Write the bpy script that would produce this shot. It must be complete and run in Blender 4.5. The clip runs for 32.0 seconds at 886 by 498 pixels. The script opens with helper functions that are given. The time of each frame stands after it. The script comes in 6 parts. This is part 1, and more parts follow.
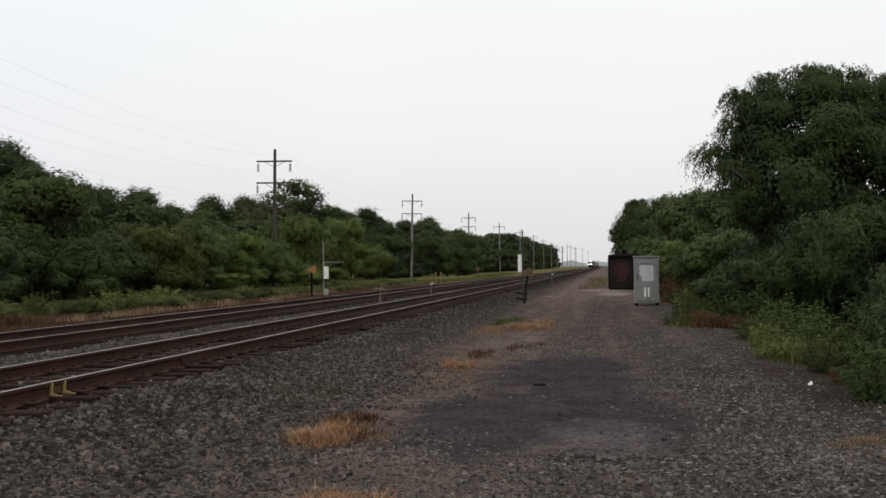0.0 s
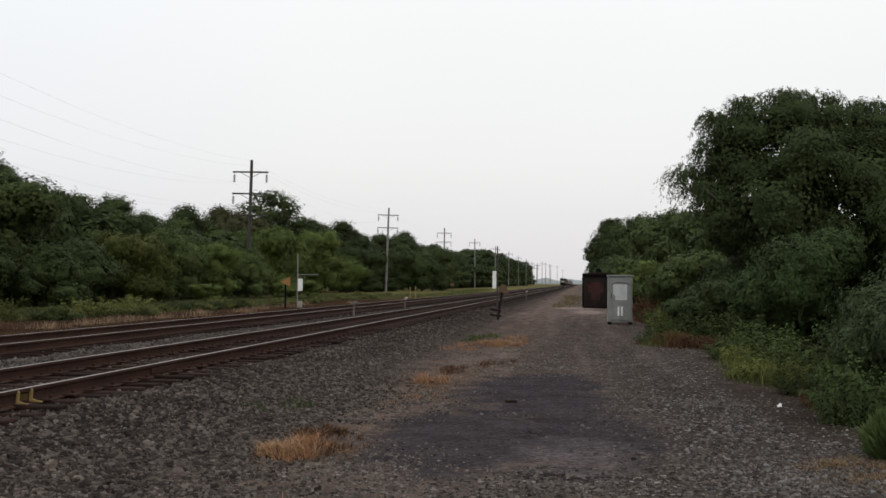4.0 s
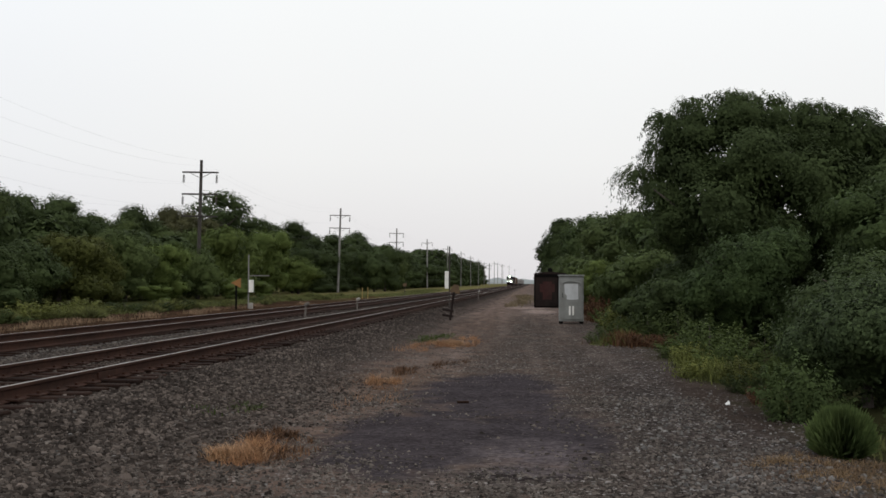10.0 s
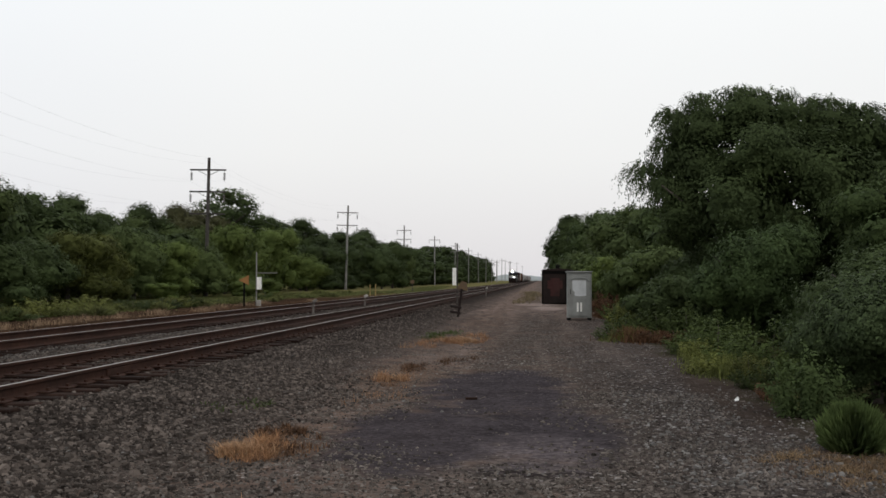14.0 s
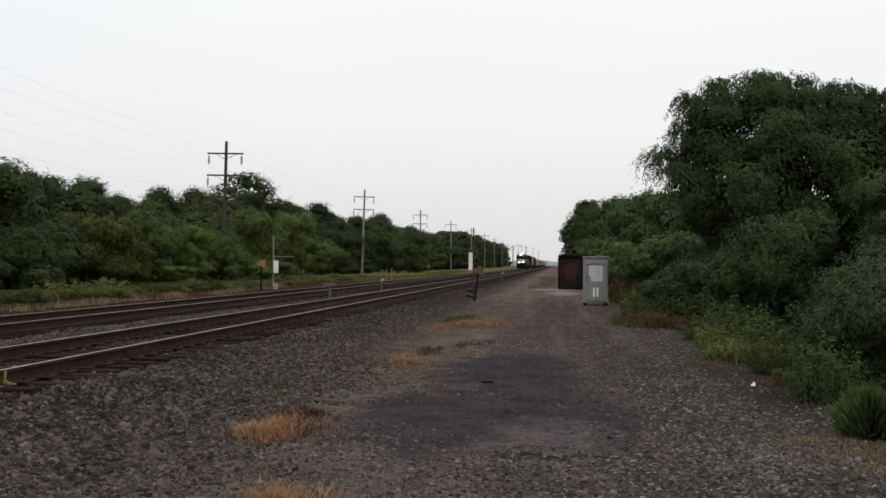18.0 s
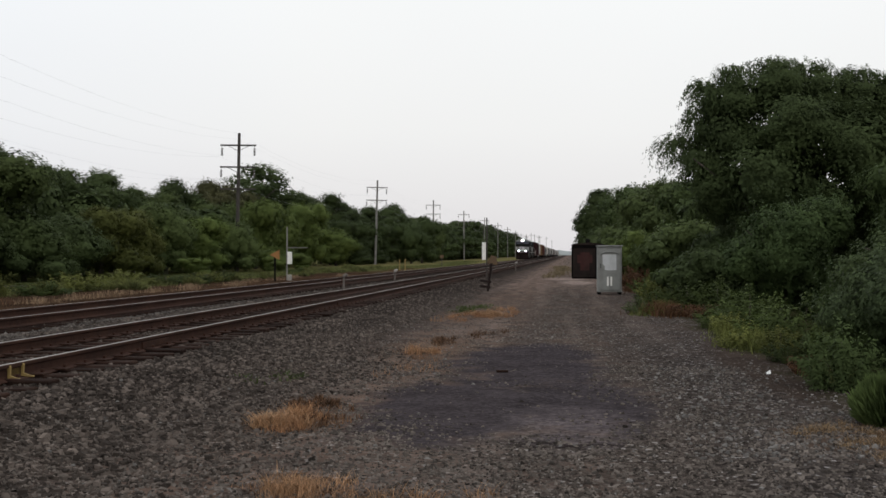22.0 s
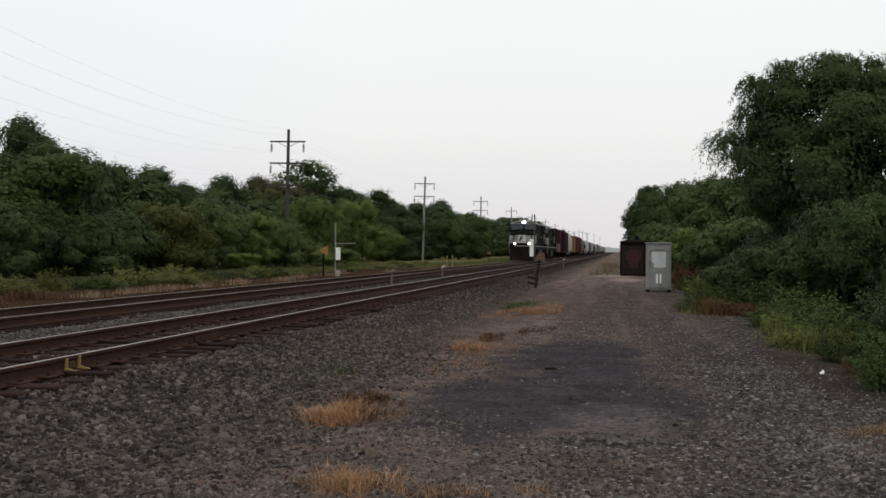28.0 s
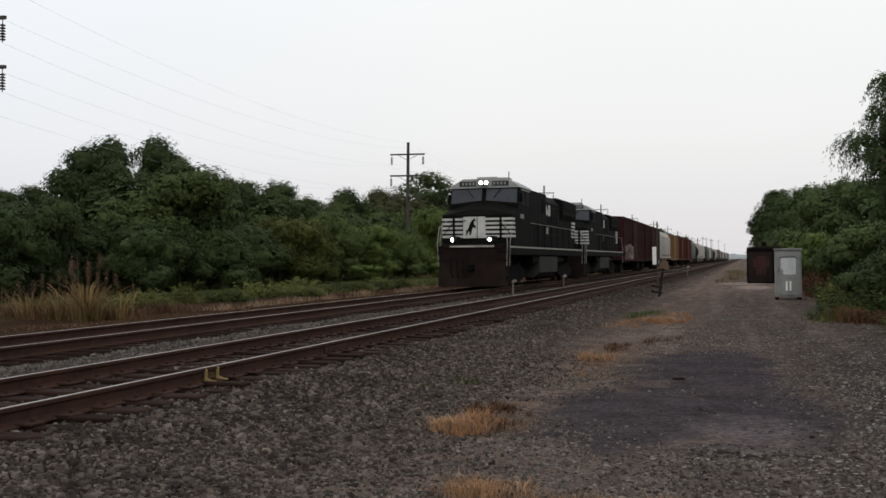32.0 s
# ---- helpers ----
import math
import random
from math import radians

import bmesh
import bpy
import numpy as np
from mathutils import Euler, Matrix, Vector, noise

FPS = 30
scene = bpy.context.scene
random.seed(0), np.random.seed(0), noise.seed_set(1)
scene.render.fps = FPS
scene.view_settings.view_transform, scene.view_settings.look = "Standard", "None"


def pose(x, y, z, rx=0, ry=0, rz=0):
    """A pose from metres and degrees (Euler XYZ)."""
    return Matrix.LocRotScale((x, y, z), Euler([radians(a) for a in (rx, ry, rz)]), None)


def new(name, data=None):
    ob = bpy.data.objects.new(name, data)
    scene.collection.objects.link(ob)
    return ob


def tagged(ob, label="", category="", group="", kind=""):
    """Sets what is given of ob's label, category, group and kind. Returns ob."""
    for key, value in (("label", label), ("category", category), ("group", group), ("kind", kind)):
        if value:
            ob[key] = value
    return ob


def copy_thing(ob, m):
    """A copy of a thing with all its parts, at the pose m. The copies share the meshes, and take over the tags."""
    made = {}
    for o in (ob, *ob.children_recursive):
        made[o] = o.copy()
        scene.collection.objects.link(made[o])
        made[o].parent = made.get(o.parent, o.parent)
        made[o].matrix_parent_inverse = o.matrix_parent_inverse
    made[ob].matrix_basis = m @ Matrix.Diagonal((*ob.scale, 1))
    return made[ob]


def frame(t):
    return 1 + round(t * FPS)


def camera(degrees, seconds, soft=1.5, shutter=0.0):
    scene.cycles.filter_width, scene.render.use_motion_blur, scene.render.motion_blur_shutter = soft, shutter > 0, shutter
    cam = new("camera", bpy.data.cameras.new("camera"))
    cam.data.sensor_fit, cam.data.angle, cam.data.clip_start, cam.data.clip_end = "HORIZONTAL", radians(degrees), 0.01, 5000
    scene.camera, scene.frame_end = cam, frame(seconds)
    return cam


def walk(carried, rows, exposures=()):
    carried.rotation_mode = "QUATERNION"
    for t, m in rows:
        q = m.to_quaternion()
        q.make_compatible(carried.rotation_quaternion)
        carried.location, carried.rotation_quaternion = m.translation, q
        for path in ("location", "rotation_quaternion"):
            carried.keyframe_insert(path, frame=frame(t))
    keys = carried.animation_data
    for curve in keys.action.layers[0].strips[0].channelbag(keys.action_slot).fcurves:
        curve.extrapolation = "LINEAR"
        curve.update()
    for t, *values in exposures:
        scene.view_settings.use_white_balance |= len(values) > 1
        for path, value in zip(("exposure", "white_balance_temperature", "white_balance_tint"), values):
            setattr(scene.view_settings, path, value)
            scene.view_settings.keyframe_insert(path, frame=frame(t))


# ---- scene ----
cam = camera(47.07, 32.0, soft=1.55)
PATH = [
    (0.0, pose(0.014, -0.000, 1.614, 91.046, 0.691, 9.095)),
    (0.5, pose(0.011, 0.004, 1.607, 91.572, -0.132, 9.132)),
    (1.0, pose(0.009, -0.005, 1.616, 92.025, 0.067, 9.167)),
    (1.5, pose(0.011, -0.007, 1.615, 92.093, 0.380, 8.885)),
    (2.0, pose(0.011, -0.001, 1.613, 92.274, 0.588, 8.941)),
    (2.5, pose(0.014, 0.003, 1.609, 92.053, 0.308, 8.676)),
    (4.5, pose(0.026, 0.002, 1.616, 91.793, -0.831, 7.211)),
    (5.0, pose(0.023, 0.013, 1.614, 91.480, -0.788, 6.028)),
    (5.5, pose(0.024, 0.022, 1.610, 91.175, -0.862, 4.882)),
    (6.0, pose(0.031, 0.028, 1.612, 91.380, -0.676, 4.717)),
    (6.5, pose(0.018, 0.035, 1.614, 91.188, -0.786, 4.303)),
    (7.0, pose(0.023, 0.027, 1.614, 91.023, -0.602, 4.273)),
    (7.5, pose(0.033, 0.027, 1.608, 91.084, -0.198, 4.476)),
    (8.0, pose(0.028, 0.025, 1.613, 91.140, -0.452, 4.365)),
    (8.5, pose(0.031, 0.031, 1.606, 91.102, -0.448, 4.534)),
    (9.0, pose(0.028, 0.039, 1.613, 90.764, -0.259, 4.485)),
    (9.5, pose(0.021, 0.033, 1.617, 91.437, -0.300, 4.844)),
    (10.0, pose(0.033, 0.026, 1.626, 91.916, -0.246, 5.001)),
    (10.5, pose(0.024, -0.005, 1.631, 92.808, -0.220, 6.352)),
    (11.0, pose(0.030, -0.002, 1.628, 93.119, -0.084, 6.212)),
    (11.5, pose(0.016, -0.008, 1.629, 93.423, -0.226, 6.888)),
    (12.0, pose(0.019, -0.007, 1.623, 93.042, -0.254, 6.598)),
    (12.5, pose(0.024, 0.008, 1.617, 92.464, -0.192, 6.261)),
    (13.0, pose(0.013, 0.028, 1.620, 92.179, -0.461, 6.102)),
    (13.5, pose(0.021, 0.031, 1.617, 91.813, -0.291, 6.015)),
    (14.0, pose(0.025, 0.039, 1.619, 91.742, -0.113, 5.428)),
    (14.5, pose(0.015, 0.025, 1.620, 91.743, -0.192, 5.577)),
    (16.5, pose(0.012, -0.004, 1.605, 91.557, -0.354, 6.187)),
    (17.0, pose(0.009, 0.002, 1.606, 91.291, -0.376, 6.335)),
    (17.5, pose(0.005, -0.001, 1.600, 91.053, -0.315, 6.355)),
    (18.0, pose(0.016, 0.009, 1.603, 90.878, -0.421, 6.331)),
    (18.5, pose(0.008, 0.012, 1.599, 90.697, -0.416, 6.535)),
    (19.0, pose(0.003, 0.014, 1.603, 90.523, -0.329, 6.632)),
    (19.5, pose(0.000, 0.002, 1.598, 90.369, -0.090, 6.948)),
    (20.0, pose(0.001, 0.002, 1.600, 90.166, -0.251, 6.841)),
    (20.5, pose(-0.002, 0.001, 1.603, 90.202, -0.359, 6.873)),
    (21.0, pose(0.001, -0.001, 1.604, 90.288, -0.302, 6.911)),
    (21.5, pose(0.000, -0.002, 1.598, 90.368, -0.316, 7.091)),
    (22.0, pose(0.007, -0.000, 1.601, 90.320, -0.035, 7.073)),
    (22.5, pose(-0.003, -0.000, 1.602, 90.217, -0.046, 6.997)),
    (23.0, pose(-0.000, 0.000, 1.600, 90.175, -0.000, 7.094)),
    (23.5, pose(-0.007, 0.009, 1.598, 89.950, -0.136, 7.181)),
    (24.0, pose(-0.004, 0.009, 1.598, 89.804, -0.251, 7.497)),
    (24.5, pose(-0.001, 0.007, 1.600, 89.845, -0.074, 7.651)),
    (25.0, pose(-0.011, 0.004, 1.602, 89.990, -0.095, 7.990)),
    (25.5, pose(-0.018, -0.003, 1.599, 89.972, -0.276, 8.508)),
    (27.5, pose(-0.017, -0.021, 1.604, 90.082, -0.170, 9.424)),
    (28.0, pose(-0.012, -0.019, 1.603, 90.102, -0.304, 9.730)),
    (28.5, pose(-0.021, -0.037, 1.603, 89.970, -0.600, 10.150)),
    (29.0, pose(-0.023, -0.057, 1.604, 90.322, -0.600, 11.813)),
    (29.5, pose(-0.020, -0.063, 1.609, 90.190, -0.274, 12.073)),
    (30.0, pose(-0.018, -0.062, 1.607, 90.223, 0.159, 12.291)),
    (30.5, pose(-0.024, -0.076, 1.607, 90.233, 0.305, 12.804)),
    (31.0, pose(-0.028, -0.072, 1.609, 90.173, 0.325, 13.580)),
    (31.5, pose(-0.042, -0.092, 1.616, 90.477, 0.349, 14.891)),
    (32.0, pose(-0.050, -0.118, 1.617, 90.672, 0.492, 16.449)),
]
walk(cam, PATH, exposures=[(0.0, 0.0), (32.0, 0.0)])

# ---- world and light: an even overcast evening ----
SUN_UP, SUN_TURN = radians(38), radians(200)
world = bpy.data.worlds.new("overcast_sky")
scene.world = world
world.use_nodes = True
wn, wl = world.node_tree.nodes, world.node_tree.links
wn.clear()
w_out = wn.new("ShaderNodeOutputWorld")
w_back = wn.new("ShaderNodeBackground")
w_sky = wn.new("ShaderNodeTexSky")
w_sky.sky_type, w_sky.sun_disc = "NISHITA", False
w_sky.sun_elevation, w_sky.sun_rotation, w_sky.dust_density = SUN_UP, SUN_TURN, 4.0
w_dim = wn.new("ShaderNodeVectorMath")
w_dim.operation = "SCALE"
w_dim.inputs["Scale"].default_value = 0.05
w_co = wn.new("ShaderNodeTexCoord")
w_sep = wn.new("ShaderNodeSeparateXYZ")
w_ramp = wn.new("ShaderNodeValToRGB")
w_ramp.color_ramp.elements[0].position, w_ramp.color_ramp.elements[0].color = 0.0, (0.735, 0.715, 0.735, 1)
w_ramp.color_ramp.elements[1].position, w_ramp.color_ramp.elements[1].color = 0.42, (0.985, 1.015, 1.025, 1)
w_mid = w_ramp.color_ramp.elements.new(0.12)
w_mid.color = (0.862, 0.862, 0.860, 1)
w_noise = wn.new("ShaderNodeTexNoise")
w_noise.inputs["Scale"].default_value, w_noise.inputs["Detail"].default_value = 1.6, 3
w_var = wn.new("ShaderNodeMapRange")
w_var.inputs["To Min"].default_value, w_var.inputs["To Max"].default_value = 0.95, 1.05
w_mul = wn.new("ShaderNodeVectorMath")
w_mul.operation = "SCALE"
w_mix = wn.new("ShaderNodeMix")
w_mix.data_type = "RGBA"
w_mix.inputs["Factor"].default_value = 0.9
wl.new(w_co.outputs["Generated"], w_sep.inputs[0])
wl.new(w_sep.outputs["Z"], w_ramp.inputs["Fac"])
wl.new(w_co.outputs["Generated"], w_noise.inputs["Vector"])
wl.new(w_noise.outputs["Fac"], w_var.inputs["Value"])
wl.new(w_ramp.outputs["Color"], w_mul.inputs[0])
wl.new(w_var.outputs["Result"], w_mul.inputs["Scale"])
wl.new(w_sky.outputs["Color"], w_dim.inputs[0])
wl.new(w_dim.outputs["Vector"], w_mix.inputs["A"])
w_side = wn.new("ShaderNodeMapRange")
w_side.inputs["From Min"].default_value, w_side.inputs["From Max"].default_value = -0.72, -0.25
w_tint = wn.new("ShaderNodeMix")
w_tint.data_type = "RGBA"
w_tint.inputs["A"].default_value, w_tint.inputs["B"].default_value = (0.965, 0.985, 1.03, 1), (1.003, 1.0, 0.993, 1)
w_cast = wn.new("ShaderNodeVectorMath")
w_cast.operation = "MULTIPLY"
wl.new(w_sep.outputs["X"], w_side.inputs["Value"])
wl.new(w_side.outputs["Result"], w_tint.inputs["Factor"])
wl.new(w_mul.outputs["Vector"], w_cast.inputs[0])
wl.new(w_tint.outputs["Result"], w_cast.inputs[1])
wl.new(w_cast.outputs["Vector"], w_mix.inputs["B"])
wl.new(w_mix.outputs["Result"], w_back.inputs["Color"])
wl.new(w_back.outputs[0], w_out.inputs[0])
w_back.inputs["Strength"].default_value = 1.11
sun = new("sun", bpy.data.lights.new("sun", "SUN"))
sun.data.energy, sun.data.angle, sun.data.color = 0.5, radians(30), (1.0, 0.95, 0.88)
sun.matrix_world = pose(0, 0, 60, 52, 0, 20)


# ---- materials ----
def material(name, a, b=None, scale=6.0, rough=0.8, metal=0.0, bump=0.0, bump_scale=None, grime=0.0, island=0.0, each=0.0, see=0.0, detail=5.0, spec=0.5):
    """Two colours mixed by noise at two scales, with bump, grime, and variation by island and by object; see: light let through."""
    m = bpy.data.materials.new(name)
    m.use_nodes = True
    n, l = m.node_tree.nodes, m.node_tree.links
    p = n["Principled BSDF"]
    p.inputs["Roughness"].default_value, p.inputs["Metallic"].default_value = rough, metal
    b = b or tuple(c * 0.7 for c in a)
    p.inputs["Specular IOR Level"].default_value = spec
    co = n.new("ShaderNodeTexCoord")
    n1, n2 = n.new("ShaderNodeTexNoise"), n.new("ShaderNodeTexNoise")
    n1.inputs["Scale"].default_value, n1.inputs["Detail"].default_value = scale, detail
    n2.inputs["Scale"].default_value, n2.inputs["Detail"].default_value = scale * 0.17, 3.0
    for q in (n1, n2):
        l.new(co.outputs["Object"], q.inputs["Vector"])
    mx = n.new("ShaderNodeMix")
    mx.data_type = "RGBA"
    mx.inputs["A"].default_value, mx.inputs["B"].default_value = (*a, 1), (*b, 1)
    ad = n.new("ShaderNodeMath")
    ad.operation = "ADD"
    l.new(n1.outputs["Fac"], ad.inputs[0])
    l.new(n2.outputs["Fac"], ad.inputs[1])
    rg = n.new("ShaderNodeMapRange")
    rg.inputs["From Min"].default_value, rg.inputs["From Max"].default_value = 0.75, 1.25
    l.new(ad.outputs[0], rg.inputs["Value"])
    l.new(rg.outputs["Result"], mx.inputs["Factor"])
    col = mx.outputs["Result"]

    def scaled(value, low, high):
        nonlocal col
        r = n.new("ShaderNodeMapRange")
        r.inputs["To Min"].default_value, r.inputs["To Max"].default_value = low, high
        l.new(value, r.inputs["Value"])
        v = n.new("ShaderNodeVectorMath")
        v.operation = "SCALE"
        l.new(col, v.inputs[0])
        l.new(r.outputs["Result"], v.inputs["Scale"])
        col = v.outputs["Vector"]

    if island:
        lone = n.new("ShaderNodeNewGeometry").outputs["Random Per Island"]
        if island > 1:
            few = n.new("ShaderNodeMath")
            few.operation = "POWER"
            few.inputs[1].default_value = 1.8
            l.new(lone, few.inputs[0])
            scaled(few.outputs[0], 0.4, 0.4 + island)
        else:
            scaled(lone, 1 - island, 1 + island)
    if each:
        scaled(n.new("ShaderNodeObjectInfo").outputs["Random"], 1 - each, 1 + each)
    if grime:
        n3 = n.new("ShaderNodeTexNoise")
        n3.inputs["Scale"].default_value, n3.inputs["Detail"].default_value, n3.inputs["Roughness"].default_value = scale * 0.35, 8.0, 0.7
        st = n.new("ShaderNodeMapping")
        st.inputs["Scale"].default_value = (1.0, 1.0, 0.3)
        l.new(co.outputs["Object"], st.inputs[0])
        l.new(st.outputs[0], n3.inputs["Vector"])
        r3 = n.new("ShaderNodeMapRange")
        r3.inputs["From Min"].default_value, r3.inputs["From Max"].default_value, r3.inputs["To Max"].default_value = 0.48, 0.7, grime
        l.new(n3.outputs["Fac"], r3.inputs["Value"])
        g = n.new("ShaderNodeMix")
        g.data_type = "RGBA"
        g.inputs["B"].default_value = (0.045, 0.036, 0.03, 1)
        l.new(col, g.inputs["A"])
        l.new(r3.outputs["Result"], g.inputs["Factor"])
        col = g.outputs["Result"]
    l.new(col, p.inputs["Base Color"])
    if bump:
        bn, bt = n.new("ShaderNodeBump"), n.new("ShaderNodeTexNoise")
        bt.inputs["Scale"].default_value, bt.inputs["Detail"].default_value = bump_scale or scale * 3, 6.0
        l.new(co.outputs["Object"], bt.inputs["Vector"])
        bn.inputs["Strength"].default_value, bn.inputs["Distance"].default_value = bump, 0.03
        l.new(bt.outputs["Fac"], bn.inputs["Height"])
        l.new(bn.outputs["Normal"], p.inputs["Normal"])
    if see:
        tr, ms = n.new("ShaderNodeBsdfTranslucent"), n.new("ShaderNodeMixShader")
        l.new(col, tr.inputs["Color"])
        ms.inputs[0].default_value = see
        l.new(p.outputs[0], ms.inputs[1])
        l.new(tr.outputs[0], ms.inputs[2])
        l.new(ms.outputs[0], n["Material Output"].inputs["Surface"])
        p.inputs["Specular IOR Level"].default_value = 0.14
    return m


def glowing(name, colour, strength):
    m = bpy.data.materials.new(name)
    m.use_nodes = True
    p = m.node_tree.nodes["Principled BSDF"]
    p.inputs["Base Color"].default_value = (0.9, 0.9, 0.9, 1)
    p.inputs["Emission Color"].default_value, p.inputs["Emission Strength"].default_value = (*colour, 1), strength
    return m


BALLAST = material("ballast_stone", (0.098, 0.080, 0.070), (0.047, 0.0385, 0.0335), 9, 0.9, island=1.35, spec=0.04)
BALLAST_PALE = material("pale_ballast_stone", (0.108, 0.096, 0.088), (0.052, 0.045, 0.041), 7, 0.92, island=0.55, spec=0.04)
TIE = material("creosoted_wood", (0.031, 0.0175, 0.013), (0.0145, 0.009, 0.0075), 5, 0.9, bump=0.5, bump_scale=25, each=0.35, spec=0.05)
RAIL_RUST = material("rusty_rail_steel", (0.052, 0.025, 0.0175), (0.028, 0.015, 0.0115), 9, 0.85, bump=0.2, spec=0.1)
RAIL_HEAD = material("worn_rail_head", (0.46, 0.43, 0.41), (0.33, 0.3, 0.28), 3, 0.5, metal=1.0)
POLE_WOOD = material("weathered_pole_wood", (0.052, 0.045, 0.039), (0.032, 0.027, 0.024), 4, 0.9, bump=0.4, each=0.15)
POLE_PALE = material("grey_pole_wood", (0.215, 0.205, 0.195), (0.15, 0.142, 0.133), 4, 0.9, bump=0.4, each=0.1)
PORCELAIN = material("brown_porcelain", (0.07, 0.05, 0.045), (0.04, 0.03, 0.028), 12, 0.3)
WIRE = material("aluminium_wire", (0.40, 0.40, 0.41), (0.33, 0.33, 0.34), 4, 0.5, metal=0.2)
BARK = material("bark", (0.075, 0.06, 0.05), (0.035, 0.028, 0.024), 8, 0.95, bump=0.6)
LEAF = material("leaf_green", (0.079, 0.104, 0.034), (0.050, 0.069, 0.026), 0.5, 0.8, island=0.09, each=0.2, see=0.2)
LEAF_DARK = material("leaf_dark_green", (0.057, 0.079, 0.028), (0.039, 0.055, 0.022), 0.5, 0.8, island=0.09, each=0.15, see=0.2)
LEAF_BRIGHT = material("leaf_yellow_green", (0.122, 0.158, 0.042), (0.078, 0.110, 0.032), 0.5, 0.8, island=0.09, each=0.15, see=0.2)
LEAF_OLIVE = material("leaf_olive_green", (0.092, 0.1, 0.026), (0.058, 0.068, 0.02), 0.5, 0.8, island=0.09, each=0.15, see=0.2)
LEAF_MID = material("leaf_mid_green", (0.066, 0.092, 0.031), (0.04, 0.06, 0.021), 0.5, 0.8, island=0.18, see=0.2)
LEAF_BUSH = material("leaf_soft_green", (0.058, 0.086, 0.029), (0.036, 0.056, 0.021), 0.7, 0.8, island=0.15, see=0.2)
LEAF_RUST = material("leaf_russet", (0.082, 0.080, 0.034), (0.052, 0.055, 0.026), 0.5, 0.8, island=0.18, see=0.2)
GRASS_DRY = material("dry_grass", (0.36, 0.195, 0.100), (0.19, 0.098, 0.052), 3, 0.85, island=0.45, see=0.2)
GRASS_TAN = material("tan_weeds", (0.120, 0.066, 0.037), (0.058, 0.033, 0.020), 2, 0.85, island=0.5, see=0.2)
GRASS_GREEN = material("green_grass", (0.128, 0.136, 0.048), (0.066, 0.074, 0.028), 1.5, 0.8, island=0.45, see=0.3)
STEEL_GREY = material("grey_painted_steel", (0.24, 0.245, 0.235), (0.19, 0.195, 0.185), 5, 0.65, grime=0.35, spec=0.25)
STEEL_PALE = material("pale_grey_sign", (0.50, 0.515, 0.525), (0.40, 0.41, 0.42), 5, 0.55, grime=0.25)
WHITE = material("white_paint", (0.80, 0.79, 0.76), (0.68, 0.67, 0.63), 6, 0.5, grime=0.2)
WHITE_DIRTY = material("dirty_white_paint", (0.36, 0.345, 0.32), (0.26, 0.24, 0.22), 4, 0.7, grime=0.35, spec=0.2)
BLACK = material("black_paint", (0.0062, 0.0064, 0.0056), (0.0042, 0.0042, 0.004), 3, 0.8, grime=0.05, spec=0.04)
BLACK_MATT = material("sooty_black", (0.0075, 0.007, 0.0066), (0.005, 0.0044, 0.0044), 4, 0.9, spec=0.05)
DARK_BOX = material("dark_brown_paint", (0.022, 0.015, 0.0135), (0.012, 0.009, 0.0085), 3, 0.8, grime=0.3, spec=0.1)
DARK_RED = material("dull_red_panel", (0.055, 0.022, 0.021), (0.032, 0.016, 0.015), 4, 0.8, grime=0.4, spec=0.1)
YELLOW = material("yellow_paint", (0.27, 0.185, 0.058), (0.16, 0.11, 0.038), 8, 0.75, grime=0.4)
ORANGE = material("orange_sign", (0.27, 0.122, 0.030), (0.19, 0.084, 0.023), 6, 0.7, grime=0.3)
MAROON = material("maroon_car_paint", (0.037, 0.0120, 0.0142), (0.024, 0.0090, 0.0105), 1.2, 0.85, grime=0.45, spec=0.04)
OXIDE = material("red_oxide_car_paint", (0.085, 0.029, 0.020), (0.058, 0.021, 0.016), 1.2, 0.85, grime=0.45, spec=0.06)
OCHRE = material("ochre_car_paint", (0.19, 0.115, 0.048), (0.135, 0.082, 0.036), 1.2, 0.85, grime=0.4, spec=0.06)
HOPPER = material("pale_hopper_paint", (0.4, 0.37, 0.34), (0.29, 0.265, 0.24), 1.2, 0.8, grime=0.3, spec=0.1)
GREY_CAR = material("grey_car_paint", (0.12, 0.12, 0.12), (0.08, 0.08, 0.08), 1.2, 0.8, grime=0.4, spec=0.1)
GLASS = material("tinted_window_glass", (0.034, 0.039, 0.050), (0.024, 0.028, 0.037), 3, 0.25, spec=0.24)
GLASS_DARK = material("dark_cab_glass", (0.022, 0.023, 0.024), (0.015, 0.016, 0.017), 3, 0.8, spec=0.05)
RAIL_DULL = material("dull_handrail", (0.27, 0.255, 0.235), (0.17, 0.155, 0.14), 9, 0.75, spec=0.2)
LAMP_ON = glowing("lit_headlight", (1.0, 0.97, 0.9), 200)
YARD_STONE = material("yard_stone", (0.108, 0.092, 0.082), (0.057, 0.0485, 0.043), 5, 0.92, island=0.72, spec=0.04)
WEED_RUST = material("rust_brown_weeds", (0.125, 0.062, 0.034), (0.062, 0.036, 0.020), 2.0, 0.8, island=0.5, see=0.3)
GRASS_TUFT = material("fresh_grass", (0.090, 0.124, 0.040), (0.054, 0.078, 0.027), 6, 0.8, island=0.3, see=0.3)
PALE_FLECK = material("pale_fleck_stone", (0.150, 0.142, 0.136), (0.095, 0.089, 0.085), 7, 0.92, island=0.5, spec=0.04)
GRASS_WISP = material("wispy_dry_grass", (0.40, 0.235, 0.130), (0.22, 0.125, 0.068), 3, 0.85, island=0.5, see=0.2)
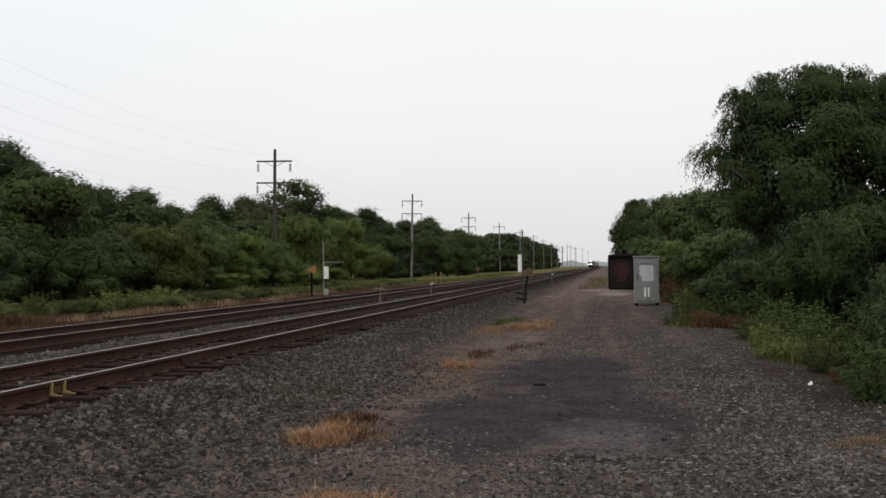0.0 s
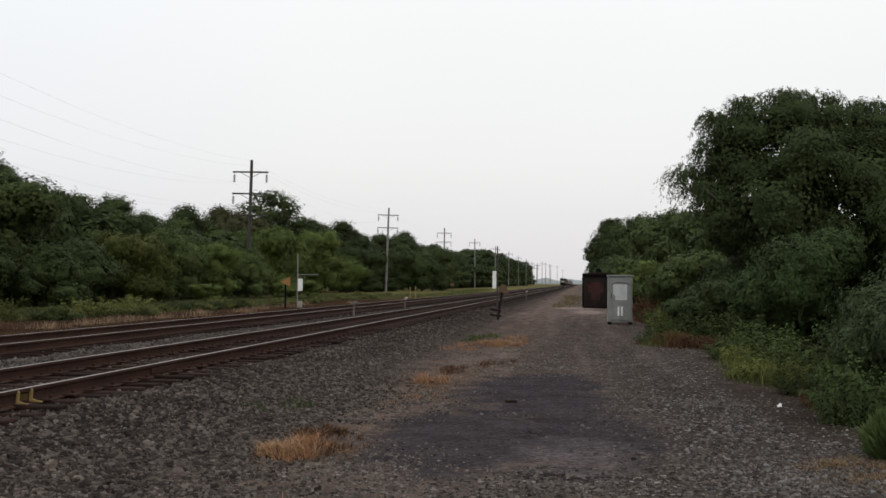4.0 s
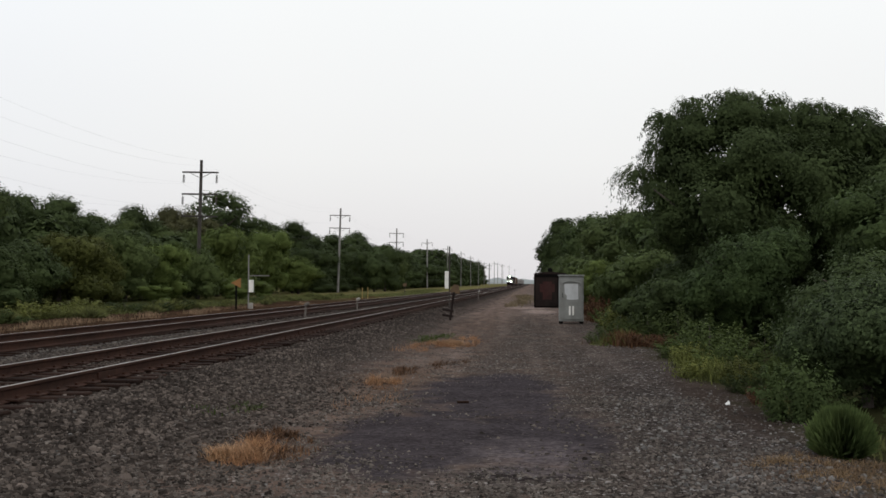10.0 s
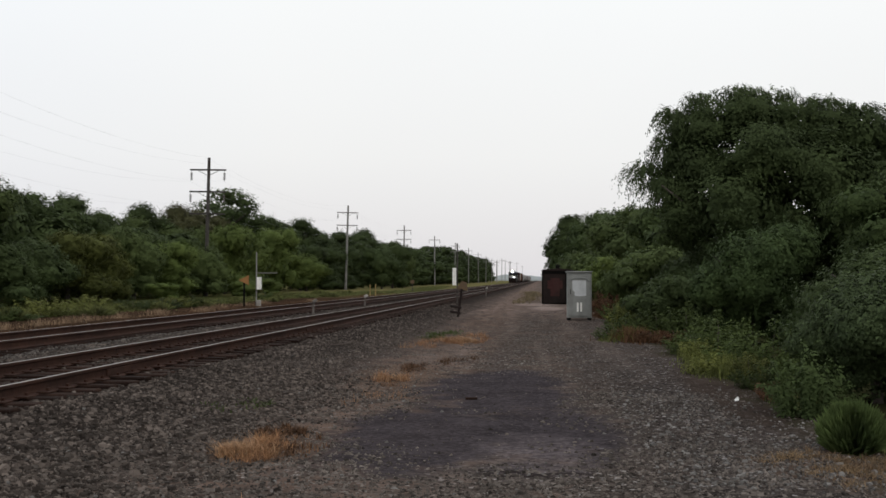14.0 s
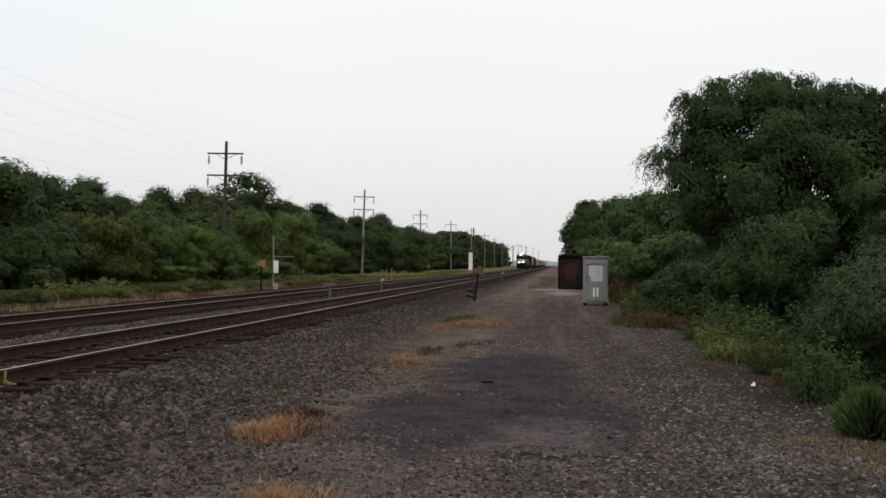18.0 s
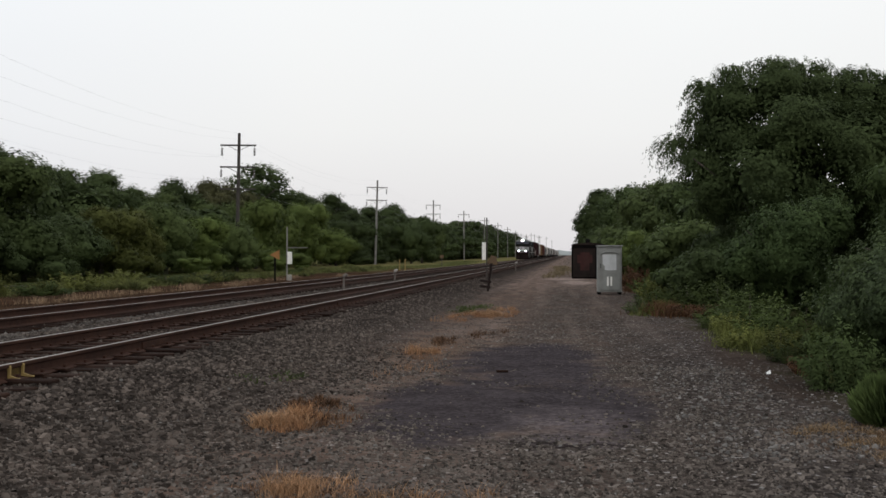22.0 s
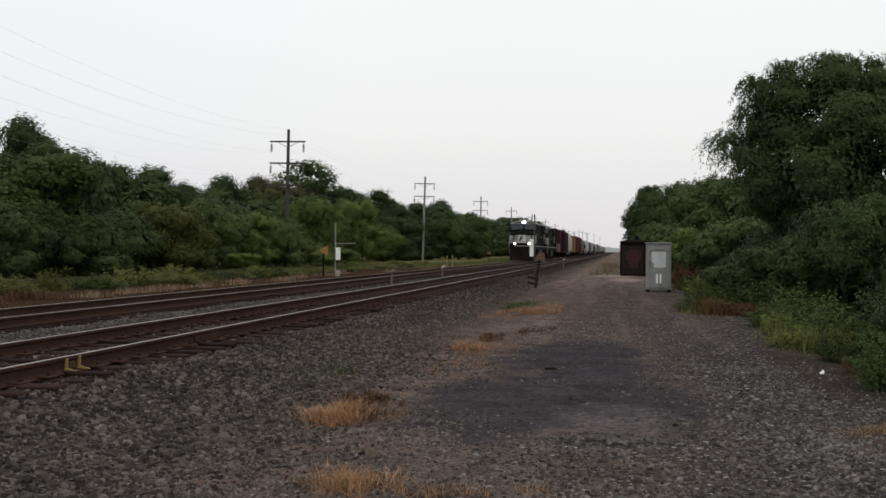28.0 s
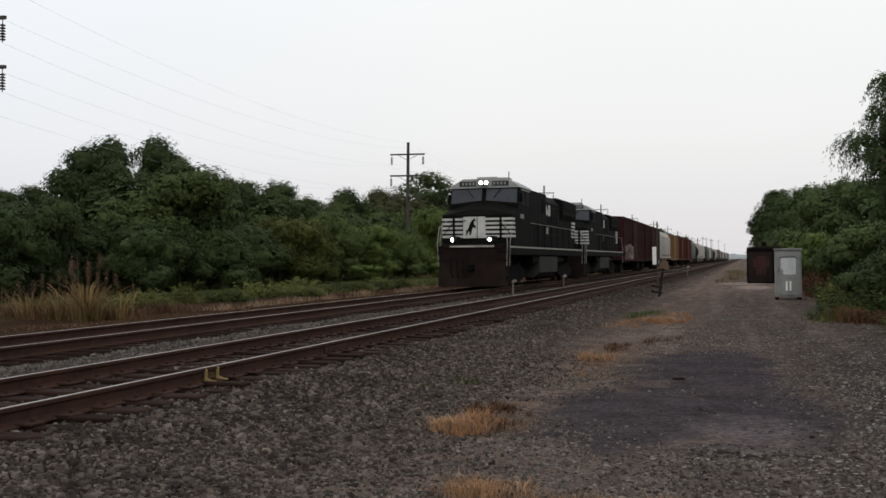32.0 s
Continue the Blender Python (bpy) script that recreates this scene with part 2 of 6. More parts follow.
GRASS_LIGHT = material("bright_dry_grass", (0.4, 0.255, 0.15), (0.26, 0.155, 0.09), 3, 0.85, island=0.4, see=0.2)
GRASS_MAT = material("matted_dry_grass", (0.19, 0.108, 0.066), (0.10, 0.060, 0.040), 3, 0.9, island=0.4, see=0.1)
PILOT = material("dusty_rust_brown_paint", (0.0150, 0.0092, 0.0080), (0.0085, 0.0060, 0.0055), 3, 0.85, grime=0.3, spec=0.05)
GRASS_LANE = material("lane_weeds", (0.20, 0.150, 0.095), (0.115, 0.098, 0.058), 0.8, 0.85, island=0.3, see=0.4)
GRASS_STRAW = material("bleached_straw", (0.28, 0.195, 0.125), (0.14, 0.092, 0.058), 2, 0.85, island=0.5, see=0.2)
GRASS_PALE = material("pale_straw", (0.22, 0.15, 0.085), (0.11, 0.07, 0.042), 2, 0.85, island=0.5, see=0.2)
LEAF_YELLOW = material("yellowish_weed_leaf", (0.132, 0.139, 0.036), (0.067, 0.078, 0.023), 1.5, 0.8, island=0.25, each=0.3, see=0.2)
LEAF_WEED = material("weed_leaf", (0.057, 0.077, 0.022), (0.033, 0.047, 0.015), 1.5, 0.8, island=0.25, each=0.35, see=0.2)
LEAF_GREY = material("leaf_grey_green", (0.062, 0.086, 0.034), (0.038, 0.055, 0.024), 1.5, 0.75, island=0.35, see=0.2)
REED_LEAF = material("drying_reed_leaf", (0.23, 0.148, 0.066), (0.10, 0.072, 0.032), 2, 0.8, island=0.5, see=0.3)
PLUME = material("reed_plume", (0.165, 0.098, 0.070), (0.088, 0.052, 0.040), 3, 0.9, island=0.4, see=0.3)
ROOF_GREY = material("grey_cab_roof_paint", (0.34, 0.345, 0.34), (0.25, 0.255, 0.25), 4, 0.7, grime=0.3, spec=0.1)
NOSE_WHITE = material("weathered_white_paint", (0.5, 0.495, 0.48), (0.38, 0.375, 0.36), 4, 0.7, grime=0.25, spec=0.1)
TANK = material("dusty_tank_steel", (0.036, 0.037, 0.033), (0.024, 0.025, 0.022), 3, 0.8, grime=0.4, spec=0.1)
FADED = material("faded_tan_target", (0.105, 0.064, 0.030), (0.065, 0.040, 0.022), 6, 0.8, grime=0.3)
OLIVE = material("old_yellow_paint_on_rust", (0.11, 0.075, 0.022), (0.06, 0.038, 0.016), 12, 0.8, spec=0.1)
# wood on the horizon: haze of distance is mixed into this pale grey-blue
HAZED_WOOD = material("haze_pale_wood", (0.36, 0.39, 0.40), (0.30, 0.33, 0.34), 0.05, 1.0)
GRAFFITI = material("pale_graffiti", (0.21, 0.175, 0.16), (0.10, 0.07, 0.065), 3, 0.8, detail=8, spec=0.08)
CONCRETE = material("weathered_concrete", (0.125, 0.108, 0.096), (0.075, 0.064, 0.057), 8, 0.9, bump=0.3)
DEBRIS = material("pale_litter", (0.75, 0.75, 0.75), (0.6, 0.6, 0.6), 10, 0.6)


# ---- mesh helpers ----
def finish(bm, smooth=False):
    me = bpy.data.meshes.new("mesh")
    bmesh.ops.recalc_face_normals(bm, faces=bm.faces)
    bm.to_mesh(me)
    bm.free()
    if smooth:
        me.polygons.foreach_set("use_smooth", [True] * len(me.polygons))
    return me


def part(name, bm, mat, parent, label="", smooth=False):
    me = bm if isinstance(bm, bpy.types.Mesh) else finish(bm, smooth)
    me.name = name
    if mat is not None and not me.materials:
        me.materials.append(mat)
    ob = new(name, me)
    ob.parent = parent
    if label:
        tagged(ob, label)
    return ob


def thing(name, m, label, category, group="", kind=""):
    ob = new(name)
    ob.matrix_basis = m
    return tagged(ob, label, category, group, kind)


def box(bm, x0, x1, y0, y1, z0, z1, bevel=0.0):
    r = bmesh.ops.create_cube(bm, size=1)
    bmesh.ops.scale(bm, vec=(x1 - x0, y1 - y0, z1 - z0), verts=r["verts"])
    bmesh.ops.translate(bm, vec=((x0 + x1) / 2, (y0 + y1) / 2, (z0 + z1) / 2), verts=r["verts"])
    if bevel:
        es = list({e for v in r["verts"] for e in v.link_edges})
        bmesh.ops.bevel(bm, geom=es, offset=bevel, segments=2, affect="EDGES", profile=0.5)
    return bm


def tube(bm, points, radii, n=8, cap=True):
    """A tube through the points, with a radius at each."""
    pts = [Vector(p) for p in points]
    if not hasattr(radii, "__len__"):
        radii = [radii] * len(pts)
    rings = []
    for i, p in enumerate(pts):
        d = (pts[min(i + 1, len(pts) - 1)] - pts[max(i - 1, 0)]).normalized()
        a = d.orthogonal().normalized() if i == 0 else (rings[-1][1] - d * rings[-1][1].dot(d)).normalized()
        b = d.cross(a)
        vs = [bm.verts.new(p + (a * math.cos(2 * math.pi * k / n) + b * math.sin(2 * math.pi * k / n)) * radii[i]) for k in range(n)]
        rings.append((vs, a))
    for (u, _), (v, _) in zip(rings, rings[1:]):
        for k in range(n):
            bm.faces.new((u[k], u[(k + 1) % n], v[(k + 1) % n], v[k]))
    if cap:
        bm.faces.new(rings[0][0][::-1])
        bm.faces.new(rings[-1][0])
    return bm


def prism(bm, outline, axis, lo, hi):
    """An outline of (u, v) pushed along an axis from lo to hi: 'x' takes (y, z), 'y' takes (x, z), 'z' takes (x, y)."""
    def at(u, v, w):
        return {"x": (w, u, v), "y": (u, w, v), "z": (u, v, w)}[axis]
    a = [bm.verts.new(at(u, v, lo)) for u, v in outline]
    b = [bm.verts.new(at(u, v, hi)) for u, v in outline]
    k = len(outline)
    for i in range(k):
        bm.faces.new((a[i], a[(i + 1) % k], b[(i + 1) % k], b[i]))
    bm.faces.new(a[::-1])
    bm.faces.new(b)
    return bm


def raw_mesh(name, verts, faces, mat, normals=None):
    """A mesh from arrays; faces all with the same number of corners."""
    me = bpy.data.meshes.new(name)
    verts, faces = np.asarray(verts, dtype=np.float32), np.asarray(faces, dtype=np.int32)
    k = faces.shape[1]
    me.vertices.add(len(verts))
    me.vertices.foreach_set("co", verts.ravel())
    me.loops.add(faces.size)
    me.loops.foreach_set("vertex_index", faces.ravel())
    me.polygons.add(len(faces))
    me.polygons.foreach_set("loop_start", np.arange(0, faces.size, k, dtype=np.int32))
    me.update(calc_edges=True)
    if normals is not None:
        me.normals_split_custom_set_from_vertices(normals.tolist())
    me.materials.append(mat)
    return me


def bm_of():
    return bmesh.new()


# ---- the ground: one sheet, level yard, ballast bed, verge ----
RAIL_TOP, NEAR, FAR = 0.45, -6.58, -10.83
BED = [(-4000, 0.0), (-40, 0.1), (-22, 0.05), (-15.2, 0.0), (-13.3, 0.19), (-12.2, 0.20), (-9.4, 0.24), (-8.1, 0.24), (-7.9, 0.247), (-5.2, 0.247), (-4.9, 0.245), (-3.4, 0.03), (-2.5, 0.0), (5, 0.0), (14, -0.2), (4000, -0.2)]
BED_X, BED_Z = [p[0] for p in BED], [p[1] for p in BED]


def ground_z(x, y):
    z = np.interp(x, BED_X, BED_Z)
    near = np.clip(1 - np.hypot(x, y) / 120, 0, 1)
    return z + near * (0.018 * np.sin(x * 1.7 + y * 0.6) * np.sin(y * 0.9 - x * 0.3) + 0.012 * np.sin(x * 3.1 - y * 1.3))


def build_ground():
    xs = np.concatenate([[-3000, -1200, -500, -200, -100, -60], np.arange(-40, -16, 1.5), np.arange(-16, 6, 0.25), np.arange(6, 20, 1.0), [30, 60, 120, 300, 900, 3000]])
    ys = np.concatenate([[-3000, -900, -300, -60, -15], np.arange(-5, 40, 0.3), np.arange(40, 100, 2), np.arange(100, 300, 10), [350, 450, 600, 900, 1500, 3000, 4500]])
    gx, gy = np.meshgrid(xs, ys)
    v = np.stack([gx.ravel(), gy.ravel(), ground_z(gx, gy).ravel()], 1)
    i = np.arange(len(ys) - 1)[:, None] * len(xs) + np.arange(len(xs) - 1)[None]
    f = np.stack([i, i + 1, i + 1 + len(xs), i + len(xs)], -1).reshape(-1, 4)
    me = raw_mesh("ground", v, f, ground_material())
    me.polygons.foreach_set("use_smooth", [True] * len(me.polygons))
    return tagged(new("ground", me), "grey gravel yard with dark tarry patches and a grassy verge", "ground", kind="structure")


def ground_material():
    m = bpy.data.materials.new("gravel_yard")
    m.use_nodes = True
    n, l = m.node_tree.nodes, m.node_tree.links
    p = n["Principled BSDF"]
    p.inputs["Roughness"].default_value = 1.0
    p.inputs["Specular IOR Level"].default_value = 0.0
    co = n.new("ShaderNodeTexCoord")
    sep = n.new("ShaderNodeSeparateXYZ")
    l.new(co.outputs["Object"], sep.inputs[0])

    def noise_at(scale, detail=5.0, rough=0.55):
        q = n.new("ShaderNodeTexNoise")
        q.inputs["Scale"].default_value, q.inputs["Detail"].default_value, q.inputs["Roughness"].default_value = scale, detail, rough
        l.new(co.outputs["Object"], q.inputs["Vector"])
        return q.outputs["Fac"]

    def math_of(op, a, b):
        q = n.new("ShaderNodeMath")
        q.operation = op
        for i, w in enumerate((a, b)):
            if isinstance(w, (int, float)):
                q.inputs[i].default_value = w
            else:
                l.new(w, q.inputs[i])
        return q.outputs[0]

    def span(v, lo, hi, a=0.0, b=1.0):
        q = n.new("ShaderNodeMapRange")
        q.inputs["From Min"].default_value, q.inputs["From Max"].default_value = lo, hi
        q.inputs["To Min"].default_value, q.inputs["To Max"].default_value = a, b
        l.new(v, q.inputs["Value"])
        return q.outputs["Result"]

    def blend(f, a, b):
        q = n.new("ShaderNodeMix")
        q.data_type = "RGBA"
        if isinstance(f, float):
            q.inputs["Factor"].default_value = f
        else:
            l.new(f, q.inputs["Factor"])
        for key, w in (("A", a), ("B", b)):
            if isinstance(w, tuple):
                q.inputs[key].default_value = (*w, 1)
            else:
                l.new(w, q.inputs[key])
        return q.outputs["Result"]

    x, y = sep.outputs["X"], sep.outputs["Y"]
    wob = noise_at(0.5, 4.0)
    wob2 = noise_at(2.2, 5.0)
    edge = math_of("ADD", x, math_of("MULTIPLY", math_of("SUBTRACT", wob, 0.5), 1.6))
    # stones of the yard
    vor = n.new("ShaderNodeTexVoronoi")
    vor.inputs["Scale"].default_value = 24
    l.new(co.outputs["Object"], vor.inputs["Vector"])
    stone = n.new("ShaderNodeSeparateColor")
    l.new(vor.outputs["Color"], stone.inputs[0])
    yard = blend(span(stone.outputs[0], 0.0, 1.0), (0.009, 0.0076, 0.0069), (0.060, 0.051, 0.0445))
    yard = blend(span(stone.outputs[1], 0.93, 0.97), yard, (0.16, 0.152, 0.145))
    yard = blend(span(wob, 0.42, 0.62, 0.0, 0.4), yard, (0.050, 0.040, 0.034))
    # dirt with a brown cast along the edges of the yard
    yard = blend(span(math_of("ADD", wob2, math_of("MULTIPLY", wob, 0.8)), 0.92, 1.12, 0.0, 0.6), yard, (0.068, 0.050, 0.041))

    dirt = math_of("MULTIPLY", span(edge, -3.6, -2.6), span(edge, -0.6, -1.6))
    yard = blend(math_of("MULTIPLY", dirt, span(wob2, 0.36, 0.58, 0.0, 0.68)), yard, blend(noise_at(30.0, 4.0), (0.050, 0.035, 0.028), (0.108, 0.078, 0.062)))

    streak = n.new("ShaderNodeMapping")
    streak.inputs["Scale"].default_value = (1.3, 0.07, 1.0)
    l.new(co.outputs["Object"], streak.inputs[0])
    rut = n.new("ShaderNodeTexNoise")
    rut.inputs["Scale"].default_value, rut.inputs["Detail"].default_value = 1.0, 6.0
    l.new(streak.outputs[0], rut.inputs["Vector"])
    yard = blend(span(rut.outputs["Fac"], 0.5, 0.7, 0.0, 0.5), yard, blend(noise_at(8.0, 6.0), (0.070, 0.055, 0.047), (0.125, 0.105, 0.095)))
    yard = blend(span(rut.outputs["Fac"], 0.46, 0.32, 0.0, 0.4), yard, blend(noise_at(8.0, 6.0), (0.024, 0.021, 0.021), (0.055, 0.047, 0.045)))
    speck = noise_at(5.0, 8.0, 0.75)
    yard = blend(span(speck, 0.56, 0.68, 0.0, 0.5), yard, (0.11, 0.097, 0.088))

    # tarry patches: ellipses with ragged edges
    def ellipse(cx, cy, rx, ry):
        dx = math_of("DIVIDE", math_of("SUBTRACT", x, cx), rx)
        dy = math_of("DIVIDE", math_of("SUBTRACT", y, cy), ry)
        d = math_of("ADD", math_of("MULTIPLY", dx, dx), math_of("MULTIPLY", dy, dy))
        return math_of("ADD", d, math_of("MULTIPLY", math_of("SUBTRACT", math_of("ADD", wob2, wob), 1.0), 1.7))
    tar = math_of("MINIMUM", ellipse(-1.25, 10.7, 1.05, 2.3), ellipse(0.2, 11.2, 0.8, 2.4))
    tar = math_of("MINIMUM", tar, ellipse(-0.6, 15.0, 1.2, 3.6))
    tar = math_of("ADD", tar, math_of("MULTIPLY", math_of("SUBTRACT", speck, 0.5), 0.9))
    yard = blend(span(tar, 0.6, 1.25, 0.94, 0.0), yard, blend(math_of("MULTIPLY", span(noise_at(14.0, 8.0, 0.8), 0.34, 0.66), span(stone.outputs[2], 0.0, 1.0, 0.45, 1.3)), (0.0150, 0.0135, 0.0148), (0.042, 0.0375, 0.0410)))
    worn = math_of("ADD", ellipse(0.0, 9.6, 0.55, 1.1), math_of("MULTIPLY", math_of("SUBTRACT", speck, 0.5), 5.0))
    yard = blend(math_of("MULTIPLY", span(worn, 0.0, 1.6, 0.55, 0.0), span(stone.outputs[0], 0.1, 0.8, 0.3, 1.0)), yard, (0.092, 0.080, 0.082))
    crack = math_of("ABSOLUTE", math_of("ADD", math_of("SUBTRACT", y, 8.62), math_of("MULTIPLY", math_of("SUBTRACT", wob2, 0.5), 0.9)), 0.0)
    crack = math_of("MULTIPLY", span(crack, 0.02, 0.11, 0.85, 0.0), math_of("MULTIPLY", span(x, -0.7, -0.4), span(x, 0.75, 0.5)))
    yard = blend(crack, yard, (0.012, 0.010, 0.010))
    pale = math_of("MINIMUM", ellipse(-0.3, 68.0, 1.4, 4.0), ellipse(0.5, 59.0, 1.0, 4.0))
    yard = blend(math_of("MULTIPLY", span(pale, 0.3, 1.3, 0.85, 0.0), span(speck, 0.38, 0.54)), yard, (0.20, 0.165, 0.15))
    # pale worn dirt far up the lane
    yard = blend(math_of("MULTIPLY", span(y, 40.0, 55.0), span(wob2, 0.45, 0.65)), yard, (0.13, 0.100, 0.086))
    # greyer, coarser gravel towards the bushes, its colour also darkened for canopy shade
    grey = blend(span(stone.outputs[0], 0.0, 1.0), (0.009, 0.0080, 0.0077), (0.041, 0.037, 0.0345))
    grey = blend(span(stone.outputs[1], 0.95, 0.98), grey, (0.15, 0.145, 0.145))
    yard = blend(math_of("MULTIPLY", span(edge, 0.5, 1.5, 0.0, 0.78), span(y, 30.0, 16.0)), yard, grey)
    soil = math_of("MINIMUM", ellipse(2.7, 9.2, 0.8, 1.1), ellipse(-2.6, 9.7, 0.6, 1.3))
    soil = math_of("MINIMUM", soil, ellipse(-2.4, 17.2, 0.7, 2.2))
    brown_band = ellipse(2.75, 15.0, 0.55, 4.2)
    yard = blend(math_of("MULTIPLY", span(soil, 0.4, 1.5, 0.7, 0.0), span(speck, 0.36, 0.56)), yard, blend(noise_at(25.0, 5.0), (0.046, 0.031, 0.022), (0.10, 0.068, 0.048)))
    # long dark brown band in the ground colour beside the bushes
    yard = blend(span(brown_band, 0.3, 1.4, 0.75, 0.0), yard, blend(noise_at(25.0, 5.0), (0.016, 0.012, 0.010), (0.036, 0.028, 0.023)))
    # mottling and the warm cast of the whole yard
    tint = n.new("ShaderNodeVectorMath")
    tint.operation = "MULTIPLY"
    tint.inputs[1].default_value = (1.52, 1.455, 1.465)
    l.new(yard, tint.inputs[0])
    mottle = n.new("ShaderNodeVectorMath")
    mottle.operation = "SCALE"
    l.new(tint.outputs["Vector"], mottle.inputs[0])
    l.new(span(noise_at(1.6, 8.0, 0.72), 0.34, 0.66, 0.76, 1.26), mottle.inputs["Scale"])
    yard = mottle.outputs["Vector"]
    # ballast bed, coloured dark to stand in for shade between the stones
    bed = blend(span(stone.outputs[2], 0.0, 1.0), (0.013, 0.0107, 0.0096), (0.044, 0.0360, 0.0325))
    col = blend(span(edge, -4.6, -2.7), bed, yard)
    rust = math_of("MULTIPLY", span(math_of("ABSOLUTE", math_of("ADD", x, 6.58), 0.0), 1.1, 1.8, 1.0, 0.0), 0.8)
    col = blend(rust, col, (0.022, 0.016, 0.014))
    rust2 = math_of("MULTIPLY", span(math_of("ABSOLUTE", math_of("ADD", x, 10.83), 0.0), 1.1, 1.8, 1.0, 0.0), 0.8)
    col = blend(rust2, col, (0.022, 0.016, 0.014))
    # verge beyond the tracks
    verge = blend(span(wob, 0.4, 0.6), (0.046, 0.0280, 0.0185), (0.029, 0.0185, 0.0125))
    verge = blend(span(wob2, 0.55, 0.7, 0.0, 0.7), verge, (0.072, 0.042, 0.025))
    green = span(math_of("ADD", x, math_of("MULTIPLY", wob2, 5.0)), -17.5, -19.5)
    verge = blend(green, verge, blend(wob2, (0.028, 0.032, 0.012), (0.056, 0.058, 0.021)))
    verge = blend(math_of("MULTIPLY", span(y, 85.0, 120.0), span(x, -14.8, -16.0)), verge, blend(wob2, (0.090, 0.086, 0.034), (0.150, 0.130, 0.062)))
    col = blend(span(edge, -13.6, -12.7), verge, col)
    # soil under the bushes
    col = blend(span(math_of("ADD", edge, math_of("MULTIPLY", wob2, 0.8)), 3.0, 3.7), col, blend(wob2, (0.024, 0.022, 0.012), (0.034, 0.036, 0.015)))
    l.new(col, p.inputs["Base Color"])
    bn = n.new("ShaderNodeBump")
    bn.inputs["Strength"].default_value, bn.inputs["Distance"].default_value = 0.35, 0.03
    l.new(math_of("ADD", vor.outputs["Distance"], math_of("MULTIPLY", noise_at(60.0, 4.0), 0.6)), bn.inputs["Height"])
    l.new(bn.outputs["Normal"], p.inputs["Normal"])
    return m


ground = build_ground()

# ---- tracks ----
def rail_outline(s=1.0):
    half = [(0.075, 0.0), (0.075, 0.012), (0.02, 0.028), (0.010, 0.05), (0.010, 0.125), (0.036, 0.14), (0.037, 0.168), (0.030, 0.174)]
    return [(u, v) for u, v in half] + [(-u, v) for u, v in reversed(half)]


def build_track(cx, label):
    t = thing("railway_track", pose(cx, 0, 0), label, "railway track", "railway tracks", "structure")
    for side in (-0.7525, 0.7525):
        r = part("rail", prism(bm_of(), [(side + u, RAIL_TOP - 0.174 + v) for u, v in rail_outline()], "y", -300, 2400), RAIL_RUST, t, "rusty steel rail with a worn top")
        part("rail_head", box(bm_of(), side - 0.020, side + 0.016, -300, 2400, RAIL_TOP - 0.004, RAIL_TOP + 0.003), RAIL_HEAD, r, "polished running surface")
    return t


near_track = build_track(NEAR, "rusty steel rails on dark wooden ties in grey ballast")
far_track = build_track(FAR, "steel rails on wooden ties, carrying a freight train")


def tie_mesh():
    bm = box(bm_of(), -1.3, 1.3, -0.115, 0.115, -0.17, 0.0)
    es = [e for e in bm.edges if all(v.co.z > -0.01 for v in e.verts)]
    bmesh.ops.bevel(bm, geom=es, offset=0.015, segments=1, affect="EDGES")
    me = finish(bm)
    me.materials.append(TIE)
    return me


def lay_ties():
    rng = random.Random(5)
    me = tie_mesh()
    for track, count in ((near_track, 150), (far_track, 60)):
        for k in range(count):
            ob = part("tie", me, None, track)
            ob.matrix_basis = pose(rng.uniform(-0.05, 0.05), 6.5 + k * 0.5 + rng.uniform(-0.03, 0.03) + (22 if track is far_track else 0), 0.290 + rng.uniform(-0.010, 0.010), 0, 0, rng.uniform(-1.5, 1.5))
    plate = finish(box(bm_of(), -0.18, 0.18, -0.095, 0.095, 0.0, 0.018, 0.004))
    plate.materials.append(RAIL_RUST)
    spike = finish(box(bm_of(), -0.018, 0.018, -0.018, 0.018, 0.0, 0.035, 0.005))
    spike.materials.append(RAIL_RUST)
    for k in range(44):
        for side in (-0.7525, 0.7525):
            at = Vector((side, 6.5 + k * 0.5, 0.2905))
            part("tie_plate", plate, None, near_track).location = at
            part("spike", spike, None, near_track).location = at + Vector((0.095, 0.05, 0.018))
    for y in (13.35, 25.2):
        part("joint_bar", box(bm_of(), 0.7525 + 0.0105, 0.7525 + 0.034, y, y + 0.9, RAIL_TOP - 0.14, RAIL_TOP - 0.05, 0.006), RAIL_RUST, near_track, "bolted joint bar on the rail")
    for track, y0, y1 in ((near_track, 81.5, 260), (far_track, 4, 28), (far_track, 58.5, 200), (near_track, -60, 6), (far_track, -60, 4)):
        v, f = [], []
        base = np.array([(sx * 1.3, sy * 0.115, sz) for sz in (-0.17, 0.0) for sy in (-1, 1) for sx in (-1, 1)])
        quads = np.array([(4, 5, 7, 6), (0, 1, 5, 4), (2, 6, 7, 3), (0, 4, 6, 2), (1, 3, 7, 5)])
        for k, y in enumerate(np.arange(y0, y1, 0.5)):
            v.append(base + (rng.uniform(-0.05, 0.05), y, 0.275))
            f.append(quads + 8 * k)
        tagged(part("far_ties", raw_mesh("far_ties", np.concatenate(v), np.concatenate(f), TIE), None, track), kind="stuff")


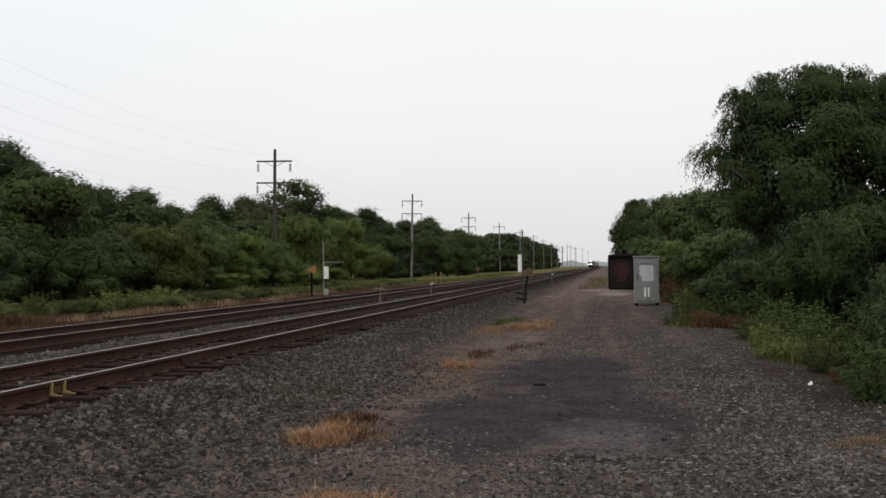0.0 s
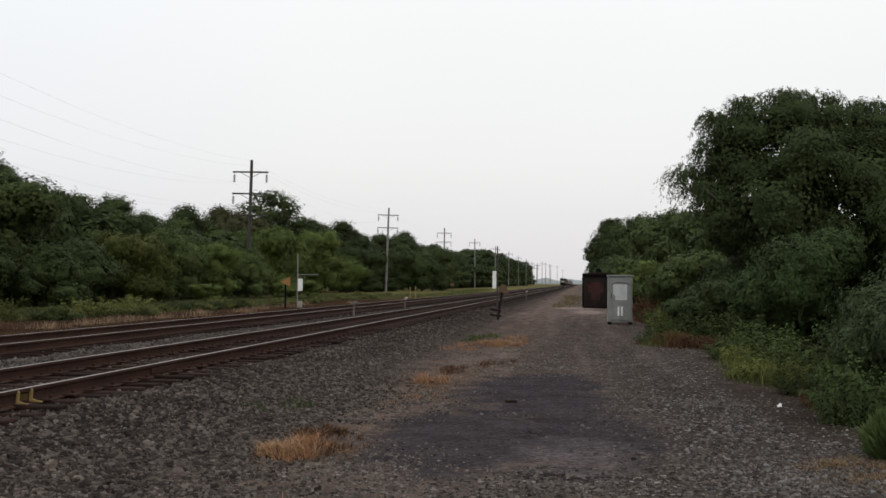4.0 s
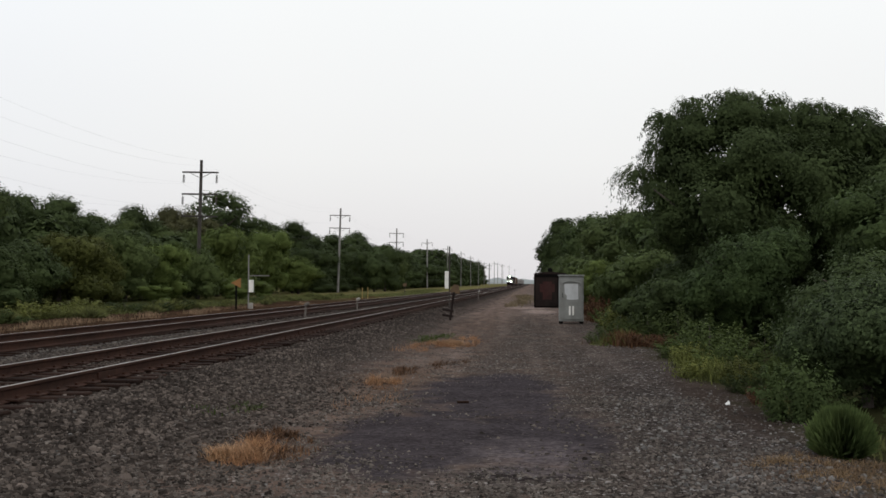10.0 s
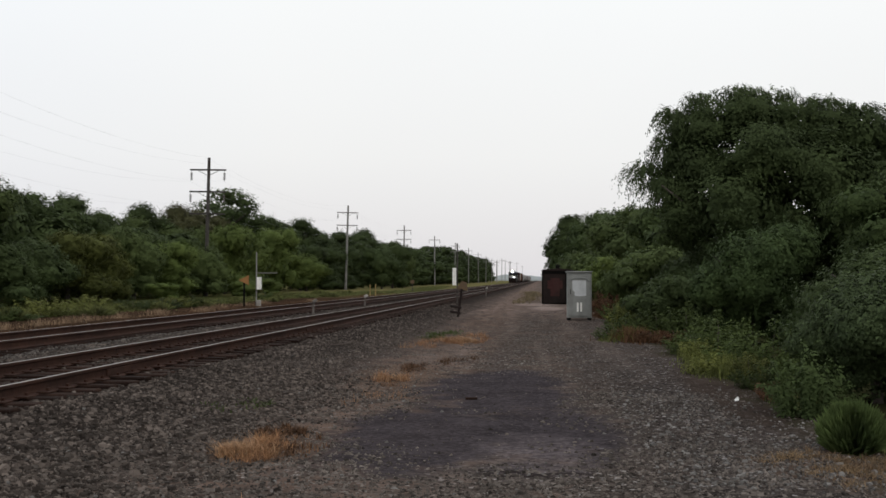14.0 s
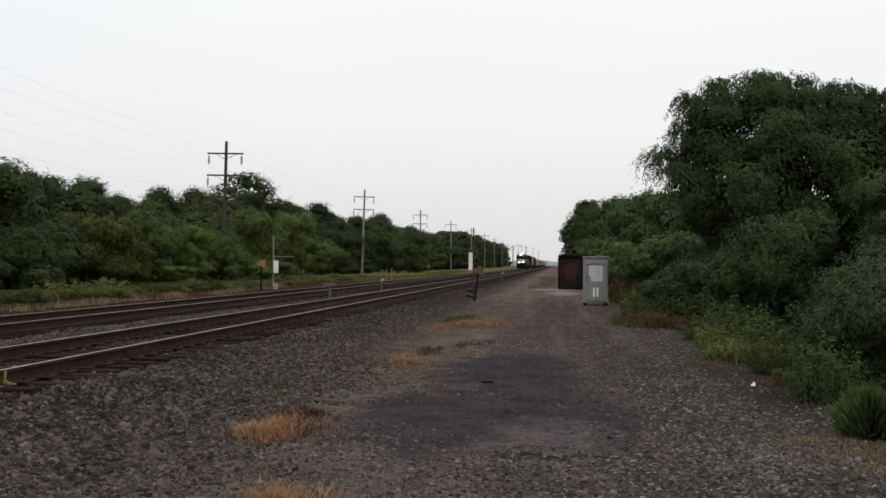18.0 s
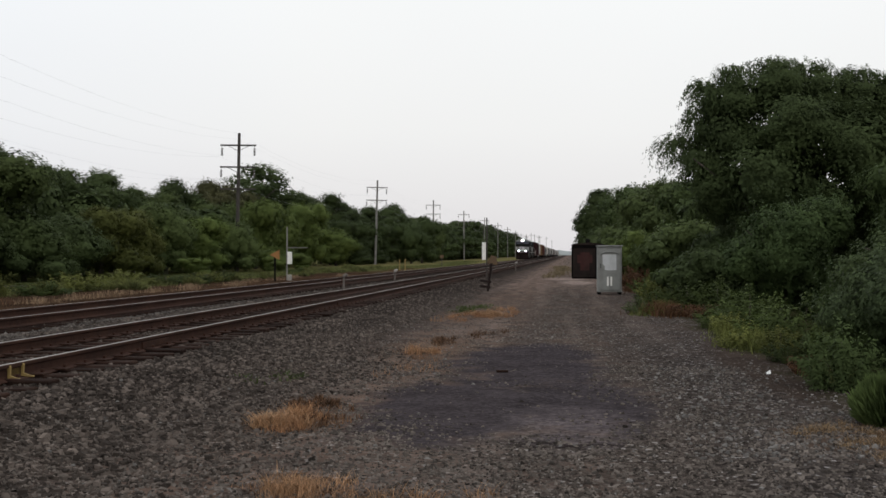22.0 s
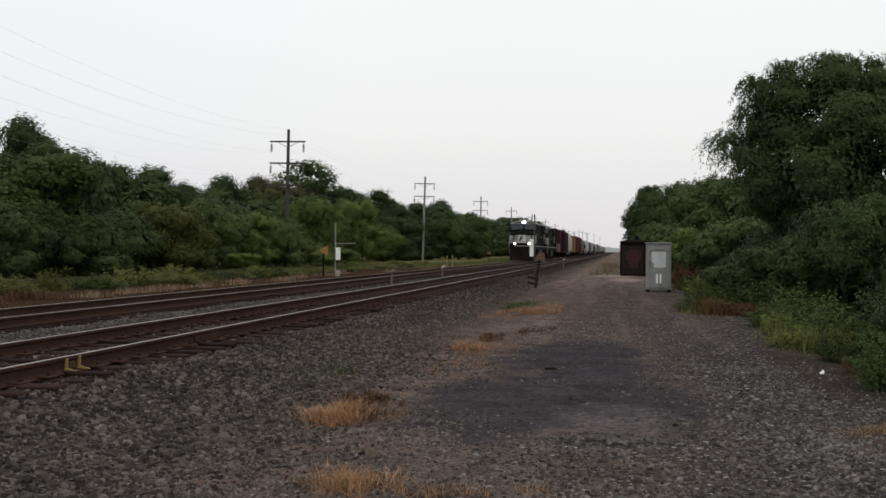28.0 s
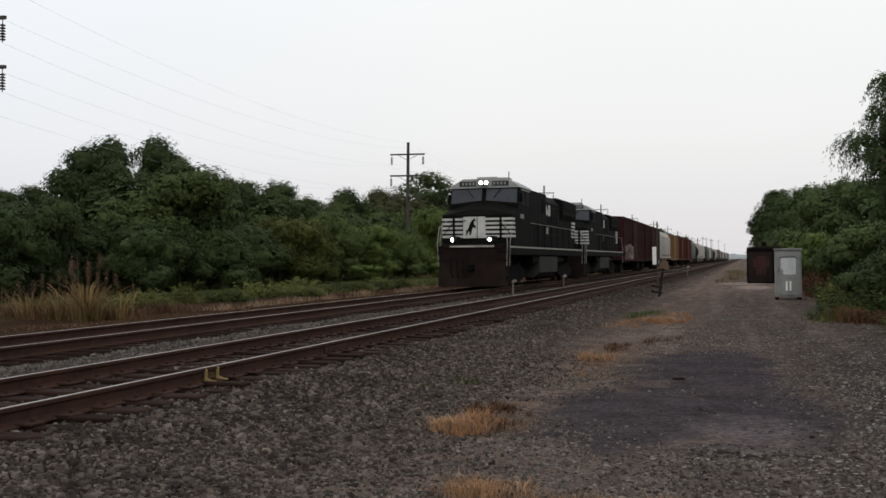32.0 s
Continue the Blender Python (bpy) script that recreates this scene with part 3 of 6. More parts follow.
# ---- stones, grass and leaves as arrays ----
def scatter_stones(name, count, area, size, mat, label, seed, keep=None, squash=0.65, coarse=False):
    rng = np.random.default_rng(seed)
    x = rng.uniform(area[0], area[1], count)
    u = rng.uniform(0, 1, count)
    y = area[2] + (area[3] - area[2]) * u ** 1.5
    if keep is not None:
        k = keep(x, y, rng)
        x, y = x[k], y[k]
    n = len(x)
    s = (size[0] + (size[1] - size[0]) * rng.uniform(0, 1, n) ** 1.6) * rng.choice([0.7, 1.0, 1.0, 1.35], n)
    cube = np.array([(-1, -1, -1), (1, -1, -1), (1, 1, -1), (-1, 1, -1), (-.7, -.7, 1), (.7, -.7, 1), (.7, .7, 1), (-.7, .7, 1)]) * 0.5
    v = cube[None] * (1 + rng.uniform(-0.45, 0.45, (n, 8, 3)))
    v *= (s[:, None] * rng.uniform(0.5, 1.45, (n, 3)) * (1, 1, squash))[:, None]
    a, b = rng.uniform(0, 6.28, n), rng.uniform(-0.5, 0.5, n)
    ca, sa, cb, sb = np.cos(a)[:, None], np.sin(a)[:, None], np.cos(b)[:, None], np.sin(b)[:, None]
    y1, z1 = v[..., 1] * cb - v[..., 2] * sb, v[..., 1] * sb + v[..., 2] * cb
    vx, vy = v[..., 0] * ca - y1 * sa, v[..., 0] * sa + y1 * ca
    out = np.stack([vx + x[:, None], vy + y[:, None], z1 + ground_z(x, y)[:, None] + s[:, None] * 0.12], -1)
    quads = np.array([(4, 5, 6, 7), (0, 1, 5, 4), (1, 2, 6, 5), (2, 3, 7, 6), (3, 0, 4, 7)])
    if coarse:
        out = np.concatenate([out[:, :4], out[:, 4:].mean(1, keepdims=True) + (out[:, 4:5] - out[:, 6:7]) * 0.25], 1)
        tris = np.array([(0, 1, 4), (1, 2, 4), (2, 3, 4), (3, 0, 4)])
        f = (tris[None] + 5 * np.arange(n)[:, None, None]).reshape(-1, 3)
    else:
        f = (quads[None] + 8 * np.arange(n)[:, None, None]).reshape(-1, 4)
    me = raw_mesh(name, out.reshape(-1, 3), f, mat)
    me.shade_flat()
    return tagged(new(name, me), label, "gravel", kind="stuff")


def grass(name, spots, mat, label, seed, blade=(0.10, 0.22), width=0.008, lean=0.6):
    """Tufts of bent blades. A spot: x, y, half width, half depth, number of blades."""
    rng = np.random.default_rng(seed)
    px, py = [], []
    far = []
    for cx, cy, rx, ry, count in spots:
        q = rng.normal(0, 0.62, (count * 3, 2))
        hub = rng.normal(0, 0.5, (14, 2))
        near = np.sqrt(((q[:, None] - hub[None]) ** 2).sum(-1)).min(1)
        q = q[rng.uniform(0, 1, len(q)) < np.exp(-(near / 0.2) ** 2) + 0.12][:count]
        px.append(cx + rx * q[:, 0])
        py.append(cy + ry * q[:, 1])
        far.append(np.exp(-0.5 * (q ** 2).sum(1)))
    x, y = np.concatenate(px), np.concatenate(py)
    n = len(x)
    h = (blade[0] + (blade[1] - blade[0]) * rng.uniform(0, 1, n) ** 1.3) * (0.45 + 0.65 * np.concatenate(far))
    a = rng.uniform(0, 6.28, n)
    t = rng.uniform(0.1, lean, n) * h
    z = ground_z(x, y) - 0.01
    w = width * rng.uniform(0.6, 1.4, n)
    sx, sy = -np.sin(a) * w, np.cos(a) * w
    tx, ty = np.cos(a) * t, np.sin(a) * t
    v = np.stack([np.stack([x - sx, y - sy, z], 1), np.stack([x + sx, y + sy, z], 1),
                  np.stack([x + sx * 0.8 + tx * 0.35, y + sy * 0.8 + ty * 0.35, z + h * 0.6], 1), np.stack([x - sx * 0.8 + tx * 0.35, y - sy * 0.8 + ty * 0.35, z + h * 0.6], 1),
                  np.stack([x + tx, y + ty, z + h], 1)], 1).reshape(-1, 3)
    i = 5 * np.arange(n)[:, None]
    f = np.concatenate([i + np.array([[0, 1, 2]]), i + np.array([[0, 2, 3]]), i + np.array([[3, 2, 4]])])
    return tagged(new(name, raw_mesh(name, v, f, mat)), label, "grass", kind="stuff")


def tuft_mesh(seed, wide, high, count, width, mat):
    """Bent blades that spread from a loose foot, as a mesh to share."""
    rng = np.random.default_rng(seed)
    a, q = rng.uniform(0, 6.283, count), np.sqrt(rng.uniform(0, 1, count))
    h = high * (1 - 0.5 * q ** 2) * rng.uniform(0.35, 1.1, count)
    d = np.stack([np.cos(a), np.sin(a)], 1)
    foot = d * (q * wide * 0.38)[:, None]
    tip = d * (q * wide * 0.5)[:, None] + rng.normal(0, 0.09 * min(1.0, wide), (count, 2))
    side = np.stack([-d[:, 1], d[:, 0]], 1) * width
    flat = np.zeros(count)
    v = np.stack([np.column_stack([foot - side, flat]), np.column_stack([foot + side, flat]), np.column_stack([foot * 0.4 + tip * 0.5 + side, h * 0.7]), np.column_stack([tip, h])], 1).reshape(-1, 3)
    i = 4 * np.arange(count)[:, None]
    return raw_mesh("grass", v, np.concatenate([i + np.array([[0, 1, 2]]), i + np.array([[0, 2, 3]])]), mat)


def unit(v):
    return v / (np.linalg.norm(v, axis=-1, keepdims=True) + 1e-9)


def leaf_arrays(p, out, size, rng, wide=0.36, hang=0.0):
    """A pointed leaf at each place p, facing roughly outwards."""
    n = len(p)
    normal = unit(1.0 * out + np.array((0, 0, 0.3)) + 0.22 * rng.normal(0, 1, (n, 3)))
    along = rng.normal(0, 1, (n, 3))
    along[:, 2] = along[:, 2] * (1 - hang) - hang * 2.5
    along = unit(along - normal * (along * normal).sum(1)[:, None])
    side = np.cross(normal, along)
    s = (size * rng.uniform(0.65, 1.4, n))[:, None]
    return np.stack([p - along * s * 0.4 + side * s * wide, p - along * s * 0.4 - side * s * wide, p + along * s * 0.62], 1).reshape(-1, 3)


def crown_mesh(name, seed, lobes, leaves, leaf, mat, clump=0.16, sprays=0, ragged=0.35, core=0.68, droop=1.0, fringe=(), reach=0.22):
    """Leaves over a few lobes (cx, cy, cz, rx, ry, rz), half of them in domed clumps, round an uneven leafy core; sprays: arching
    twigs with hanging leaves, most of them on the fringe lobes, which hold nothing else. The shading normals follow the clumps and lobes, as the many small leaves of a real crown do."""
    rng = np.random.default_rng(seed)
    lobes = np.array(lobes, dtype=float)
    vol = np.cbrt(lobes[:, 3] * lobes[:, 4] * lobes[:, 5])
    weight = vol ** 2 / (vol ** 2).sum()
    big = vol.max()
    # clumps over the outer faces of the lobes, fewer below, none inside another lobe
    total = 3200
    w = rng.choice(len(lobes), total, p=weight)
    d = unit(rng.normal(0, 1, (total, 3)))
    c = lobes[w, :3] + d * lobes[w, 3:] * (1.0 - ragged * rng.uniform(0, 1, total) ** 2)[:, None]
    deep = (((c[:, None] - lobes[None, :, :3]) / lobes[None, :, 3:]) ** 2).sum(-1)
    deep[np.arange(total), w] = 9
    free = (deep.min(1) > 0.66) & (c[:, 2] > 0) & ((d[:, 2] > -0.35) | (rng.uniform(0, 1, total) < 0.4))
    w, d, c = w[free], d[free], c[free]
    outer = 12.57 * (vol ** 2).sum() * len(c) / total
    nc = int(np.clip(1.25 * outer / (3.14 * (big * clump) ** 2), 20, len(c)))
    w, d, c = w[:nc], d[:nc], c[:nc]
    cr = big * clump * rng.uniform(0.5, 1.5, nc)
    k = rng.choice(nc, leaves, p=cr ** 2 / (cr ** 2).sum())
    u = unit(rng.normal(0, 1, (leaves, 3)) + 0.9 * d[k] + np.array((0, 0, 0.3)))
    p = c[k] + u * (cr[k] * rng.uniform(0.35, 1.05, leaves))[:, None] * np.array((1, 1, 0.72))
    loose = rng.uniform(0, 1, leaves) < 0.45
    wide_of = lobes[w[k], 3:] * rng.uniform(0.72, 1.03, leaves)[:, None]
    p = np.where(loose[:, None], lobes[w[k], :3] + unit(d[k] + rng.normal(0, 0.2, (leaves, 3))) * wide_of, p)
    face = unit(np.where(loose[:, None], 0.15, 0.45) * u + 0.8 * d[k])
    inner = leaves // 3
    q = rng.integers(0, nc, inner)
    dq = unit(d[q] + rng.normal(0, 0.35, (inner, 3)))
    sets = [leaf_arrays(p, face, leaf, rng), leaf_arrays(lobes[w[q], :3] + dq * lobes[w[q], 3:] * rng.uniform(0.70, 0.92, inner)[:, None], dq, leaf * 1.7, rng, 0.45)]
    soft = [unit(face + rng.normal(0, 0.15, (leaves, 3))), unit(dq + rng.normal(0, 0.2, (inner, 3)))]
    if sprays:
        hosts = np.array(list(fringe), dtype=float) if fringe else lobes
        heavy = (hosts[:, 3] * hosts[:, 5]) / (hosts[:, 3] * hosts[:, 5]).sum()
        w3 = rng.choice(len(hosts), sprays, p=heavy)
        d3 = unit(rng.normal(0, 1, (sprays, 3)) * (1, 1, 0.8) + (0, 0, 0.25))
        start = hosts[w3, :3] + d3 * hosts[w3, 3:] * (rng.uniform(0.3, 0.95, sprays)[:, None] if fringe else 0.92)
        long = rng.uniform(0.5, 1.5, sprays) * big * reach
        flat = unit(d3 * np.array((1, 1, 0.35)))
        for s in range(24):
            f = (s + rng.uniform(0, 1, sprays)) / 24
            q = start + flat * (long * f * 0.75)[:, None] + np.array((0, 0, 1)) * (long * (0.35 * f - 1.05 * f * f) * droop)[:, None] + rng.normal(0, leaf * 0.45, (sprays, 3))
            sets.append(leaf_arrays(q, d3, leaf * 1.1, rng, 0.24, 0.7))
            soft.append(unit(d3 + np.array((0, 0, 0.2)) + rng.normal(0, 0.2, (sprays, 3))))
    v = np.concatenate(sets)
    nv = np.repeat(np.concatenate(soft), 3, axis=0)
    f = np.arange(len(v)).reshape(-1, 3)
    # the core: an uneven closed mass in each lobe
    m, e = 14, 9
    th = np.linspace(0, 2 * np.pi, m, endpoint=False)[None] + 0.2 * np.arange(e)[:, None]
    ph = np.linspace(0.12, np.pi - 0.12, e)[:, None] + 0 * th
    ball = np.stack([np.sin(ph) * np.cos(th), np.sin(ph) * np.sin(th), np.cos(ph)], -1)
    i, j = np.meshgrid(np.arange(e - 1), np.arange(m), indexing="ij")
    a, b, cc, dd = i * m + j, i * m + (j + 1) % m, (i + 1) * m + (j + 1) % m, (i + 1) * m + j
    tri = np.concatenate([np.stack([a, dd, cc], -1).reshape(-1, 3), np.stack([a, cc, b], -1).reshape(-1, 3)])
    for lobe in lobes:
        q = lobe[:3] + ball * lobe[3:] * (core * rng.uniform(0.80, 1.08, (e, m)))[..., None]
        f = np.concatenate([f, tri + len(v)])
        v = np.concatenate([v, q.reshape(-1, 3)])
        nv = np.concatenate([nv, unit(ball.reshape(-1, 3) + rng.normal(0, 0.2, (e * m, 3)))])
    v[:, 2] = np.maximum(v[:, 2], 0.0)
    return raw_mesh(name, v, f, mat, nv)


def lobes_of(seed, kind_, wide, high):
    """The masses of a crown: a bush hangs over its foot, a full tree reaches the ground, an open one spreads in flat tiers."""
    rng = random.Random(seed)
    out = []
    if kind_ == "bush":
        out.append((0, 0, high * 0.46, wide * 0.34, wide * 0.34, high * 0.44))
        for k in range(9):
            a = k * 2.4 + rng.uniform(-0.4, 0.4)
            q, h = rng.uniform(0.2, 0.33) * wide, (0.2 + 0.5 * (k % 3) / 2 + rng.uniform(-0.06, 0.06)) * high
            r = rng.uniform(0.15, 0.24) * (0.8 if h < 0.3 * high else 1.0)
            out.append((math.cos(a) * q, math.sin(a) * q, h, wide * r, wide * r, high * r * 0.95))
    elif kind_ == "open":
        for k in range(16):
            a, u = k * 2.4 + rng.uniform(-0.3, 0.3), k / 15
            q = wide * rng.uniform(0.18, 0.40) * (1.0 - 0.75 * u ** 2)
            r = rng.uniform(0.13, 0.2)
            out.append((math.cos(a) * q, math.sin(a) * q, high * (0.36 + 0.55 * u), wide * r, wide * r, high * rng.uniform(0.07, 0.11)))
    else:
        low = {"round": 0.30, "high": 0.26, "full": 0.02}.get(kind_, 0.2)
        out.append((0, 0, high * (0.48 + low / 2), wide * 0.33, wide * 0.33, high * (0.44 - low / 2)))
        for k in range(12):
            a = k * 2.4 + rng.uniform(-0.4, 0.4)
            u = k / 11
            z = high * (low + 0.06 + (0.80 - low) * u)
            q = wide * rng.uniform(0.22, 0.33) * (1.0 if u < 0.6 else 1.0 - 0.8 * (u - 0.6))
            r = rng.uniform(0.14, 0.22)
            out.append((math.cos(a) * q, math.sin(a) * q, z, wide * r, wide * r, high * r * 0.68))
    return out


def trunk_mesh(seed, wide, high, limbs=7):
    rng = random.Random(seed)
    bm = bm_of()
    th = 0.018 * high + 0.03
    b = [Vector((0, 0, -0.2)), Vector((rng.uniform(-.03, .03) * wide, rng.uniform(-.03, .03) * wide, 0.25 * high)), Vector((rng.uniform(-.05, .05) * wide, rng.uniform(-.05, .05) * wide, 0.5 * high)), Vector((rng.uniform(-.06, .06) * wide, rng.uniform(-.06, .06) * wide, 0.78 * high))]
    tube(bm, b, [th * 1.3, th, th * 0.7, th * 0.25], 8)
    for _ in range(limbs):
        a, z = rng.uniform(0, 6.28), rng.uniform(0.2, 0.55)
        o = b[1].lerp(b[2], max(0, (z - 0.25) / 0.25)) if z > 0.25 else b[1] * (z / 0.25)
        q = rng.uniform(0.2, 0.32) * wide
        tube(bm, [o, o + Vector((math.cos(a) * q * 0.5, math.sin(a) * q * 0.5, 0.1 * high)), o + Vector((math.cos(a) * q, math.sin(a) * q, 0.2 * high))], [th * 0.5, th * 0.35, th * 0.12], 6)
    me = finish(bm, True)
    me.materials.append(BARK)
    return me


# crowns and trunks that several plants share: 6.4 m wide and 9 m high trees, 4.8 m wide and high shrubs
TREE_W, TREE_H, SHRUB_W, SHRUB_H = 6.4, 9.0, 4.8, 4.8
TRUNKS = [trunk_mesh(k, TREE_W, TREE_H) for k in range(3)]
STEMS = [trunk_mesh(k + 10, SHRUB_W, SHRUB_H, 9) for k in range(2)]
TREE_CROWNS = {c: [crown_mesh("crown", 20 + 3 * k + len(c), lobes_of(5 * k + len(c), "high", TREE_W, TREE_H), 8200, 0.137, m, 0.16, 90, droop=-0.4) for k in range(n)] for c, m, n in (("leaf", LEAF, 2), ("dark", LEAF_DARK, 4), ("rust", LEAF_RUST, 2))}
TREE_CROWNS["open"] = [crown_mesh("crown", 58, lobes_of(58, "open", TREE_W, TREE_H), 5600, 0.12, LEAF_DARK, 0.22, 30, 0.3, 0.42)]
FAR_CROWNS = [crown_mesh("crown", 50 + k, lobes_of(40 + k, "full", TREE_W, TREE_H), 3000, 0.34, LEAF_DARK, 0.15) for k in range(2)]
SHRUB_CROWNS = {c: [crown_mesh("crown", 70 + 3 * k + len(c), lobes_of(9 * k + len(c), "bush", SHRUB_W, SHRUB_H), 8200, 0.113, m, 0.17, 90, droop=-0.5) for k in range(n)] for c, m, n in (("leaf", LEAF, 3), ("bright", LEAF_BRIGHT, 2), ("olive", LEAF_OLIVE, 2), ("dark", LEAF_DARK, 3))}
SHRUB_BACK = [crown_mesh("foliage", 60 + k, lobes_of(61 + k, "bush", SHRUB_W, SHRUB_H), 3000, 0.27, m, 0.15) for k, m in enumerate((LEAF_DARK, LEAF_MID))]


def shoots(name, seed, stems, leaves, leaf, mat, wide=0.30, lean=0.5, low=0.0):
    """Upright leafy shoots that spread from a loose foot, one metre wide and high, as a mesh to share."""
    rng = np.random.default_rng(seed)
    a, q = rng.uniform(0, 6.283, stems), np.sqrt(rng.uniform(0, 1, stems))
    d = np.stack([np.cos(a), np.sin(a)], 1)
    foot = d * (q * 0.36)[:, None]
    tip = foot + d * (q * lean * 0.45)[:, None] + rng.normal(0, 0.05, (stems, 2))
    high = (1.0 - 0.55 * q ** 2) * rng.uniform(0.55, 1.08, stems)
    k = rng.integers(0, stems, leaves)
    u = low + (1 - low) * rng.uniform(0, 1, leaves) ** 0.75
    at = np.column_stack([foot[k] + (tip - foot)[k] * (u ** 1.6)[:, None], high[k] * u])
    side = unit(np.column_stack([rng.normal(0, 1, (leaves, 2)), rng.uniform(-0.2, 0.5, leaves)]))
    at += side * (leaf * rng.uniform(0.2, 1.3, leaves))[:, None]
    at[:, 2] = np.maximum(at[:, 2], 0.01)
    out = unit(np.column_stack([at[:, :2] * 1.8, at[:, 2] * 0.5 + 0.15]))
    v = leaf_arrays(at, unit(side + 0.6 * out), leaf * 1.0, rng, wide)
    nv = np.repeat(unit(out + 0.5 * side), 3, axis=0)
    return raw_mesh(name, v, np.arange(len(v)).reshape(-1, 3), mat, nv)


def weed_stem():
    me = finish(tube(bm_of(), [(0, 0, -0.05), (0.02, 0.01, 0.35), (0.01, 0.03, 0.7)], [0.014, 0.010, 0.004], 6), True)
    me.materials.append(BARK)
    return me


WEED_STEM = weed_stem()
WEEDS = [shoots("foliage", 300 + k, 54, 2700, 0.050, m) for k, m in enumerate((LEAF_YELLOW, LEAF_WEED, WEED_RUST))]


def ground_at(x, y):
    return float(ground_z(np.array(float(x)), np.array(float(y))))


def planted(name, x, y, scale, trunk, crown, label, category, group):
    rng = random.Random(int(x * 31 + y * 17))
    t = thing(name, pose(x, y, ground_at(x, y) - 0.02, 0, 0, rng.uniform(0, 360)), label, category, group)
    t.scale = scale
    part("trunk" if category == "tree" else "stem", trunk, None, t)
    part("crown" if category == "tree" else "foliage", crown, None, t)
    return t


# ---- the wood beyond the far track ----
# x, y, width, height and kind of the trees, from the near end of the wood
WOOD_TREES = ((-36.0, 34, 5.0, 4.6, "dark"), (-36.5, 40, 5.0, 5.0, "dark"), (-37.0, 46, 4.6, 6.2, "dark"), (-38.0, 53.6, 5.5, 9.7, "dark"), (-38.0, 61.4, 5.2, 10.5, "dark"), (-37.5, 67.5, 5.2, 8.3, "dark"), (-37.0, 73.8, 6.0, 8.8, "dark"),
              (-36.5, 80, 4.6, 7.7, "dark"), (-37.0, 87, 5.2, 7.9, "leaf"), (-38.0, 95, 6.0, 9.1, "dark"), (-38.0, 101, 5.0, 8.6, "rust"), (-38.0, 107, 6.2, 10.0, "rust"))
FAR_WOOD = ((-38.5, 114, 6.5, 10.0, "rust"), (-39.4, 126.6, 11.8, 13.9, "open"), (-40.0, 133, 7.5, 11.6, "dark"), (-39.0, 143, 8.0, 11.2, "dark"), (-39.0, 157, 9.0, 12.0, "dark"), (-39.0, 171, 9.0, 11.2, "dark"), (-38.5, 186, 9.0, 11.2, "dark"),
            (-38.0, 200, 8.5, 12.0, "dark"), (-38.0, 214, 8.5, 12.9, "dark"), (-38.0, 232, 9.0, 12.1, "dark"))
WOOD_SHRUBS = ((-31.0, 31, 4.4, 3.6, "dark"), (-31.0, 35, 4.4, 4.1, "dark"), (-31.5, 39.3, 4.0, 5.0, "dark"), (-33.0, 43, 5.0, 5.0, "dark"), (-33.5, 52.5, 9.0, 7.9, "leaf"), (-29.2, 44.2, 3.6, 3.4, "dark"), (-30.6, 48.6, 4.8, 4.2, "dark"),
               (-30.4, 53.8, 5.4, 4.6, "dark"), (-30.2, 58.8, 4.8, 4.4, "dark"), (-31.0, 64.6, 5.4, 5.2, "olive"), (-31.2, 70, 5.0, 5.3, "olive"), (-31.0, 75.6, 5.2, 6.1, "leaf"), (-30.4, 80.8, 5.0, 5.2, "bright"), (-32.2, 85.4, 4.6, 4.4, "bright"))
BRIGHT_EDGE = ((-30.0, 89.5, 4.6, 5.2, "leaf"), (-34.0, 96, 6.0, 7.4, "leaf"), (-33.0, 104.5, 6.2, 8.0, "bright"), (-33.0, 112.5, 6.4, 8.2, "bright"), (-33.0, 122.5, 7.4, 8.8, "bright"), (-31.0, 133.5, 6.4, 5.7, "bright"), (-28.6, 93.5, 3.0, 2.2, "bright"),
               (-34.0, 143, 8.0, 7.0, "dark"), (-33.5, 154, 8.0, 7.2, "dark"), (-33.0, 166, 8.0, 7.6, "dark"), (-32.5, 149, 6.5, 3.6, "dark"), (-31.8, 159, 6.5, 3.8, "dark"), (-31.5, 169, 6.5, 4.2, "dark"))


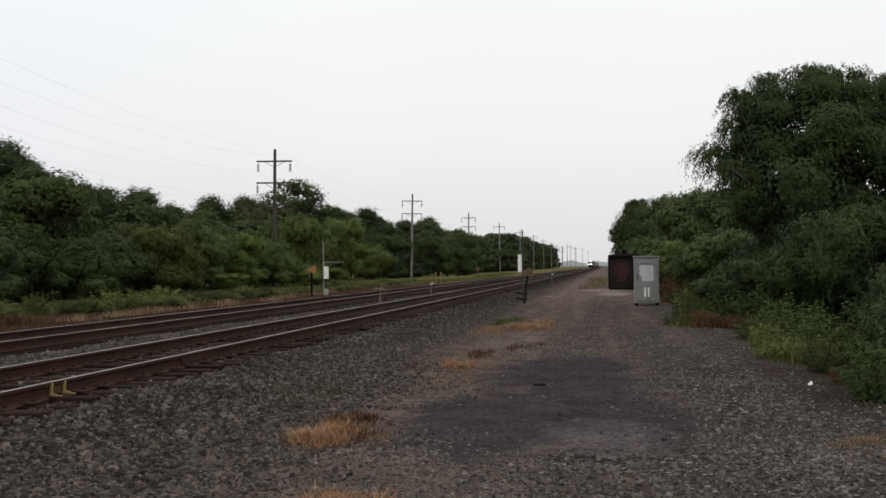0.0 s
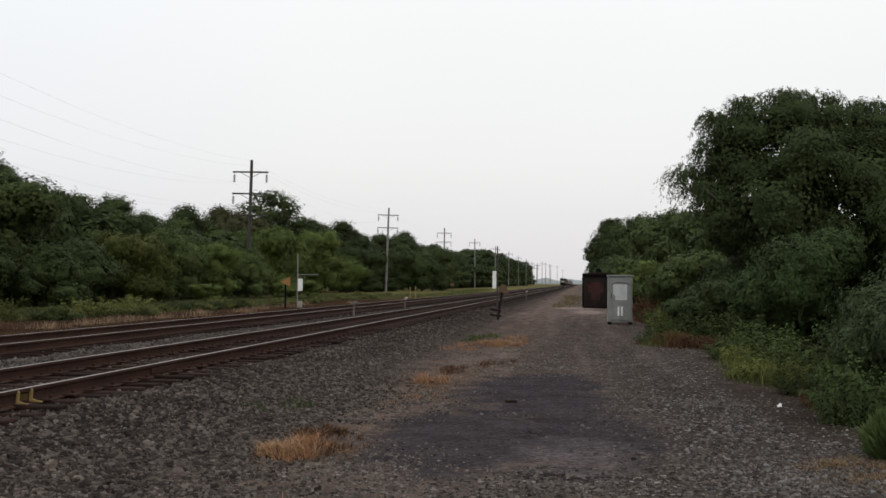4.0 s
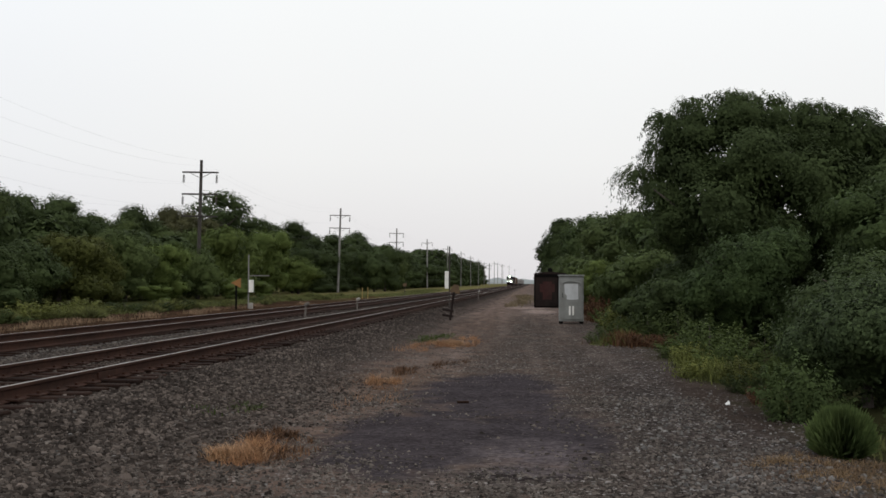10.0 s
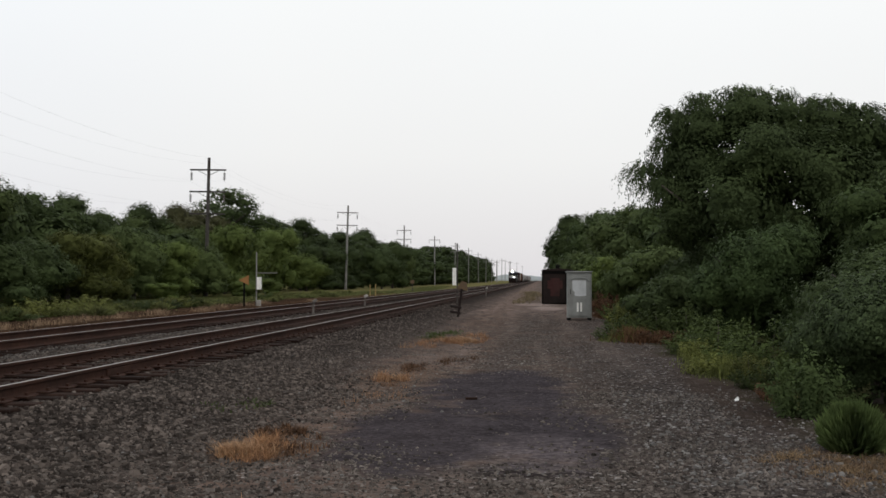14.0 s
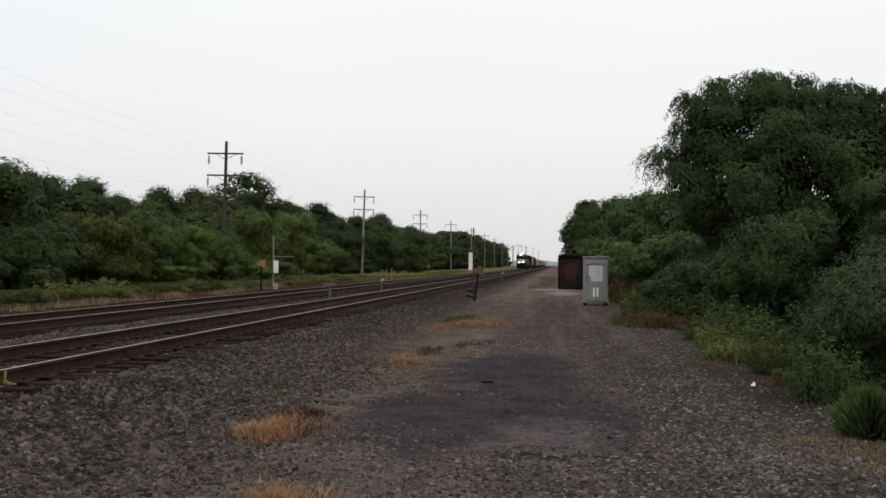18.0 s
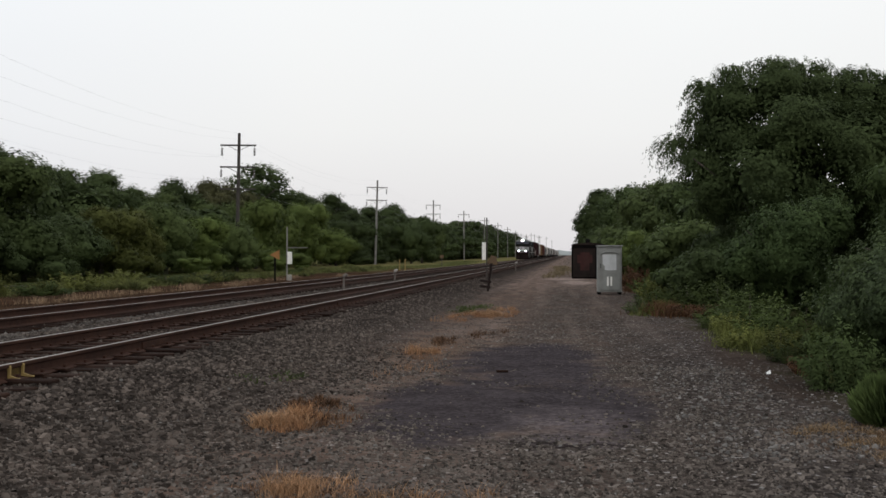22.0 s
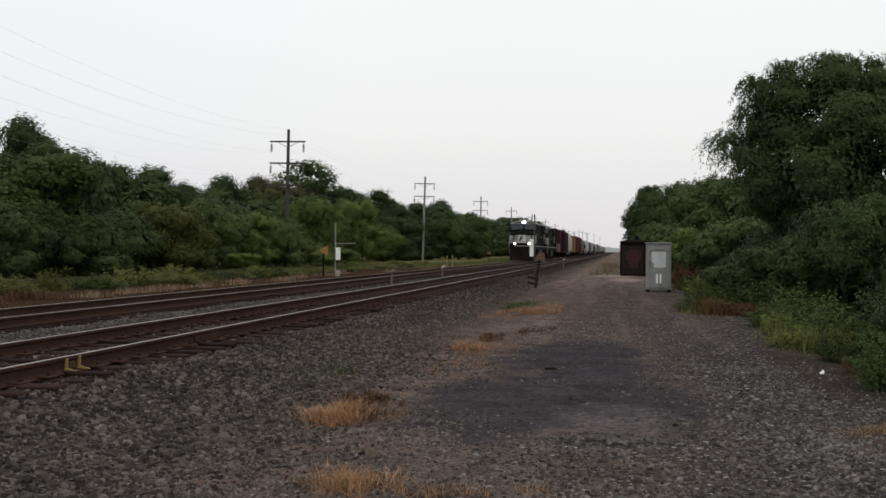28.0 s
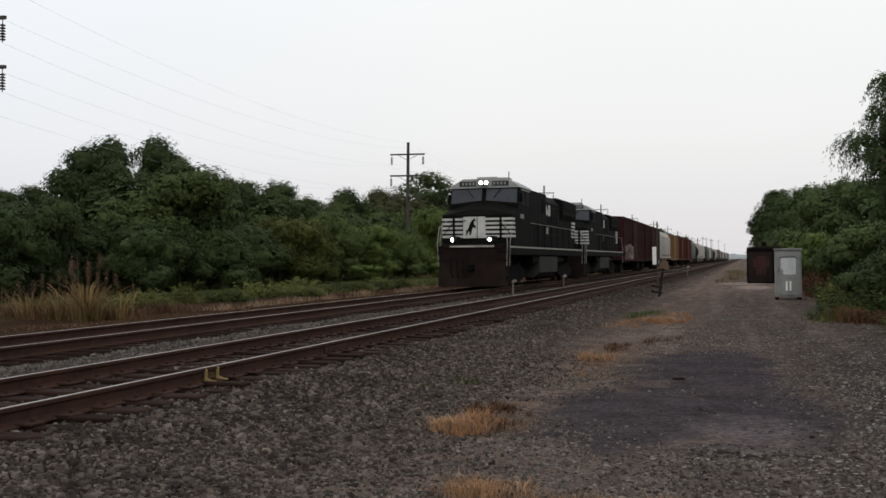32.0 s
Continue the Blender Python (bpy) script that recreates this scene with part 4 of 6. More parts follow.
def left_wood():
    rng = random.Random(21)
    for x, y, w, h, c in WOOD_TREES + FAR_WOOD:
        crown = TREE_CROWNS[c][rng.randrange(len(TREE_CROWNS[c]))]
        label = {"dark": "tall dark green broadleaf tree in a dense wood", "leaf": "leafy green broadleaf tree in a dense wood", "rust": "broadleaf tree with a russet crown in a wood", "open": "tall tree with an open tiered crown above a wood"}[c]
        planted("tree", x, y, (w / TREE_W * 1.26, w / TREE_W * 1.26, h / TREE_H * 0.97), TRUNKS[rng.randrange(3)], crown, label, "tree", "trees along the line")
    y = 250.0
    while y < 700:
        h = float(np.interp(y, (250, 262, 298, 314, 332, 385, 445, 550, 690), (12.0, 11.6, 10.6, 10.4, 12.4, 15.6, 15.4, 16.0, 16.2)))
        w = rng.uniform(0.85, 1.15) * (7.5 + y * 0.013)
        planted("tree", -38 - rng.uniform(-1.0, 1.6), y, (w / TREE_W, w / TREE_W, h * rng.uniform(0.93, 1.05) / TREE_H), TRUNKS[rng.randrange(3)], FAR_CROWNS[rng.randrange(2)], "dark leafy tree far along the wood", "tree", "trees along the line")
        y += rng.uniform(5.0, 7.0) * (1 + y / 300)
    for x, y, w, h, c in WOOD_SHRUBS + BRIGHT_EDGE:
        label = {"dark": "dense dark green shrub at the edge of a wood", "leaf": "dense green leafy shrub at the edge of a wood", "olive": "dense olive-green shrub at the edge of a wood", "bright": "rounded bright green shrub at the edge of a wood"}[c]
        planted("shrub", x, y, (w / SHRUB_W * 1.1, w / SHRUB_W * 1.1, h / SHRUB_H), STEMS[rng.randrange(2)], SHRUB_CROWNS[c][rng.randrange(len(SHRUB_CROWNS[c]))], label, "shrub", "shrubs along the line")
    y = 222.0
    while y < 430:
        w, h = rng.uniform(6.5, 8.5) * (1 + y / 600), rng.uniform(0.85, 1.15) * (6.2 + y * 0.006)
        planted("shrub", -34.5 - rng.uniform(-0.6, 1.2), y, (w / SHRUB_W, w / SHRUB_W, h / SHRUB_H), STEMS[rng.randrange(2)], SHRUB_BACK[rng.randrange(2)], "dense dark green shrub far along the wood", "shrub", "shrubs along the line")
        y += rng.uniform(5.0, 7.0) * (1 + y / 300)
    y = 33.0
    while y < 136:
        w, h = rng.uniform(6.0, 7.5), float(np.interp(y, (33, 46, 54, 62, 74, 90, 110, 136), (3.6, 4.8, 7.2, 7.4, 6.4, 6.2, 7.6, 8.0)))
        planted("shrub", -35.0 - rng.uniform(-0.5, 0.8), y, (w / SHRUB_W, w / SHRUB_W, h / SHRUB_H), STEMS[rng.randrange(2)], SHRUB_BACK[0], "tall dark green shrub within a wood", "shrub", "shrubs along the line")
        y += rng.uniform(5.5, 6.5)
    for k in range(46):
        y = 29 + k * 1.9 + rng.uniform(-1.2, 1.2)
        w, h = rng.uniform(1.3, 2.8), rng.uniform(0.3, 0.95) * (1.0 if y < 62 else 0.7)
        if y > 56 and k % 3:
            continue
        planted("weed_clump", -20.6 + 0.7 * math.sin(y * 0.37) + rng.uniform(-0.9, 0.6) - max(0.0, y - 60) * 0.06, y, (w, w, h), WEED_STEM, WEEDS[rng.choice((0, 0, 1))], "low clump of leafy weeds by the wood", "weeds", "weed clumps along the line")
    blades = [tuft_mesh(500 + k, 1.0, 1.0, 850, 0.009, GRASS_GREEN) for k in range(3)]
    for k in range(24):
        y = 28.5 + k * 3.6 + rng.uniform(-1.2, 1.2)
        x = -20.9 + 1.2 * math.sin(y * 0.9) + rng.uniform(-0.9, 0.9)
        w, h = rng.uniform(0.9, 1.8), rng.uniform(0.25, 0.6)
        t = thing("grass_clump", pose(x, y, ground_at(x, y) - 0.02, 0, 0, rng.uniform(0, 360)), "yellow-green clump of tall grass beyond the tracks", "grass", "grass clumps along the line")
        t.scale = (w, w, h)
        part("grass", blades[k % 3], None, t)
    for x, y, w, h in ((-24.5, 84, 3.0, 1.7), (-25.5, 95, 3.0, 1.9), (-26.5, 70, 2.6, 1.5)):
        planted("shrub", x, y, (w / SHRUB_W, w / SHRUB_W, h / SHRUB_H), STEMS[0], SHRUB_CROWNS["bright"][int(y) % 2], "low yellow-green shrub at the edge of a wood", "shrub", "shrubs along the line")
    for x, y, w, h, c in ((-26.8, 172, 7.5, 8.0, "dark"), (-26.4, 182, 7.5, 8.8, "dark"), (-26.6, 193, 7.5, 9.2, "leaf"), (-27.6, 204, 7.0, 8.8, "dark"), (-28.2, 213, 6.0, 7.0, "dark")):
        planted("shrub", x, y, (w / SHRUB_W, w / SHRUB_W, h / SHRUB_H), STEMS[0], SHRUB_CROWNS[c][0], "tall dark green shrub before the pole line", "shrub", "shrubs along the line")


left_wood()


# ---- bushes and tall trees beside the yard ----
def own_plant(name, x, y, w, h, kind_, leaves, leaf, mat, label, seed, clump=0.15, sprays=0, lobes=None, group="bushes beside the yard", ragged=0.35, core=0.64, droop=1.0, fringe=(), reach=0.22):
    t = thing(name, pose(x, y, ground_at(x, y) - 0.02), label, "tree" if name == "tree" else name, group)
    part("trunk" if name == "tree" else "stem", trunk_mesh(seed, w, h), None, t)
    part("crown" if name == "tree" else "foliage", crown_mesh("crown", seed, lobes or lobes_of(seed, kind_, w, h), leaves, leaf, mat, clump, sprays, ragged, core, droop, fringe, reach), None, t)
    return t


def right_side():
    big = [(0.6, 0.4, 4.6, 2.9, 2.6, 3.0), (-1.3, 0, 5.7, 1.35, 1.5, 1.3), (-1.2, 0, 6.9, 1.2, 1.4, 1.0), (0.1, -0.3, 7.3, 1.4, 1.6, 0.95), (1.4, 0, 7.1, 1.5, 1.6, 1.0), (2.8, 0.2, 6.9, 1.4, 1.6, 1.0), (4.2, 0, 6.7, 1.4, 1.6, 1.1), (5.2, 0.3, 5.6, 1.4, 1.6, 1.4), (-1.6, 0.2, 4.0, 1.2, 1.4, 1.3), (0.6, -1.4, 5.8, 1.7, 1.4, 1.4), (-0.4, -1.6, 4.2, 1.7, 1.4, 1.5), (2.6, -1.2, 5.0, 2.0, 1.5, 1.7), (1.4, -0.8, 3.4, 2.1, 1.4, 1.3), (4.3, -0.4, 4.2, 1.7, 1.5, 1.6)]
    hang = [(-3.3, 0, 5.55, 0.7, 0.9, 0.45), (-2.5, -0.2, 5.0, 0.9, 0.9, 0.7), (-2.4, 0, 7.6, 0.5, 0.8, 0.4), (-1.8, 0, 7.4, 0.7, 0.9, 0.5), (-1.2, 0, 8.1, 0.6, 0.9, 0.35), (0.0, -0.2, 8.3, 0.9, 1.0, 0.3), (1.3, 0, 8.2, 0.9, 1.0, 0.3), (-2.4, 0, 6.5, 0.8, 0.8, 0.5), (2.8, 0, 7.9, 0.9, 1.0, 0.3), (4.2, 0, 7.7, 0.9, 1.0, 0.3), (-2.0, 0, 5.9, 0.7, 0.8, 0.5)]
    own_plant("tree", 7.02, 37, 10, 8.8, "round", 54000, 0.090, LEAF_DARK, "tall dark tree with drooping leafy twigs", 201, 0.15, 1050, big, "trees beside the yard", 0.3, 0.55, 1.3, hang)
    own_plant("tree", 13.0, 37, 8, 7.6, "round", 11000, 0.16, LEAF_DARK, "tall dark green leafy tree beside the yard", 202, 0.13, 160, None, "trees beside the yard")
    own_plant("tree", 9.9, 28.0, 5.6, 5.2, "full", 20000, 0.078, LEAF_MID, "leafy green tree beside the yard", 203, 0.13, 60, None, "trees beside the yard")
    own_plant("tree", 7.6, 52, 8, 6.3, "full", 10000, 0.17, LEAF_MID, "green leafy tree behind the bushes", 204, 0.14, 130, None, "trees beside the yard", droop=-0.5, reach=0.28)
    own_plant("tree", 6.0, 66, 6.5, 6.4, "full", 9000, 0.17, LEAF, "green leafy tree behind the bushes", 205, 0.14, 130, None, "trees beside the yard", droop=-0.5, reach=0.28)
    own_plant("tree", 6.3, 84, 8, 7.6, "full", 9000, 0.19, LEAF, "green leafy tree along the lane", 206, 0.14, 130, None, "trees beside the yard", droop=-0.5, reach=0.28)
    own_plant("tree", 5.4, 104, 8, 9.0, "full", 9000, 0.2, LEAF_MID, "green leafy tree along the lane", 207, 0.14, 130, None, "trees beside the yard", droop=-0.5, reach=0.28)
    end = [(0, 0, 3.0, 2.6, 2.6, 3.0), (0, 0, 6.0, 2.4, 2.4, 2.6), (0.6, 0, 8.2, 1.9, 1.9, 1.6), (-1.2, 0, 5.2, 1.7, 1.7, 1.6), (1.4, 0, 4.0, 2.0, 2.0, 2.4), (-0.9, 0, 2.4, 1.9, 1.9, 2.2)]
    own_plant("tree", 3.4, 128, 6.6, 10.2, "full", 8500, 0.24, LEAF_DARK, "dark leafy tree at the end of the row", 208, 0.13, 60, end, "trees beside the yard")
    own_plant("tree", 8.4, 134, 8, 11.0, "full", 5500, 0.32, LEAF_DARK, "dark leafy tree at the end of the row", 209, 0.14, 130, None, "trees beside the yard", droop=-0.5, reach=0.28)
    own_plant("tree", 17, 48, 10, 9.5, "round", 7000, 0.26, LEAF_DARK, "tall dark green leafy tree beside the yard", 210, 0.14, 130, None, "trees beside the yard", droop=-0.5, reach=0.28)
    own_plant("bush", 5.35, 26.5, 3.3, 3.25, "bush", 21000, 0.062, LEAF_BUSH, "large rounded dark green bush beside the yard", 211, 0.11, 420, None, "bushes beside the yard", 0.3, 0.68, -0.8, reach=0.42)
    own_plant("bush", 4.45, 13.9, 2.7, 2.0, "bush", 21000, 0.042, LEAF_GREY, "dense bush with small grey-green leaves", 212, 0.10, 300, None, "bushes beside the yard", 0.35, 0.66, -0.7, reach=0.45)
    own_plant("bush", 6.9, 15.0, 3.2, 2.4, "bush", 14000, 0.060, LEAF_DARK, "dense dark green bush", 213, 0.13, 120)
    own_plant("bush", 6.4, 19.5, 3.6, 2.6, "bush", 13000, 0.070, LEAF_DARK, "dense dark green bush", 214, 0.13, 60)
    shoot = thing("bush", pose(3.22, 12.6, ground_at(3.22, 12.6) - 0.02), "fresh green leafy bush of upright shoots", "bush", "bushes beside the yard")
    shoot.scale = (1.0, 1.0, 0.92)
    part("stem", WEED_STEM, None, shoot)
    part("foliage", shoots("foliage", 215, 60, 5200, 0.048, LEAF_MID, 0.26, 0.5), None, shoot)
    own_plant("bush", 4.4, 34.0, 3.8, 2.0, "bush", 8000, 0.11, LEAF_DARK, "dark green bush beside the yard", 216, 0.14, 30)
    own_plant("bush", 6.8, 39.5, 5.0, 3.8, "bush", 8000, 0.12, LEAF_DARK, "dark green bush beside the yard", 217, 0.14, 130, droop=-0.5, reach=0.32)
    own_plant("bush", 5.0, 46, 5.0, 3.4, "bush", 7500, 0.14, LEAF, "green bush beside the lane", 218, 0.14, 130, droop=-0.5, reach=0.32)
    own_plant("bush", 3.9, 58, 4.0, 3.2, "bush", 6000, 0.16, LEAF_BRIGHT, "green bush beside the lane", 219, 0.14, 130, droop=-0.5, reach=0.32)
    own_plant("bush", 3.6, 76, 5.0, 3.9, "bush", 6000, 0.19, LEAF, "green bush beside the lane", 220, 0.14, 130, droop=-0.5, reach=0.32)
    own_plant("bush", 3.4, 98, 5.0, 4.6, "bush", 5000, 0.22, LEAF, "green bush beside the lane", 221, 0.14, 130, droop=-0.5, reach=0.32)
    for x, y, w, h, c in ((2.75, 18.0, 0.9, 0.42, 0), (3.2, 17.0, 0.8, 0.5, 0), (3.3, 19.2, 1.2, 0.7, 1), (2.9, 20.6, 1.0, 0.5, 0), (3.5, 21.5, 1.5, 0.9, 1), (3.1, 23.0, 1.2, 0.6, 1), (3.9, 18.6, 1.4, 1.0, 1), (3.9, 23.8, 1.6, 1.0, 1),
                          (1.65, 28.2, 0.8, 0.4, 1), (2.2, 28.0, 1.0, 0.38, 2), (2.7, 27.4, 1.1, 0.42, 2), (3.2, 26.6, 1.0, 0.45, 2), (3.7, 26.0, 1.0, 0.6, 1), (2.4, 31.5, 1.5, 0.7, 1), (3.3, 31.0, 1.6, 1.0, 1), (4.0, 30.0, 1.8, 1.1, 1), (2.9, 36, 1.8, 1.0, 0), (3.0, 40, 1.8, 1.0, 1),
                          (3.2, 45, 1.6, 1.3, 2), (3.0, 49, 1.6, 1.3, 2), (3.0, 15.6, 0.7, 0.4, 1), (3.7, 15.8, 1.0, 0.7, 1), (3.0, 14.3, 0.6, 0.35, 2), (3.9, 11.4, 0.8, 0.4, 1), (4.6, 11.8, 1.0, 0.7, 1), (2.6, 54, 2.0, 0.9, 2)):
        planted("weed_clump", x + 0.22, y, (w, w, h), WEED_STEM, WEEDS[c], ("yellow-green leafy weed clump by the gravel", "green leafy weed clump by the gravel", "rust-brown weed clump by the gravel")[c], "weeds", "weed clumps by the gravel")
    own_plant("bush", 9.4, 40.5, 6.0, 4.6, "bush", 8000, 0.13, LEAF_DARK, "dark green bush below the tall trees", 222, 0.14, 130, droop=-0.5, reach=0.32)
    own_plant("bush", 12.8, 40.0, 6.5, 5.2, "bush", 8000, 0.15, LEAF_DARK, "dark green bush below the tall trees", 223, 0.14, 130, droop=-0.5, reach=0.32)
    own_plant("bush", 9.0, 22.0, 4.4, 3.4, "bush", 8000, 0.11, LEAF_DARK, "dark green bush below the tall trees", 224, 0.14, 130, droop=-0.5, reach=0.32)


right_side()


# ---- pole line ----
def pole_line():
    ys = [34, 89.5, 156, 224, 291, 360, 430, 500, 570, 640, 710]
    tips = []
    for i, y in enumerate(ys):
        h = 12.6 + min(2.5, max(0, y - 90) * 0.008)
        top = h + (0.95 if i == 0 else 0.0)
        lean = (0.6, 1.0, 1.6, 0.3, -0.3, 0.8, 0.2, -0.6, 0.5, 0.1, 0.4)[i]
        t = thing("utility_pole", pose(-30, y, 0.05, 0, lean, 0), "tall wooden power pole with two crossarms and hanging insulators", "utility pole", "pole line")
        wood = POLE_WOOD if i in (0, 1) else POLE_PALE
        part("pole", tube(bm_of(), [(0, 0, -0.3), (0, 0, h * 0.5), (0, 0, top)], [0.19, 0.165, 0.13], 10), wood, t)
        mine = []
        for za, xs in ((h - 1.12, (-1.55, 1.5)), (h - 3.1, (-1.6, 1.5)), (h - 5.1, ()))[:3 if i == 1 else 2]:
            arm = part("crossarm", box(bm_of(), -1.7, 1.65, -0.2, -0.07, za - 0.07, za + 0.07, 0.012), wood, t)
            for s in (-1, 1):
                part("brace", tube(bm_of(), [(s * 0.95, -0.12, za - 0.06), (s * 0.08, -0.14, za - 0.5)], 0.022, 6), wood, t)
            for xo in xs:
                bm = bm_of()
                tube(bm, [(xo, -0.13, za - 0.07), (xo, -0.13, za - 1.0)], 0.018, 6)
                for d in range(6):
                    tube(bm, [(xo, -0.13, za - 0.26 - d * 0.115), (xo, -0.13, za - 0.30 - d * 0.115), (xo, -0.13, za - 0.335 - d * 0.115)], [0.045, 0.125, 0.10], 10)
                part("insulator", bm, PORCELAIN, t, "brown disc insulator string")
                mine.append(Vector((-30 + xo, y - 0.13, 0.05 + za - 1.0)))
        mine.append(Vector((-30, y, 0.05 + top)))
        mine.append(Vector((-29.85, y, 0.05 + h - 0.55)))
        tips.append(mine)
    before = [Vector((p.x, -30, p.z)) for p in tips[0]]
    rows = [before] + tips
    for k in range(6):
        bm = bm_of()
        pts = []
        for a, b in zip(rows, rows[1:]):
            for s in range(12):
                u = s / 12
                q = a[k].lerp(b[k], u)
                q.z -= 4 * (1.45 if k < 4 else 1.3) * u * (1 - u)
                pts.append(q)
        pts.append(rows[-1][k])
        tube(bm, pts, 0.0035, 4)
        tagged(new("power_line", finish(bm)), "thin pale overhead power line", "wire", "power lines").data.materials.append(WIRE)


pole_line()


# ---- equipment beside the tracks ----
def relay_case():
    t = thing("equipment_cabinet", pose(1.62, 41.9, 0, 0, 0, 0), "weathered grey steel trackside equipment cabinet on short feet", "cabinet")
    part("body", box(bm_of(), -0.5, 0.5, -0.42, 0.42, 0.1, 1.98, 0.02), STEEL_GREY, t)
    part("door", box(bm_of(), -0.44, 0.44, -0.455, -0.422, 0.18, 1.86, 0.012), STEEL_GREY, t)
    part("roof", box(bm_of(), -0.54, 0.54, -0.48, 0.46, 1.982, 2.04, 0.02), STEEL_GREY, t)
    part("notice", prism(bm_of(), [(-0.29, 1.66), (0.27, 1.66), (0.28, 1.02), (0.02, 1.0), (-0.20, 1.02), (-0.19, 1.18), (-0.28, 1.26)], "y", -0.462, -0.457), STEEL_PALE, t, "pale torn notice sheet")
    for x in (-0.07, 0.07):
        part("mark", box(bm_of(), x - 0.035, x + 0.035, -0.461, -0.457, 0.36, 0.74), WHITE, t, "white painted bar")
    part("hood", tube(bm_of(), [(-0.38, -0.47, 1.60), (-0.34, -0.48, 1.70), (-0.2, -0.49, 1.755), (0.0, -0.49, 1.77), (0.2, -0.49, 1.755), (0.34, -0.48, 1.70), (0.38, -0.47, 1.60)], 0.022, 6), STEEL_GREY, t, "arched drip hood")
    part("handle", tube(bm_of(), [(-0.36, -0.457, 1.1), (-0.36, -0.50, 1.1), (-0.36, -0.50, 1.28), (-0.36, -0.457, 1.28)], 0.012, 6), BLACK_MATT, t)
    for x in (-0.42, 0.42):
        for y in (-0.34, 0.34):
            part("foot", box(bm_of(), x - 0.07, x + 0.07, y - 0.07, y + 0.07, -0.03, 0.1), BLACK_MATT, t)
    t.scale = (0.98, 0.98, 0.972)


def dark_shelter():
    t = thing("equipment_shelter", pose(1.0, 69.5, 0), "dark brown steel shelter with a dull red cross-shaped patch", "shelter")
    part("body", box(bm_of(), -0.83, 1.3, -0.8, 0.8, 0.08, 2.25, 0.02), DARK_BOX, t)
    part("front_frame", box(bm_of(), -0.83, 1.3, -0.86, -0.803, 2.06, 2.25, 0.01), BLACK_MATT, t)
    for x in (-0.79, 0.8):
        part("front_post", box(bm_of(), x - 0.05, x + 0.05, -0.86, -0.803, 0.1, 2.055), BLACK_MATT, t)
    part("patch", box(bm_of(), -0.25, 0.35, -0.815, -0.804, 0.55, 1.75), DARK_RED, t, "dull red painted patch")
    part("patch", box(bm_of(), -0.45, 0.55, -0.82, -0.8155, 1.05, 1.6), DARK_RED, t, "dull red painted patch")
    part("roof", prism(bm_of(), [(-0.9, 2.25), (1.37, 2.25), (1.2, 2.33), (0.3, 2.42), (-0.7, 2.33)], "y", -0.92, 0.9), DARK_BOX, t)
    part("vent", tube(bm_of(), [(0.25, 0, 2.38), (0.25, 0, 2.6), (0.25, 0, 2.68)], [0.14, 0.16, 0.08], 10), BLACK_MATT, t)
    part("skid", box(bm_of(), -0.8, 1.25, -0.7, -0.5, -0.03, 0.08), BLACK_MATT, t)
    part("skid", box(bm_of(), -0.8, 1.25, 0.5, 0.7, -0.03, 0.08), BLACK_MATT, t)


def line_post(x, y, high, box_low, box_high, label, arm):
    z = float(ground_z(np.array(x), np.array(y)))
    t = thing("detector_post", pose(x, y, z), label, "post", "detector posts")
    part("post", tube(bm_of(), [(0, 0, -0.2), (0, 0, high)], 0.042, 8), POLE_PALE if arm else POLE_WOOD, t)
    part("box", box(bm_of(), 0.06 if arm else -0.28, 0.30 if arm else -0.06, -0.16, 0.1, box_low, box_high, 0.015), WHITE, t, "white steel box")
    if arm:
        part("base_box", box(bm_of(), 0.05, 0.27, -0.14, 0.1, -0.05, 0.36, 0.015), WHITE_DIRTY, t, "small white junction box")
        part("arm", box(bm_of(), 0.0, 1.3, -0.03, 0.03, box_high - 0.02 + 0.25, box_high + 0.03 + 0.25), POLE_PALE, t)


def warning_sign():
    t = thing("warning_sign", pose(-17.3, 58.6, 0.0, 0, 0, 26), "orange triangular trackside sign on a dark post", "sign")
    part("post", box(bm_of(), -0.05, 0.05, -0.04, 0.04, -0.2, 1.7), BLACK_MATT, t)
    part("panel", prism(bm_of(), [(-0.32, 1.58), (0.26, 1.28), (0.26, 1.88)], "y", -0.065, -0.042), ORANGE, t, "orange triangular panel")


def leaning_stand():
    t = thing("derail_stand", pose(-3.46, 43.45, 0.0, 0, 8, 0), "dark leaning iron stand with a faded tan target", "track stand")
    part("mast", box(bm_of(), -0.05, 0.05, -0.05, 0.05, -0.1, 1.25, 0.01), DARK_BOX, t)
    part("target", prism(bm_of(), [(-0.22, 1.22), (0.26, 1.20), (0.16, 1.56), (-0.06, 1.58)], "y", -0.03, 0.03), FADED, t, "faded tan target")
    part("bracket", box(bm_of(), -0.38, 0.1, -0.07, 0.07, 0.40, 0.50, 0.012), DARK_BOX, t)
    part("bracket", box(bm_of(), -0.36, 0.1, -0.07, 0.07, 0.17, 0.27, 0.012), DARK_BOX, t)
    part("foot", box(bm_of(), -0.3, 0.3, -0.2, 0.2, -0.06, 0.05, 0.01), DARK_BOX, t)


